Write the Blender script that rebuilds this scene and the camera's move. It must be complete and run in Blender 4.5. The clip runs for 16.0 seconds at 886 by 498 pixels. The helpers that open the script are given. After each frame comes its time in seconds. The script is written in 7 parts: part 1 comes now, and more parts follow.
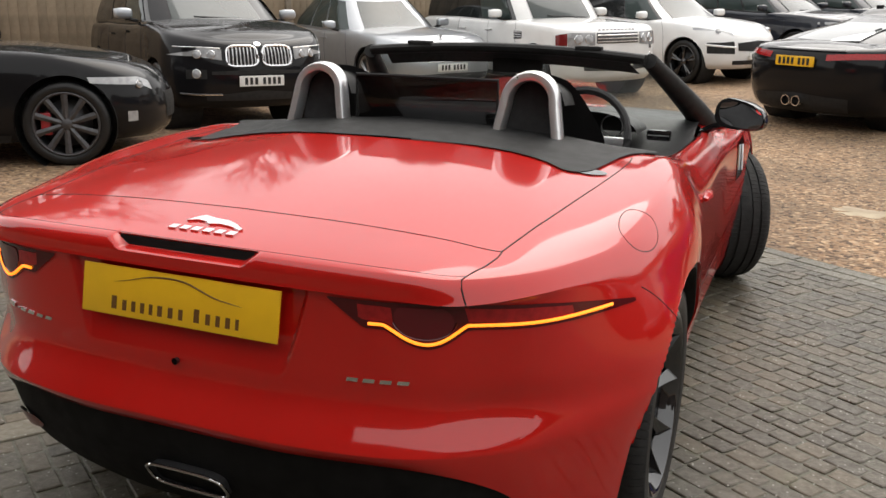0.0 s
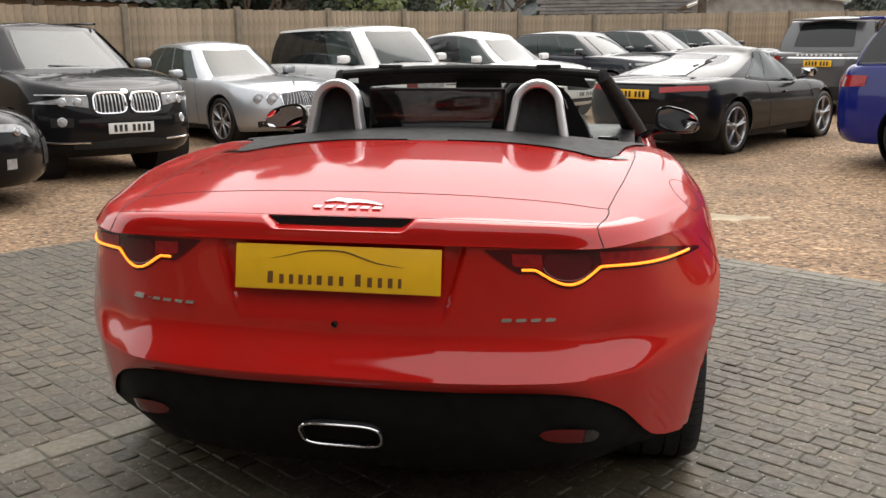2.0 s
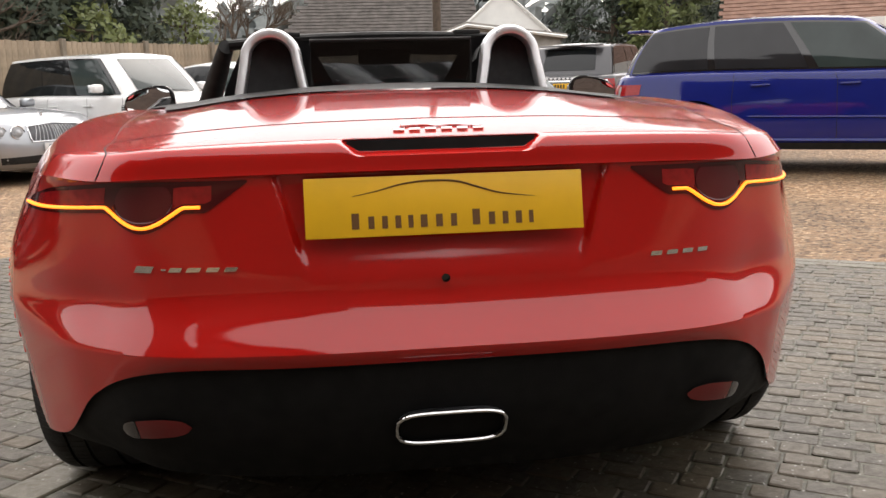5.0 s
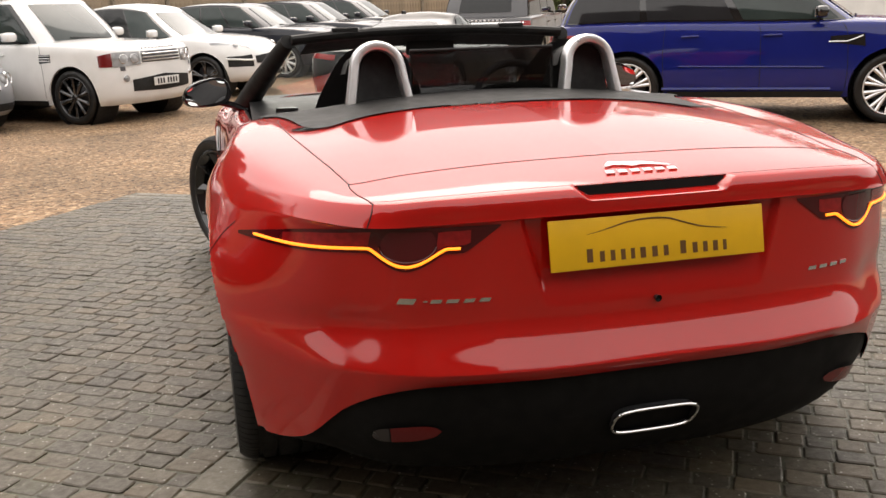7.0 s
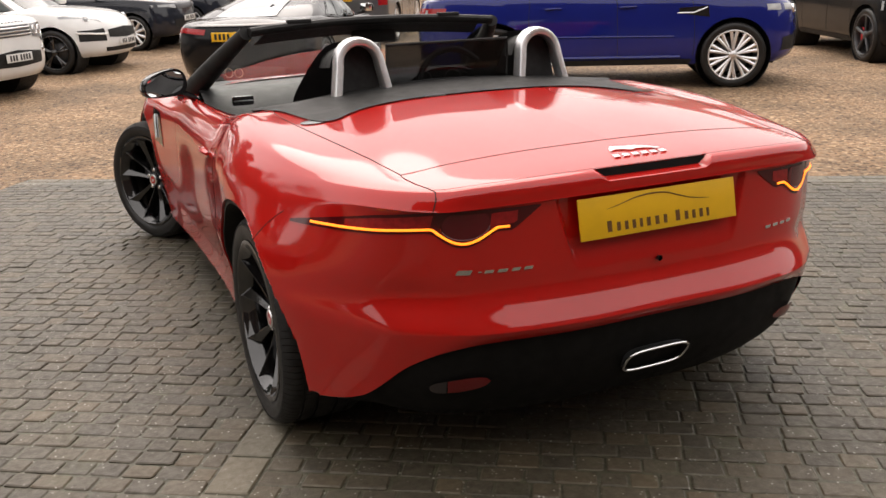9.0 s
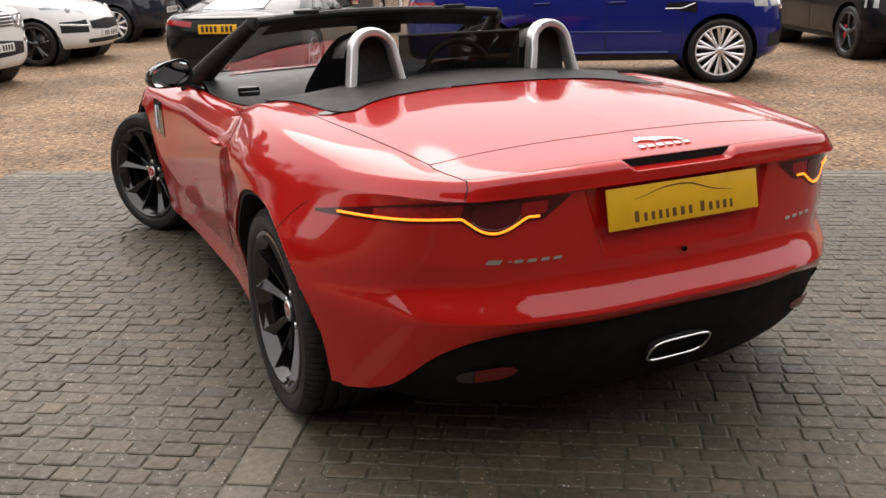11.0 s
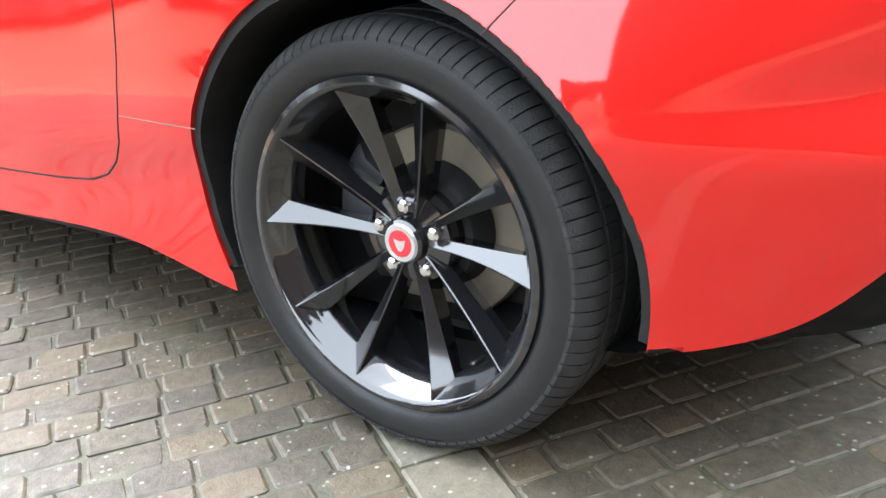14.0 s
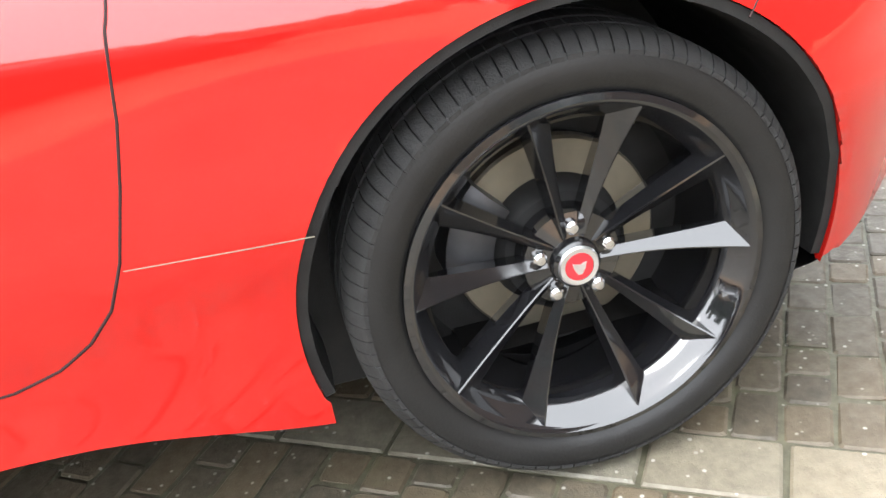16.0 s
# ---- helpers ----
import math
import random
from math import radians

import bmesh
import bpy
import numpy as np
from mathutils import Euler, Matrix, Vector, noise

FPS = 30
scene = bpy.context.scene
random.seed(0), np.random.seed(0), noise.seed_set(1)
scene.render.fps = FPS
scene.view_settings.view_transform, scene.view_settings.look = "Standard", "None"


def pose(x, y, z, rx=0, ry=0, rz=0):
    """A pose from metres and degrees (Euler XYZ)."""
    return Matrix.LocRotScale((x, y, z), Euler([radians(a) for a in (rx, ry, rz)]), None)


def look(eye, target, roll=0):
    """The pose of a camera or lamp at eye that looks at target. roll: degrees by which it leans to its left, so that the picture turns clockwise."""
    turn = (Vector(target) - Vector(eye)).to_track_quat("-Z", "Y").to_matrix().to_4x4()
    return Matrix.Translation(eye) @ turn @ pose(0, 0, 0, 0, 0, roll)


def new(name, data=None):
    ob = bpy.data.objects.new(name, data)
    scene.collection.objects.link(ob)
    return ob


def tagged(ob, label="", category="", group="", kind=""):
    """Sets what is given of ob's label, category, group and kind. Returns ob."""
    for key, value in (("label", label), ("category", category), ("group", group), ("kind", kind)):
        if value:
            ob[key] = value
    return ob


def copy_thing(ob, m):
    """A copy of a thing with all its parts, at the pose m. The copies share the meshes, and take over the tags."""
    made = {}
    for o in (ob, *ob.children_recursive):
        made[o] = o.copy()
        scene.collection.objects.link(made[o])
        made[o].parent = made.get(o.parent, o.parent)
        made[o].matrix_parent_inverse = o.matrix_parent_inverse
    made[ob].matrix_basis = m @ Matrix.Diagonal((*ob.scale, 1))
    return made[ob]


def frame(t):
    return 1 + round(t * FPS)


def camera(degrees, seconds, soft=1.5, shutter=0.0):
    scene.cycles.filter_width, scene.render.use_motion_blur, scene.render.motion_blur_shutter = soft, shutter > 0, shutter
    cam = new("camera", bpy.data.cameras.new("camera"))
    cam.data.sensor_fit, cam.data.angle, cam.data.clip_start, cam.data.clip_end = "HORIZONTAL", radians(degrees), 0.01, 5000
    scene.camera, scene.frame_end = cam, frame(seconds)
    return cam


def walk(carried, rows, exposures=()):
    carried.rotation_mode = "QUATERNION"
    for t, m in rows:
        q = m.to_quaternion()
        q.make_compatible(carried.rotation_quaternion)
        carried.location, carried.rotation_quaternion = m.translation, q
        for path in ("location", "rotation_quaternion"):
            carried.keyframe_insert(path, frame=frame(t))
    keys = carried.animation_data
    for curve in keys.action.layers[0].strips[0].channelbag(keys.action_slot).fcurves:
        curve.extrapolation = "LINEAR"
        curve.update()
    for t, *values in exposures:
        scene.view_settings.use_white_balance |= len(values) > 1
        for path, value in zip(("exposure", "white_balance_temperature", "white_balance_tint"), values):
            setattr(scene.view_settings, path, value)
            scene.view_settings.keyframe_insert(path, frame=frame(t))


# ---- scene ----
import functools

cam = camera(53.1, 16.0)
PATH = [
    (0, (1.194, -1.502, 1.389), (0.493, 0.296, 0.864), 1.0),
    (0.5, (1.089, -1.741, 1.344), (0.474, 0.098, 0.856), 0.7),
    (1, (0.962, -1.897, 1.317), (0.444, -0.022, 0.852), 0.4),
    (1.5, (0.77, -2.013, 1.289), (0.364, -0.106, 0.84), 0.1),
    (2, (0.594, -2.054, 1.26), (0.28, -0.122, 0.849), -0.1),
    (2.5, (0.454, -2.008, 1.219), (0.216, -0.056, 0.852), -0.3),
    (3, (0.302, -1.902, 1.105), (0.142, 0.062, 0.761), -0.5),
    (3.5, (0.108, -1.764, 0.98), (0.043, 0.207, 0.644), -0.6),
    (3.7, (0.055, -1.71, 0.939), (0.039, 0.262, 0.607), -0.8),
    (5.8, (-0.505, -1.632, 0.99), (-0.097, 0.299, 0.668), -1.9),
    (6, (-0.592, -1.665, 1.047), (-0.162, 0.256, 0.691), -1.9),
    (6.5, (-0.793, -1.698, 1.149), (-0.338, 0.202, 0.721), -1.7),
    (7, (-0.968, -1.735, 1.229), (-0.456, 0.138, 0.75), -1.8),
    (7.5, (-1.11, -1.808, 1.269), (-0.504, 0.028, 0.758), -1.9),
    (8, (-1.291, -1.831, 1.297), (-0.605, -0.029, 0.766), -2.1),
    (8.5, (-1.451, -1.849, 1.331), (-0.678, -0.088, 0.782), -2.2),
    (8.7, (-1.491, -1.856, 1.347), (-0.688, -0.111, 0.788), -2.2),
    (10.8, (-1.683, -1.883, 1.383), (-0.808, -0.176, 0.814), -1.9),
    (11, (-1.662, -1.809, 1.351), (-0.791, -0.103, 0.776), -1.6),
    (11.5, (-1.538, -1.544, 1.229), (-0.725, 0.181, 0.626), -1.0),
    (12, (-1.441, -1.192, 1.09), (-0.743, 0.563, 0.433), -0.2),
    (12.5, (-1.433, -0.837, 0.956), (-0.748, 0.908, 0.257), -0.2),
    (13, (-1.51, -0.507, 0.85), (-0.646, 1.149, 0.136), -0.9),
    (13.5, (-1.718, -0.227, 0.815), (-0.501, 1.202, 0.125), -1.9),
    (14, (-1.89, 0.063, 0.821), (-0.362, 1.134, 0.1), -4.3),
    (14.5, (-1.964, 0.376, 0.846), (-0.26, 1.102, 0.091), -6.1),
    (15, (-1.99, 0.702, 0.873), (-0.187, 1.04, 0.077), -7.5),
    (15.5, (-1.959, 0.955, 0.888), (-0.146, 0.935, 0.043), -8.4),
    (16, (-1.946, 1.249, 0.956), (-0.185, 0.907, 0.072), -8.9),
]
EXPOSURES = [(0.0, 0.0, 6400, 10), (1.5, 0.06, 6400, 10), (3.5, 0.36, 6300, 12), (7.0, 0.24, 6780, 13), (8.5, 0.12, 6750, 14), (11.5, 0.08, 6350, 15), (12.0, 0.15, 6000, 10), (12.5, 0.7, 5600, 10), (13.0, 1.1, 5550, 10), (13.5, 1.74, 5480, 9), (14.0, 2.22, 5500, 7), (15.0, 2.48, 5550, 6), (16.0, 2.3, 5950, 9)]
walk(cam, [(t, look(eye, target, roll)) for t, eye, target, roll in PATH], exposures=EXPOSURES)

# ---- world and sun: overcast afternoon ----
world = bpy.data.worlds.new("world")
scene.world = world
world.use_nodes = True
wt = world.node_tree
sky = wt.nodes.new("ShaderNodeTexSky")
sky.sky_type, sky.sun_disc = "NISHITA", False
sky.sun_elevation, sky.sun_rotation = radians(60), radians(12)
sky.air_density, sky.dust_density, sky.ozone_density = 1.0, 6.0, 1.0
grey = wt.nodes.new("ShaderNodeMixRGB")
grey.inputs[0].default_value = 0.75
grey.inputs[2].default_value = (9.9, 9.55, 8.95, 1)
wt.links.new(sky.outputs[0], grey.inputs[1])
wt.links.new(grey.outputs[0], wt.nodes["Background"].inputs[0])
wt.nodes["Background"].inputs[1].default_value = 0.18
sun = new("sun", bpy.data.lights.new("sun", "SUN"))
sun.data.energy, sun.data.angle, sun.data.color = 1.5, radians(52), (1.0, 0.96, 0.9)
sun.matrix_world = look((0, 0, 0), (-0.12, -0.60, -0.79))


# ---- materials ----
def material(name, color, rough=0.5, metal=0.0, coat=0.0, vary=0.0, scale=8.0, bump=0.0, bscale=60.0, color2=None, random_tone=0.0, spec=0.5):
    m = bpy.data.materials.new(name)
    m.use_nodes = True
    nt = m.node_tree
    b = nt.nodes["Principled BSDF"]
    b.inputs["Base Color"].default_value = (*color, 1)
    b.inputs["Roughness"].default_value = rough
    b.inputs["Metallic"].default_value = metal
    b.inputs["Specular IOR Level"].default_value = spec
    b.inputs["Coat Weight"].default_value = coat
    b.inputs["Coat Roughness"].default_value = 0.03
    tex = nt.nodes.new("ShaderNodeTexCoord")
    if vary or color2:
        n = nt.nodes.new("ShaderNodeTexNoise")
        n.inputs["Scale"].default_value, n.inputs["Detail"].default_value = scale, 6
        nt.links.new(tex.outputs["Object"], n.inputs["Vector"])
        ramp = nt.nodes.new("ShaderNodeValToRGB")
        c2 = color2 or tuple(c * (1 - vary) for c in color)
        ramp.color_ramp.elements[0].position, ramp.color_ramp.elements[0].color = 0.35, (*color, 1)
        ramp.color_ramp.elements[1].position, ramp.color_ramp.elements[1].color = 0.68, (*c2, 1)
        nt.links.new(n.outputs["Fac"], ramp.inputs[0])
        out = ramp.outputs[0]
        if random_tone:
            info = nt.nodes.new("ShaderNodeObjectInfo")
            hsv = nt.nodes.new("ShaderNodeHueSaturation")
            mr = nt.nodes.new("ShaderNodeMapRange")
            mr.inputs["To Min"].default_value, mr.inputs["To Max"].default_value = 1 - random_tone, 1 + random_tone
            nt.links.new(info.outputs["Random"], mr.inputs["Value"])
            nt.links.new(mr.outputs[0], hsv.inputs["Value"])
            nt.links.new(out, hsv.inputs["Color"])
            out = hsv.outputs[0]
        nt.links.new(out, b.inputs["Base Color"])
        rr = nt.nodes.new("ShaderNodeMapRange")
        rr.inputs["To Min"].default_value, rr.inputs["To Max"].default_value = rough * 0.8, min(1, rough * 1.2)
        nt.links.new(n.outputs["Fac"], rr.inputs["Value"])
        nt.links.new(rr.outputs[0], b.inputs["Roughness"])
    if bump:
        nb = nt.nodes.new("ShaderNodeTexNoise")
        nb.inputs["Scale"].default_value, nb.inputs["Detail"].default_value = bscale, 5
        nt.links.new(tex.outputs["Object"], nb.inputs["Vector"])
        bp = nt.nodes.new("ShaderNodeBump")
        bp.inputs["Strength"].default_value, bp.inputs["Distance"].default_value = bump, 0.01
        nt.links.new(nb.outputs["Fac"], bp.inputs["Height"])
        nt.links.new(bp.outputs[0], b.inputs["Normal"])
    return m


def paint(name, color, rough=0.35, metal=0.0, ior=1.5):
    """Clear-coated car paint with faint road film."""
    m = material(name, color, rough, metal, coat=1.0, vary=0.10, scale=3.0, spec=0.04)
    m.node_tree.nodes["Principled BSDF"].inputs["Coat IOR"].default_value = ior
    m.node_tree.nodes["Principled BSDF"].inputs["Coat Roughness"].default_value = 0.055
    return m


def emitter(name, color, strength):
    m = material(name, color, 0.4)
    b = m.node_tree.nodes["Principled BSDF"]
    b.inputs["Emission Color"].default_value = (*color, 1)
    b.inputs["Emission Strength"].default_value = strength
    return m


def glass(name, color=(1, 1, 1), mixture=0.9, rough=0.0):
    """Thin pane: mostly clear, with a mirror share."""
    m = bpy.data.materials.new(name)
    m.use_nodes = True
    nt = m.node_tree
    nt.nodes.remove(nt.nodes["Principled BSDF"])
    tr = nt.nodes.new("ShaderNodeBsdfTransparent")
    tr.inputs[0].default_value = (*color, 1)
    gl = nt.nodes.new("ShaderNodeBsdfGlossy")
    gl.inputs["Roughness"].default_value = rough
    mix = nt.nodes.new("ShaderNodeMixShader")
    fr = nt.nodes.new("ShaderNodeFresnel")
    fr.inputs[0].default_value = 1.5
    nt.links.new(fr.outputs[0], mix.inputs[0])
    nt.links.new(tr.outputs[0], mix.inputs[1])
    nt.links.new(gl.outputs[0], mix.inputs[2])
    nt.links.new(mix.outputs[0], nt.nodes["Material Output"].inputs[0])
    return m


M_RED = paint("red_paint", (0.50, 0.009, 0.006), ior=1.62)
M_BLACKGLOSS = material("gloss_black", (0.010, 0.010, 0.011), 0.07, coat=0.15, vary=0.1, scale=20, spec=1.0)
M_BLACKPLASTIC = material("black_plastic", (0.023, 0.0228, 0.0225), 0.6, vary=0.3, scale=20, bump=0.15, bscale=400, spec=0.22)
M_RUBBER = material("tyre_rubber", (0.014, 0.0138, 0.0138), 0.40, spec=0.38, vary=0.35, scale=14, bump=0.1, bscale=200)
M_TREAD = material("tyre_tread", (0.019, 0.0185, 0.018), 0.8, vary=0.4, scale=30, bump=0.2, bscale=300)
M_DIFFUSER = material("bumper_plastic", (0.0105, 0.0102, 0.010), 0.7, vary=0.3, scale=20, bump=0.15, bscale=400, spec=0.12)
M_HOOP = material("silver_hoop", (0.80, 0.80, 0.81), 0.30, 0.85, vary=0.08, scale=30)
M_SEAM = material("panel_gap", (0.02, 0.004, 0.004), 0.8)
M_CHROME = material("chrome", (0.78, 0.78, 0.79), 0.1, 1.0)
M_SATIN = material("satin_aluminium", (0.86, 0.86, 0.87), 0.38, 1.0, vary=0.1, scale=30)
M_SILVER = material("silver_disc", (0.24, 0.215, 0.165), 0.45, 0.7, vary=0.15, scale=25)
M_DARKMETAL = material("dark_metal", (0.10, 0.10, 0.105), 0.45, 0.7, vary=0.3, scale=20)
M_FABRIC = material("black_fabric", (0.030, 0.029, 0.030), 0.85, vary=0.25, scale=40, bump=0.3, bscale=900)
M_LEATHER = material("black_leather", (0.020, 0.019, 0.020), 0.45, vary=0.3, scale=25, bump=0.2, bscale=350)
M_YELLOW = material("yellow_plate", (0.83, 0.47, 0.012), 0.35, vary=0.08, scale=12)
M_WHITEPLATE = material("white_plate", (0.75, 0.75, 0.73), 0.35, vary=0.05, scale=12)
M_INK = material("plate_ink", (0.012, 0.012, 0.012), 0.5)
M_BROWNINK = material("brown_ink", (0.13, 0.055, 0.01), 0.5)
M_LAMPRED = material("red_lamp_glass", (0.34, 0.012, 0.014), 0.12, vary=0.3, scale=60)
M_REFLECT = material("red_reflector", (0.15, 0.010, 0.010), 0.2)
M_SMOKE = material("smoked_clear_lens", (0.035, 0.028, 0.028), 0.25)
M_ROUND = material("dark_round_lens", (0.11, 0.008, 0.012), 0.10)
M_LAMPDARK = material("smoked_lamp_glass", (0.075, 0.004, 0.006), 0.08)
M_LED = emitter("led_strip", (1.0, 0.24, 0.012), 1.9)
M_HEAD = material("grey_headlamp", (0.33, 0.335, 0.34), 0.08, 0.0, coat=1.0, vary=0.5, scale=9)
M_CLEARLAMP = material("clear_lamp", (0.45, 0.465, 0.48), 0.2, 0.0, coat=0.6, vary=0.4, scale=12)
M_GLASSDARK = material("tinted_glass", (0.012, 0.014, 0.015), 0.04)
M_SCREEN = material("parked_windscreen", (0.036, 0.048, 0.046), 0.06, vary=0.35, scale=1.5)
# pale base colour stands in for sky seen in and through the pane
M_SKYPALEGLASS = material("sloping_glass", (0.16, 0.17, 0.165), 0.04, coat=1.0, vary=0.3, scale=1.5)
M_ALLOY = material("grey_alloy", (0.42, 0.42, 0.43), 0.32, 0.9, vary=0.15, scale=20)
M_SIDEGLASS = material("side_glass", (0.035, 0.05, 0.048), 0.05, vary=0.5, scale=1.2)
M_PRIVACY = material("privacy_glass", (0.022, 0.023, 0.026), 0.06, vary=0.3, scale=2)
M_GLASS = glass("clear_glass", (0.86, 0.91, 0.89))
M_DEFLECT = glass("deflector_glass", (0.30, 0.30, 0.31))
M_MIRROR = material("mirror_face", (0.80, 0.82, 0.84), 0.02, 1.0)
M_REDCAP = material("red_cap", (0.55, 0.02, 0.03), 0.3, coat=0.5)
M_PBLACK = paint("black_paint", (0.008, 0.008, 0.009), ior=1.28)
M_PSILVER = paint("silver_paint", (0.42, 0.44, 0.465), metal=0.6)
M_PWHITE = paint("white_paint", (0.80, 0.80, 0.79))
M_PBLUE = paint("blue_paint", (0.006, 0.013, 0.16))
M_PGREY = paint("grey_paint", (0.10, 0.10, 0.105), metal=0.4)
M_PNAVY = paint("dark_navy_paint", (0.016, 0.019, 0.028))
def gravel_material():
    m = bpy.data.materials.new("gravel")
    m.use_nodes = True
    nt = m.node_tree
    b = nt.nodes["Principled BSDF"]
    b.inputs["Roughness"].default_value = 0.85
    tex = nt.nodes.new("ShaderNodeTexCoord")
    vor = nt.nodes.new("ShaderNodeTexVoronoi")
    vor.inputs["Scale"].default_value = 36
    nt.links.new(tex.outputs["Object"], vor.inputs["Vector"])
    sep = nt.nodes.new("ShaderNodeSeparateColor")
    nt.links.new(vor.outputs["Color"], sep.inputs[0])
    stones = nt.nodes.new("ShaderNodeValToRGB")
    stones.color_ramp.elements[0].color = (0.065, 0.042, 0.026, 1)
    stones.color_ramp.elements[1].color = (0.52, 0.40, 0.28, 1)
    for pos, col in ((0.35, (0.20, 0.135, 0.085, 1)), (0.6, (0.30, 0.205, 0.13, 1)), (0.85, (0.26, 0.21, 0.16, 1))):
        e = stones.color_ramp.elements.new(pos)
        e.color = col
    nt.links.new(sep.outputs[0], stones.inputs[0])
    big = nt.nodes.new("ShaderNodeTexNoise")
    big.inputs["Scale"].default_value, big.inputs["Detail"].default_value = 0.7, 7
    nt.links.new(tex.outputs["Object"], big.inputs["Vector"])
    ramp = nt.nodes.new("ShaderNodeValToRGB")
    ramp.color_ramp.elements[0].position, ramp.color_ramp.elements[0].color = 0.35, (0.66, 0.59, 0.49, 1)
    ramp.color_ramp.elements[1].position, ramp.color_ramp.elements[1].color = 0.66, (1.22, 1.08, 0.90, 1)
    nt.links.new(big.outputs["Fac"], ramp.inputs[0])
    mul = nt.nodes.new("ShaderNodeMixRGB")
    mul.blend_type = "MULTIPLY"
    mul.inputs[0].default_value = 1
    nt.links.new(stones.outputs[0], mul.inputs[1])
    nt.links.new(ramp.outputs[0], mul.inputs[2])
    nt.links.new(mul.outputs[0], b.inputs["Base Color"])
    bp = nt.nodes.new("ShaderNodeBump")
    bp.inputs["Strength"].default_value, bp.inputs["Distance"].default_value, bp.invert = 0.9, 0.012, True
    nt.links.new(vor.outputs["Distance"], bp.inputs["Height"])
    nt.links.new(bp.outputs[0], b.inputs["Normal"])
    return m


M_GRAVEL = gravel_material()
def stone_material(name, light, dark, island=False, tone=0.2, moss=0.5):
    """Worn concrete: each block its own tone, with stains, grit, pale flecks and moss in patches."""
    m = bpy.data.materials.new(name)
    m.use_nodes = True
    nt = m.node_tree
    N, L = nt.nodes.new, nt.links.new
    b = nt.nodes["Principled BSDF"]
    geo, info = N("ShaderNodeNewGeometry"), N("ShaderNodeObjectInfo")
    rand = geo.outputs["Random Per Island"] if island else info.outputs["Random"]
    def noise_at(scale, detail, rough=0.55):
        n = N("ShaderNodeTexNoise")
        n.inputs["Scale"].default_value, n.inputs["Detail"].default_value, n.inputs["Roughness"].default_value = scale, detail, rough
        L(geo.outputs["Position"], n.inputs["Vector"])
        return n.outputs["Fac"]
    def mapped(src, a, b_, c, d):
        r = N("ShaderNodeMapRange")
        for k, v in zip(("From Min", "From Max", "To Min", "To Max"), (a, b_, c, d)):
            r.inputs[k].default_value = v
        L(src, r.inputs["Value"])
        return r.outputs[0]
    def blend(kind, fac, a, b_):
        x = N("ShaderNodeMixRGB")
        x.blend_type = kind
        for sock, v in zip(x.inputs, (fac, a, b_)):
            if isinstance(v, (float, int)):
                sock.default_value = v
            elif isinstance(v, tuple):
                sock.default_value = (*v, 1)
            else:
                L(v, sock)
        return x.outputs[0]
    fine, coarse, grit = noise_at(34, 6, 0.65), noise_at(1.3, 5), noise_at(260, 3)
    col = blend("MIX", mapped(fine, 0.33, 0.68, 0, 1), light, dark)
    warm = tuple(c * f for c, f in zip(light, (0.98, 0.84, 0.66)))
    col = blend("MIX", mapped(rand, 0.5, 1.0, 0.0, 0.5), col, warm)
    col = blend("MULTIPLY", 1.0, col, blend("MIX", mapped(coarse, 0.32, 0.7, 0, 1), (0.72, 0.72, 0.70), (1.16, 1.14, 1.1)))
    col = blend("MIX", mapped(noise_at(5.5, 6, 0.7), 0.56, 0.72, 0.0, moss), col, (0.075, 0.078, 0.036))
    flecks = N("ShaderNodeTexVoronoi")
    flecks.inputs["Scale"].default_value = 95
    L(geo.outputs["Position"], flecks.inputs["Vector"])
    sep = N("ShaderNodeSeparateColor")
    L(flecks.outputs["Color"], sep.inputs[0])
    few = N("ShaderNodeMath")
    few.operation = "MULTIPLY"
    L(mapped(sep.outputs[0], 0.93, 0.95, 0.0, 0.65), few.inputs[0])
    L(mapped(flecks.outputs["Distance"], 0.22, 0.42, 1.0, 0.0), few.inputs[1])
    col = blend("MIX", few.outputs[0], col, (0.42, 0.41, 0.37))
    hsv = N("ShaderNodeHueSaturation")
    L(mapped(rand, 0, 1, 1 - tone, 1 + tone), hsv.inputs["Value"])
    L(col, hsv.inputs["Color"])
    L(hsv.outputs[0], b.inputs["Base Color"])
    L(mapped(fine, 0.3, 0.7, 0.44, 0.70), b.inputs["Roughness"])
    b.inputs["Specular IOR Level"].default_value = 0.6
    add = N("ShaderNodeMath")
    add.operation = "MULTIPLY_ADD"
    L(grit, add.inputs[0])
    add.inputs[1].default_value = 0.35
    L(fine, add.inputs[2])
    bp = N("ShaderNodeBump")
    bp.inputs["Strength"].default_value, bp.inputs["Distance"].default_value = 0.5, 0.006
    L(add.outputs[0], bp.inputs["Height"])
    L(bp.outputs[0], b.inputs["Normal"])
    return m


M_BED = stone_material("joint_moss", (0.085, 0.080, 0.050), (0.045, 0.043, 0.026), tone=0.0, moss=0.9)
M_PAVER = stone_material("concrete_block", (0.091, 0.075, 0.050), (0.052, 0.043, 0.029))
M_PAVERREST = stone_material("concrete_block_far", (0.091, 0.075, 0.050), (0.052, 0.043, 0.029), island=True)
M_SAND = material("pale_sand", (0.44, 0.36, 0.25), 0.95, vary=0.3, scale=6, bump=0.3, bscale=150)
M_POST = material("concrete_post", (0.24, 0.20, 0.15), 0.9, vary=0.3, scale=5, bump=0.2, bscale=60)
M_BRICK = material("dull_brick", (0.075, 0.05, 0.038), 0.9, vary=0.4, scale=4, bump=0.2, bscale=30)
M_SLAB = stone_material("concrete_slab", (0.152, 0.140, 0.108), (0.092, 0.085, 0.064), tone=0.1, moss=0.6)
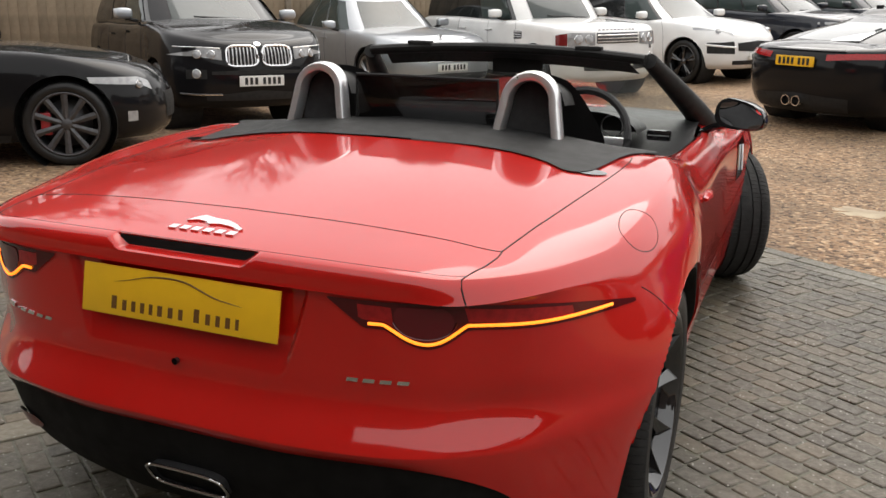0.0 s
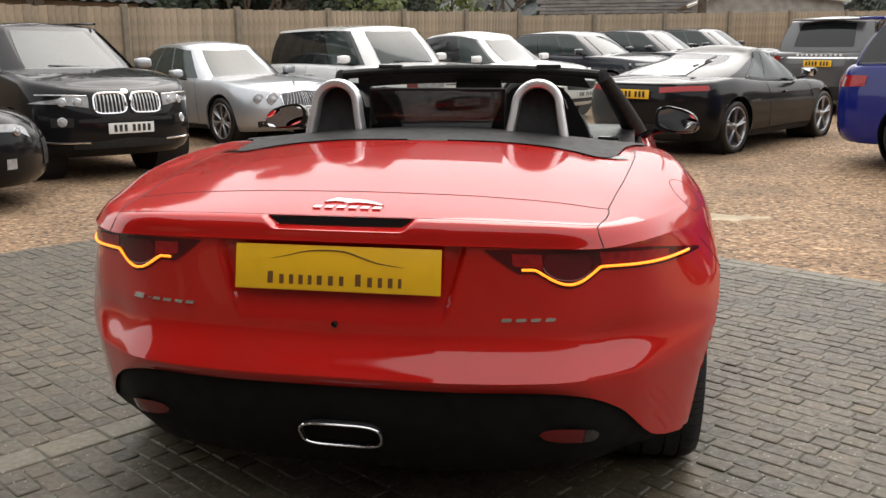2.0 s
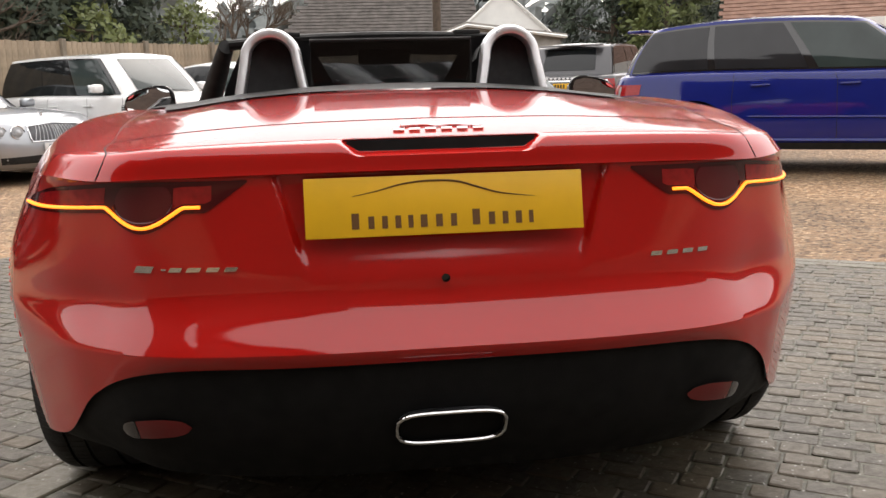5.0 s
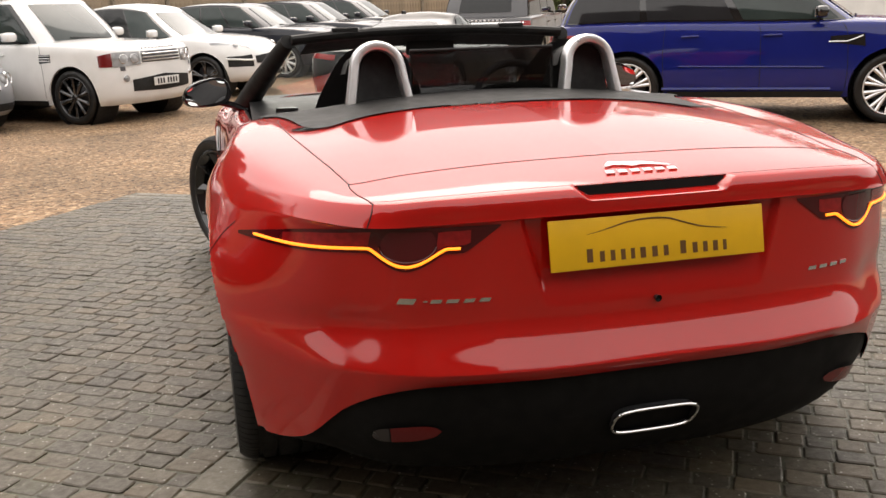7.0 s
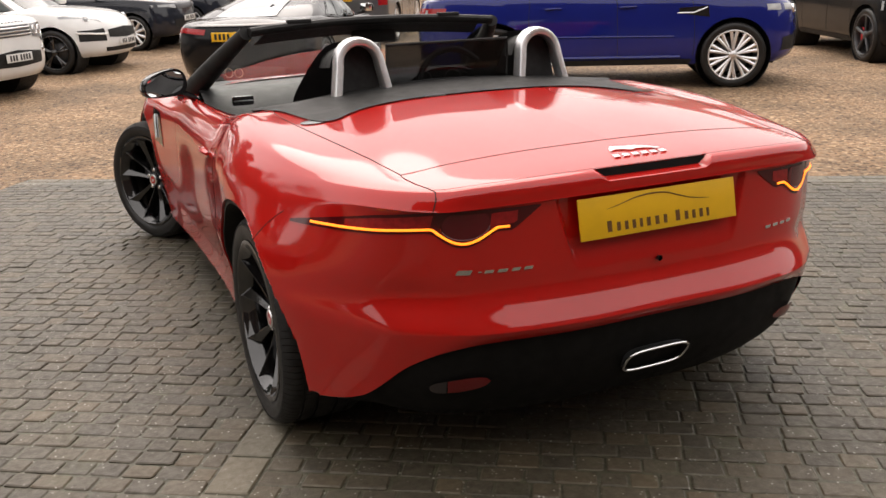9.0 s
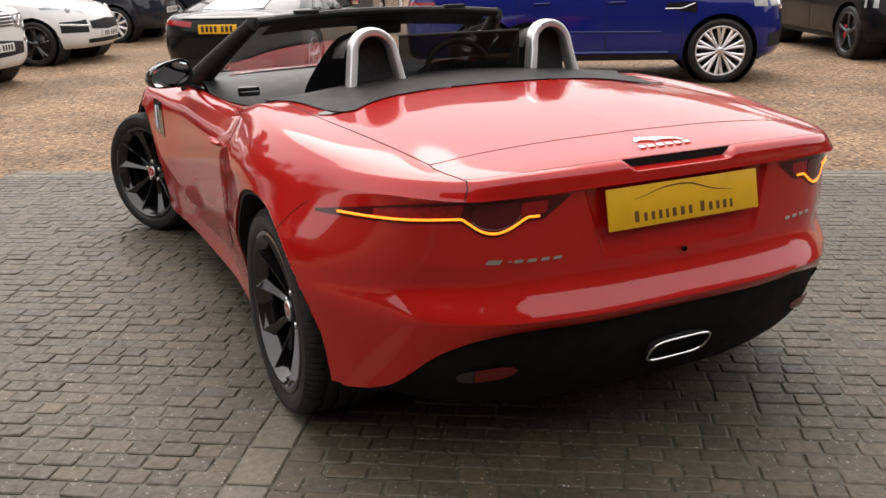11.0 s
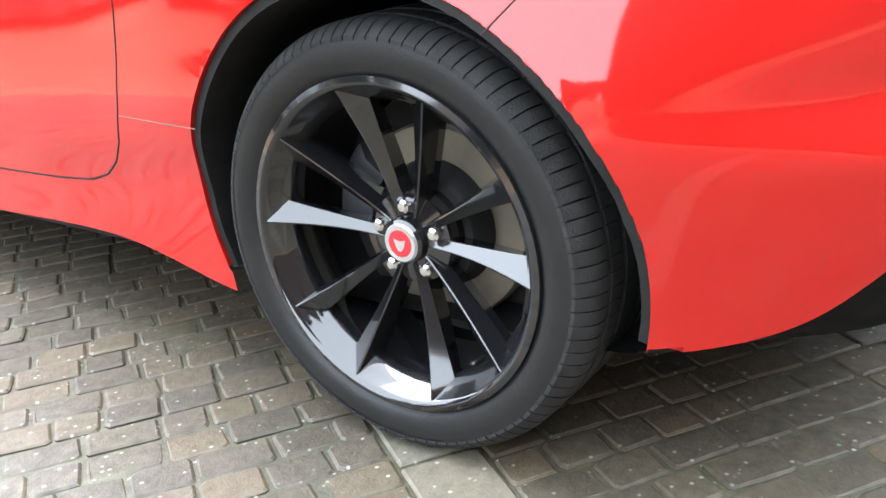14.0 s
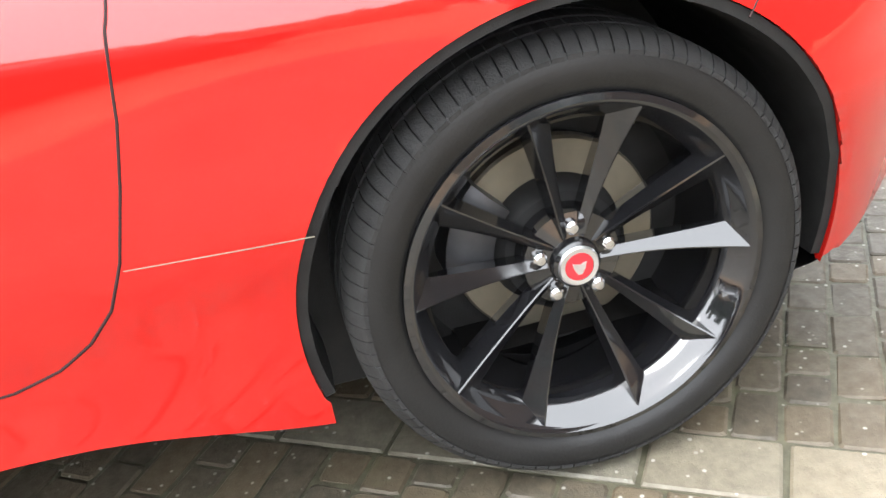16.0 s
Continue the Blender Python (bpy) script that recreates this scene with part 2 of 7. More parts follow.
M_FENCE = material("fence_timber", (0.30, 0.23, 0.155), 0.85, vary=0.35, scale=5, bump=0.4, bscale=40, random_tone=0.14)
M_ROOF = material("roof_tile", (0.085, 0.074, 0.066), 0.85, vary=0.4, scale=3, bump=0.4, bscale=20)
M_ROOF2 = material("red_roof_tile", (0.20, 0.105, 0.07), 0.85, vary=0.35, scale=3, bump=0.4, bscale=20)
M_RENDER = material("white_render", (0.74, 0.74, 0.72), 0.9, vary=0.1, scale=2, bump=0.2, bscale=60)
M_FELT = material("shed_felt", (0.36, 0.34, 0.31), 0.9, vary=0.3, scale=4, bump=0.3, bscale=50)
M_LEAF = material("conifer_leaf", (0.055, 0.075, 0.048), 0.8, vary=0.5, scale=1.5)
M_LEAFL = material("light_leaf", (0.14, 0.17, 0.05), 0.7, vary=0.5, scale=1.5)
M_BARK = material("bark", (0.10, 0.075, 0.055), 0.9, vary=0.4, scale=6, bump=0.5, bscale=30)
# distance haze is painted in: the woods' colour is greyed and lightened
M_HAZEDWOOD = material("far_wood", (0.20, 0.22, 0.215), 0.95, vary=0.5, scale=0.4)


# ---- building tools ----

def mesh_of(name, bm, mat, smooth=True):
    me = bpy.data.meshes.new(name)
    bm.to_mesh(me)
    bm.free()
    for m in (mat if isinstance(mat, (list, tuple)) else [mat]):
        me.materials.append(m)
    if smooth:
        me.shade_smooth()
    return me


def part(name, bm, mat, parent=None, label="", m=None, smooth=True, sharp=None):
    me = mesh_of(name, bm, mat, smooth)
    if smooth:
        me.set_sharp_from_angle(angle=radians(sharp or 38))
    ob = new(name, me)
    if parent:
        ob.parent = parent
    if m is not None:
        ob.matrix_basis = m
    return tagged(ob, label)


def again(ob, parent, m):
    """Another piece on the same mesh, under a thing."""
    o = new(ob.name.split(".")[0], ob.data)
    o.parent = parent
    o.matrix_basis = m
    if "label" in ob:
        o["label"] = ob["label"]
    return o


def thing(name, m, label, category, group="", kind=""):
    ob = new(name)
    ob.empty_display_size = 0.2
    ob.matrix_world = m
    return tagged(ob, label, category, group, kind)


def box(size, at=(0, 0, 0), bevel=0.0, m=None, bm=None, seg=2):
    own = bmesh.new()
    bmesh.ops.create_cube(own, size=1, matrix=Matrix.Diagonal((*size, 1)))
    if bevel:
        bmesh.ops.bevel(own, geom=own.edges[:], offset=bevel, segments=seg, affect="EDGES", profile=0.6)
    bmesh.ops.transform(own, matrix=Matrix.Translation(at) @ (m or Matrix()), verts=own.verts)
    return merge(bm, own)


def merge(bm, own):
    if bm is None:
        return own
    tmp = bpy.data.meshes.new("tmp")
    own.to_mesh(tmp)
    own.free()
    bm.from_mesh(tmp)
    bpy.data.meshes.remove(tmp)
    return bm


def grid(fn, us, vs, bm=None, flip=False):
    """Surface from fn(u, v) over two lists of values."""
    bm = bm or bmesh.new()
    rows = [[bm.verts.new(fn(u, v)) for v in vs] for u in us]
    for a, b in zip(rows, rows[1:]):
        for i in range(len(vs) - 1):
            q = (a[i], b[i], b[i + 1], a[i + 1])
            try:
                bm.faces.new(q[::-1] if flip else q)
            except ValueError:
                pass
    return bm


def tube(points, radius, sides=8, bm=None, closed=False, squash=1.0):
    """A round bar along points."""
    bm = bm or bmesh.new()
    pts = [Vector(p) for p in points]
    rings = []
    n = len(pts)
    up = Vector((0.13, 0.21, 1)).normalized()
    for i, p in enumerate(pts):
        a, b = (pts[i - 1], pts[(i + 1) % n]) if closed or 0 < i < n - 1 else (pts[max(i - 1, 0)], pts[min(i + 1, n - 1)])
        d = (b - a).normalized()
        s = d.cross(up)
        s = s.normalized() if s.length > 1e-4 else d.orthogonal().normalized()
        w = d.cross(s)
        r = radius[i] if isinstance(radius, (list, tuple)) else radius
        rings.append([bm.verts.new(p + r * (math.cos(2 * math.pi * k / sides) * s + squash * math.sin(2 * math.pi * k / sides) * w)) for k in range(sides)])
    for a, b in zip(rings, rings[1:] + ([rings[0]] if closed else [])):
        for k in range(sides):
            bm.faces.new((a[k], a[(k + 1) % sides], b[(k + 1) % sides], b[k]))
    if not closed:
        bm.faces.new(rings[0][::-1])
        bm.faces.new(rings[-1])
    return bm


def lathe(profile, n=48, axis="X", bm=None):
    """Revolve (radius, along) pairs about an axis through the origin."""
    bm = bm or bmesh.new()
    rings = []
    for r, a in profile:
        ring = []
        for k in range(n):
            t = 2 * math.pi * k / n
            p = (a, r * math.cos(t), r * math.sin(t)) if axis == "X" else (r * math.cos(t), r * math.sin(t), a)
            ring.append(bm.verts.new(p))
        rings.append(ring)
    for a, b in zip(rings, rings[1:]):
        for k in range(n):
            bm.faces.new((a[k], b[k], b[(k + 1) % n], a[(k + 1) % n]))
    return bm


def prism(poly, depth, bm=None, plane="XZ", at=0.0):
    """A flat outline given a thickness. XZ: from y = at to at + depth."""
    bm = bm or bmesh.new()
    def put(p, d):
        a, b = p
        return (a, at + d, b) if plane == "XZ" else (a, b, at + d) if plane == "XY" else (at + d, a, b)
    lo = [bm.verts.new(put(p, 0)) for p in poly]
    hi = [bm.verts.new(put(p, depth)) for p in poly]
    bm.faces.new(lo)
    bm.faces.new(hi[::-1])
    for i in range(len(poly)):
        j = (i + 1) % len(poly)
        bm.faces.new((lo[i], hi[i], hi[j], lo[j]))
    bmesh.ops.recalc_face_normals(bm, faces=bm.faces[:])
    return bm


def mirror_x(bm):
    geom = bm.verts[:] + bm.edges[:] + bm.faces[:]
    r = bmesh.ops.duplicate(bm, geom=geom)
    vs = [g for g in r["geom"] if isinstance(g, bmesh.types.BMVert)]
    fs = [g for g in r["geom"] if isinstance(g, bmesh.types.BMFace)]
    for v in vs:
        v.co.x = -v.co.x
    bmesh.ops.reverse_faces(bm, faces=fs)
    bmesh.ops.remove_doubles(bm, verts=bm.verts[:], dist=0.0004)
    return bm


def spline(knots, t):
    """Catmull-Rom through tuples at integer t."""
    n = len(knots)
    i = min(max(int(math.floor(t)), 0), n - 2)
    f = t - i
    p1, p2 = np.array(knots[i], float), np.array(knots[i + 1], float)
    p0 = np.array(knots[i - 1], float) if i > 0 else 2 * p1 - p2
    p3 = np.array(knots[i + 2], float) if i + 2 < n else 2 * p2 - p1
    return 0.5 * (2 * p1 + (p2 - p0) * f + (2 * p0 - 5 * p1 + 4 * p2 - p3) * f * f + (3 * p1 - p0 - 3 * p2 + p3) * f ** 3)


def curve1(xs, ys, x):
    """Smooth 1D profile through points (monotone-ish)."""
    i = max(0, min(len(xs) - 2, int(np.searchsorted(xs, x)) - 1))
    f = min(1, max(0, (x - xs[i]) / (xs[i + 1] - xs[i])))
    y0 = ys[i - 1] if i > 0 else 2 * ys[0] - ys[1]
    y3 = ys[i + 2] if i + 2 < len(ys) else 2 * ys[-1] - ys[-2]
    y1, y2 = ys[i], ys[i + 1]
    h = xs[i + 1] - xs[i]
    m1 = (y2 - y0) / (xs[i + 1] - (xs[i - 1] if i > 0 else xs[0] - h)) * h
    m2 = (y3 - y1) / ((xs[i + 2] if i + 2 < len(xs) else xs[-1] + h) - xs[i]) * h
    return (2 * f ** 3 - 3 * f * f + 1) * y1 + (f ** 3 - 2 * f * f + f) * m1 + (3 * f * f - 2 * f ** 3) * y2 + (f ** 3 - f * f) * m2


def span(a, b, n):
    return [a + (b - a) * i / (n - 1) for i in range(n)]


def slope(x, y):
    """Height of the yard: level under the paving, rising gently towards the far side."""
    d = y + 0.45 * x - 7.5
    far = y - 16
    return 0.0128 * (d + math.sqrt(d * d + 1.0)) - 0.0008 + 0.0065 * (far + math.sqrt(far * far + 4.0))


# ---- ground ----
def axis_values(lo, hi, near, step):
    out, x = [], lo
    while x < hi:
        out.append(x)
        x += step if abs(x) < near else step * 10
    return out + [hi]


gx, gy = axis_values(-900, 900, 30, 1.5), axis_values(-900, 900, 40, 1.5)
def ground_height(x, y):
    r = math.hypot(x, y)
    return (slope(x, y) if r < 42 else slope(x * 42 / r, y * 42 / r)) - 0.012
ground = part("ground", grid(lambda x, y: (x, y, ground_height(x, y)), gx, gy), M_GRAVEL)
tagged(ground, "brown pea gravel yard, sunken a little below the paving", "gravel", kind="structure")

def sand_patch():
    """A thin spill of pale sand with a ragged edge."""
    def at(t, r):
        d = r * (0.42 + 0.10 * math.sin(3 * t + 1) + 0.06 * math.sin(7 * t) + 0.05 * math.sin(12 * t + 2))
        x, y = 1.82 + 0.85 * d * math.cos(t), 5.53 + 0.45 * d * math.sin(t)
        return (x, y, slope(x, y) - 0.012 + 0.006 * (1 - r * r) - 0.002 * r)
    return grid(at, span(0, 2 * math.pi, 73), [0.01, 0.3, 0.6, 0.85, 1.0])
part("sand_patch", sand_patch(), M_SAND, ground, "thin spill of pale sand")


# ---- red convertible ----
# Body rows from sill to cockpit edge; stations run from the tail's middle round the flank to the nose's middle.
ROW_SILL = [(0, -0.045, 0.478), (0.28, -0.04, 0.478), (0.56, 0.025, 0.465), (0.69, 0.12, 0.405), (0.785, 0.26, 0.282), (0.88, 0.43, 0.243), (0.91, 0.65, 0.22), (0.905, 0.9, 0.2), (0.888, 1.2, 0.187), (0.882, 1.55, 0.243), (0.868, 2, 0.232), (0.862, 2.5, 0.22), (0.87, 3.1, 0.2), (0.88, 3.5, 0.2), (0.84, 3.9, 0.2), (0.55, 4.25, 0.2), (0, 4.38, 0.2)]
ROW_CREASE = [(0, -0.066, 0.508), (0.28, -0.061, 0.508), (0.522, -0.015, 0.506), (0.674, 0.0798, 0.503), (0.78, 0.19, 0.5), (0.918, 0.42, 0.495), (0.962, 0.65, 0.47), (0.947, 0.9, 0.45), (0.916, 1.2, 0.4), (0.882, 1.55, 0.35), (0.868, 2, 0.33), (0.868, 2.5, 0.33), (0.9, 3.1, 0.4), (0.915, 3.5, 0.42), (0.87, 3.9, 0.42), (0.6, 4.27, 0.42), (0, 4.42, 0.42)]
ROW_BULGE = [(0, -0.024, 0.588), (0.28, -0.018, 0.588), (0.522, 0.028, 0.586), (0.665, 0.1236, 0.583), (0.79, 0.228, 0.578), (0.926, 0.44, 0.572), (0.978, 0.65, 0.56), (0.97, 0.9, 0.55), (0.943, 1.2, 0.52), (0.905, 1.55, 0.48), (0.89, 2, 0.47), (0.885, 2.5, 0.47), (0.915, 3.1, 0.52), (0.93, 3.5, 0.55), (0.875, 3.9, 0.52), (0.58, 4.26, 0.5), (0, 4.41, 0.5)]
ROW_MID = [(0, -0.018, 0.66), (0.28, -0.01, 0.66), (0.52, 0.032, 0.66), (0.672, 0.12, 0.658), (0.792, 0.228, 0.655), (0.912, 0.44, 0.66), (0.97, 0.66, 0.66), (0.967, 0.9, 0.66), (0.941, 1.2, 0.64), (0.905, 1.55, 0.62), (0.89, 2, 0.62), (0.885, 2.5, 0.62), (0.91, 3.1, 0.66), (0.925, 3.5, 0.68), (0.86, 3.9, 0.6), (0.55, 4.22, 0.57), (0, 4.36, 0.57)]
ROW_WAIST = [(0, 0, 0.815), (0.28, 0.002, 0.815), (0.5, 0.026, 0.815), (0.642, 0.093, 0.812), (0.767, 0.21, 0.8), (0.875, 0.45, 0.775), (0.933, 0.68, 0.775), (0.957, 0.92, 0.775), (0.94, 1.2, 0.76), (0.9, 1.55, 0.76), (0.885, 2, 0.76), (0.88, 2.5, 0.77), (0.895, 3.1, 0.79), (0.89, 3.5, 0.8), (0.81, 3.9, 0.69), (0.5, 4.15, 0.64), (0, 4.28, 0.64)]
ROW_LIP = [(0, -.012, .834), (.28, -.008, .834), (.5, .014, .831), (.64, .056, .828), (.765, .20, .833), (.858, .46, .825), (.912, .70, .835), (.934, .94, .84), (.92, 1.22, .82),
           (.888, 1.55, .81), (.875, 2.0, .81), (.87, 2.5, .82), (.87, 3.1, .84), (.84, 3.5, .85), (.75, 3.85, .75), (.45, 4.05, .70), (0, 4.15, .71)]
ROW_LIPTOP = [(0, 0.004, 0.888), (0.28, 0.01, 0.887), (0.5, 0.03, 0.882), (0.622, 0.078, 0.874), (0.74, 0.22, 0.872), (0.828, 0.47, 0.872), (0.875, 0.72, 0.89), (0.892, 0.96, 0.9), (0.88, 1.24, 0.885), (0.862, 1.56, 0.855), (0.852, 2, 0.85), (0.845, 2.5, 0.86), (0.82, 3.1, 0.87), (0.77, 3.4, 0.875), (0.66, 3.7, 0.82), (0.4, 3.85, 0.79), (0, 3.9, 0.8)]
ROW_SEAM = [(0, .23, .924), (.28, .23, .92), (.5, .235, .908), (.645, .245, .892), (.70, .31, .895), (.78, .51, .905), (.83, .75, .925), (.85, 1.0, .938), (.845, 1.26, .935),
            (.835, 1.57, .895), (.828, 2.0, .885), (.82, 2.5, .89), (.77, 2.95, .895), (.67, 3.15, .90), (.52, 3.3, .885), (.3, 3.35, .885), (0, 3.4, .895)]
ROW_DECK = [(0, .6, .968), (.26, .6, .964), (.44, .61, .954), (.56, .62, .942), (.64, .66, .936), (.70, .75, .936), (.755, .92, .946), (.785, 1.1, .956), (.80, 1.29, .955),
            (.805, 1.58, .915), (.803, 2.0, .90), (.80, 2.48, .905), (.73, 2.75, .92), (.58, 2.85, .93), (.4, 2.9, .935), (.2, 2.92, .94), (0, 2.93, .945)]
ROW_INNER = [(0, 1.0, .996), (.24, 1.01, .993), (.40, 1.05, .985), (.50, 1.10, .977), (.56, 1.15, .97), (.62, 1.2, .965), (.68, 1.25, .962), (.73, 1.29, .96), (.765, 1.34, .952),
             (.775, 1.58, .915), (.78, 2.0, .902), (.775, 2.42, .908), (.68, 2.58, .93), (.5, 2.65, .945), (.34, 2.67, .95), (.15, 2.68, .955), (0, 2.68, .957)]
ROWS = [ROW_SILL, ROW_CREASE, ROW_BULGE, ROW_MID, ROW_WAIST, ROW_LIP, ROW_LIPTOP, ROW_SEAM, ROW_DECK, ROW_INNER]
HUB_R, HUB_F, HUB_Z = 0.830, 3.45, 0.340
ARCH = 0.408


def ease(t):
    t = min(max(t, 0.0), 1.0)
    return t * t * (3 - 2 * t)


@functools.lru_cache(maxsize=None)
def row_at(j, u):
    return spline(ROWS[j], u)


def body_at(u, v):
    """The body's surface, right half."""
    u = min(max(u, 0), 16)
    i = int(min(max(math.floor(v), 0), 8))
    ks = [row_at(min(max(j, 0), 9), u) for j in range(i - 1, i + 3)]
    # creases stay tight: the lip and the lower fold keep short tangents
    f = v - i
    hard = {1: 0.35, 5: 0.1, 6: 0.45}
    p0, p1, p2, p3 = ks
    fade = max(0.0, min(1.0, (5.5 - u) / 1.5))
    t1 = 1 - fade * (1 - hard.get(i, 1.0))
    t2 = 1 - fade * (1 - hard.get(i + 1, 1.0))
    m1, m2 = t1 * (p2 - p0) / 2 + (1 - t1) * (p2 - p1), t2 * (p3 - p1) / 2 + (1 - t2) * (p2 - p1)
    p = Vector((2 * f ** 3 - 3 * f * f + 1) * p1 + (f ** 3 - 2 * f * f + f) * m1 + (3 * f * f - 2 * f ** 3) * p2 + (f ** 3 - f * f) * m2)
    p.x *= 1 + 0.02 * ease((p.y - 0.05) / 0.6)
    if u < 2.0:
        # sunken field round the plate, and the high brake lamp's slot
        side = 0.268 + 0.05 * (p.z - 0.64) / 0.18
        if v < 4.3:
            p.y += 0.015 * ease((side - p.x) / 0.016) * ease((p.z - 0.625) / 0.09)
        elif v > 5:
            p.y += 0.026 * ease((0.164 + 1.2 * (p.z - 0.862) - p.x) / 0.016) * ease((p.z - 0.862) / 0.005) * ease((0.8915 - p.z) / 0.003)
    return p


def body_normal(u, v):
    e = 0.02
    du = body_at(min(u + e, 16), v) - body_at(max(u - e, 0), v)
    dv = body_at(u, min(v + e, 9)) - body_at(u, max(v - e, 0))
    return dv.cross(du).normalized() * -1


def on_body(u, v, lift=0.0):
    return body_at(u, v) + body_normal(u, v) * lift


def flip_x(points):
    return [(-p[0], p[1], p[2]) for p in points]


car = thing("convertible_car", pose(0, 0, 0, 0, 0, -1.2), "glossy red two-seat convertible with folded roof and black wheels", "car")


def build_body():
    us = [k / 48 for k in range(96)] + span(2, 16, 14 * 18 + 1)
    vs = []
    for i in range(9):
        k = {0: 16, 1: 8, 2: 12, 3: 24, 4: 4, 5: 24, 6: 10}.get(i, 8)
        vs += [i + j / k for j in range(k)]
    vs.append(9)
    bm = grid(body_at, us, vs)
    for hy in (HUB_R, HUB_F):
        inside = [f for f in bm.faces if f.calc_center_median().x > 0.5 and math.hypot(f.calc_center_median().y - hy, f.calc_center_median().z - HUB_Z) < ARCH]
        bmesh.ops.delete(bm, geom=inside, context="FACES")
        rim = [e for e in bm.edges if e.is_boundary and all(v.co.x > 0.6 and abs(math.hypot(v.co.y - hy, v.co.z - HUB_Z) - ARCH) < 0.035 and v.co.z > 0.235 for v in e.verts)]
        for v in {v for e in rim for v in e.verts}:
            d = Vector((0, v.co.y - hy, v.co.z - HUB_Z))
            d = d * (ARCH / d.length)
            v.co.y, v.co.z = hy + d.y, HUB_Z + d.z
        lip = bmesh.ops.extrude_edge_only(bm, edges=rim)
        for g in lip["geom"]:
            if isinstance(g, bmesh.types.BMVert):
                g.co.x -= 0.012
    bmesh.ops.remove_doubles(bm, verts=bm.verts[:], dist=0.0003)
    mirror_x(bm)
    bmesh.ops.recalc_face_normals(bm, faces=bm.faces[:])
    return bm


body = part("body", build_body(), M_RED, car, sharp=30)


def strip_on_body(uv, width, lift=0.0006, n=6):
    """A dark gap line laid on the surface through (u, v) pairs."""
    pts = []
    for (u0, v0), (u1, v1) in zip(uv, uv[1:]):
        pts += [(u0 + (u1 - u0) * k / n, v0 + (v1 - v0) * k / n) for k in range(n)]
    pts.append(uv[-1])
    ps = [on_body(u, v, lift - width * 0.6) for u, v in pts]
    return tube(ps, width, 6)


def both(name, make, mat, label="", parent=car, **kw):
    """A part and its twin on the other flank."""
    a = part(name, make(), mat, parent, label, **kw)
    bm = bmesh.new()
    bm.from_mesh(a.data)
    for v in bm.verts:
        v.co.x = -v.co.x
    bmesh.ops.reverse_faces(bm, faces=bm.faces[:])
    b = part(name, bm, mat, parent, label, **kw)
    return a, b


# lower black bumper
def diffuser_at(u, w):
    p = body_at(u, 0)
    n = Vector((p.x * 0.3, -1, 0)).normalized()
    top = p - n * 0.012
    drop = p.z + 0.004 - 0.205
    return Vector((p.x * (1 - 0.05 * w), top.y + 0.03 * w + 0.10 * w * w * w, p.z + 0.004 - drop * w))
bm = grid(diffuser_at, span(0, 5, 61), span(0, 1, 9))
grid(lambda u, w: diffuser_at(u, 1) * (1 - w) + Vector((diffuser_at(u, 1).x, 1.0, 0.2)) * w, span(0, 5, 31), span(0, 1, 3), bm)
mirror_x(bm)
part("rear_diffuser", bm, M_DIFFUSER, car, "black textured lower bumper")
# underside and engine mass that close the car from below
part("underbody", box((1.5, 3.6, 0.33), (0, 2.4, 0.315)), M_BLACKPLASTIC, car)

# tonneau panel behind the seats
def tonneau_at(u, w):
    # the cover's rear edge sweeps back towards the corners, lying on the deck
    v0 = curve1([0, 1, 2, 3, 4, 5, 6, 7, 8], [9, 8.95, 8.8, 8.63, 8.46, 8.48, 8.78, 8.99, 9], u)
    if w < 0.4:
        return on_body(u, min(v0 + (9 - v0) * w / 0.4, 9), 0.005)
    w = (w - 0.4) / 0.6
    a = on_body(u, 9, 0.005)
    x = a.x * (1 - 0.02 * w)
    b = Vector((x, max(1.37, a.y + 0.005), 1.018 - 0.075 * (x / 0.77) ** 2))
    bulge = 0.012 * math.sin(math.pi * w)
    return a * (1 - w) + b * w + Vector((0, 0, bulge))
bm = grid(tonneau_at, span(0, 8, 65), span(0, 1, 16))
mirror_x(bm)
part("tonneau_cover", bm, M_BLACKPLASTIC, car, "matt black folded-roof cover")

# cockpit
part("tub", box((1.5, 1.45, 0.5), (0, 2.05, 0.45)), M_LEATHER, car)
def dash_at(x, w):
    y = 2.20 + 0.62 * w
    return Vector((x, y + 0.05 * (1 - abs(x) / 0.8), 0.80 + 0.15 * math.sin(min(1, w * 2.2) * math.pi / 2) - 0.02 * abs(x) + 0.03 * math.exp(-((x - 0.37) / 0.2) ** 2) * (1 - w)))
part("dashboard", grid(dash_at, span(-0.77, 0.77, 31), span(0, 1, 12)), M_LEATHER, car, "black leather-covered dashboard")
def liner(u, w):
    p = body_at(u, 9)
    return Vector((p.x - 0.035 * math.sin(w * math.pi / 2) - 0.01 * w, p.y, p.z + 0.004 - 0.4 * w * w))
both("door_trim", lambda: grid(liner, span(8.4, 11, 27), span(0, 1, 6)), M_LEATHER)


def seat(x):
    s = part("seat", box((0.44, 0.5, 0.16), (x, 1.85, 0.72), 0.05), M_LEATHER, car, "black leather seat")
    def back(a, h):
        w = 0.205 * (1 - 0.42 * ease((h - 0.5) / 0.5)) * (1 - 0.2 * ease((h - 0.92) / 0.08))
        return Vector((x + a * w, 1.60 - 0.20 * h + 0.06 * a * a * (1 - h), 0.70 + 0.485 * h - 0.02 * a * a * ease((h - 0.8) / 0.2)))
    bm = grid(back, span(-1, 1, 13), span(0, 1, 17))
    r = bmesh.ops.solidify(bm, geom=bm.faces[:], thickness=-0.10)
    bmesh.ops.recalc_face_normals(bm, faces=bm.faces[:])
    part("backrest", bm, M_LEATHER, s)
    return s
seat(-0.37)
seat(0.37)


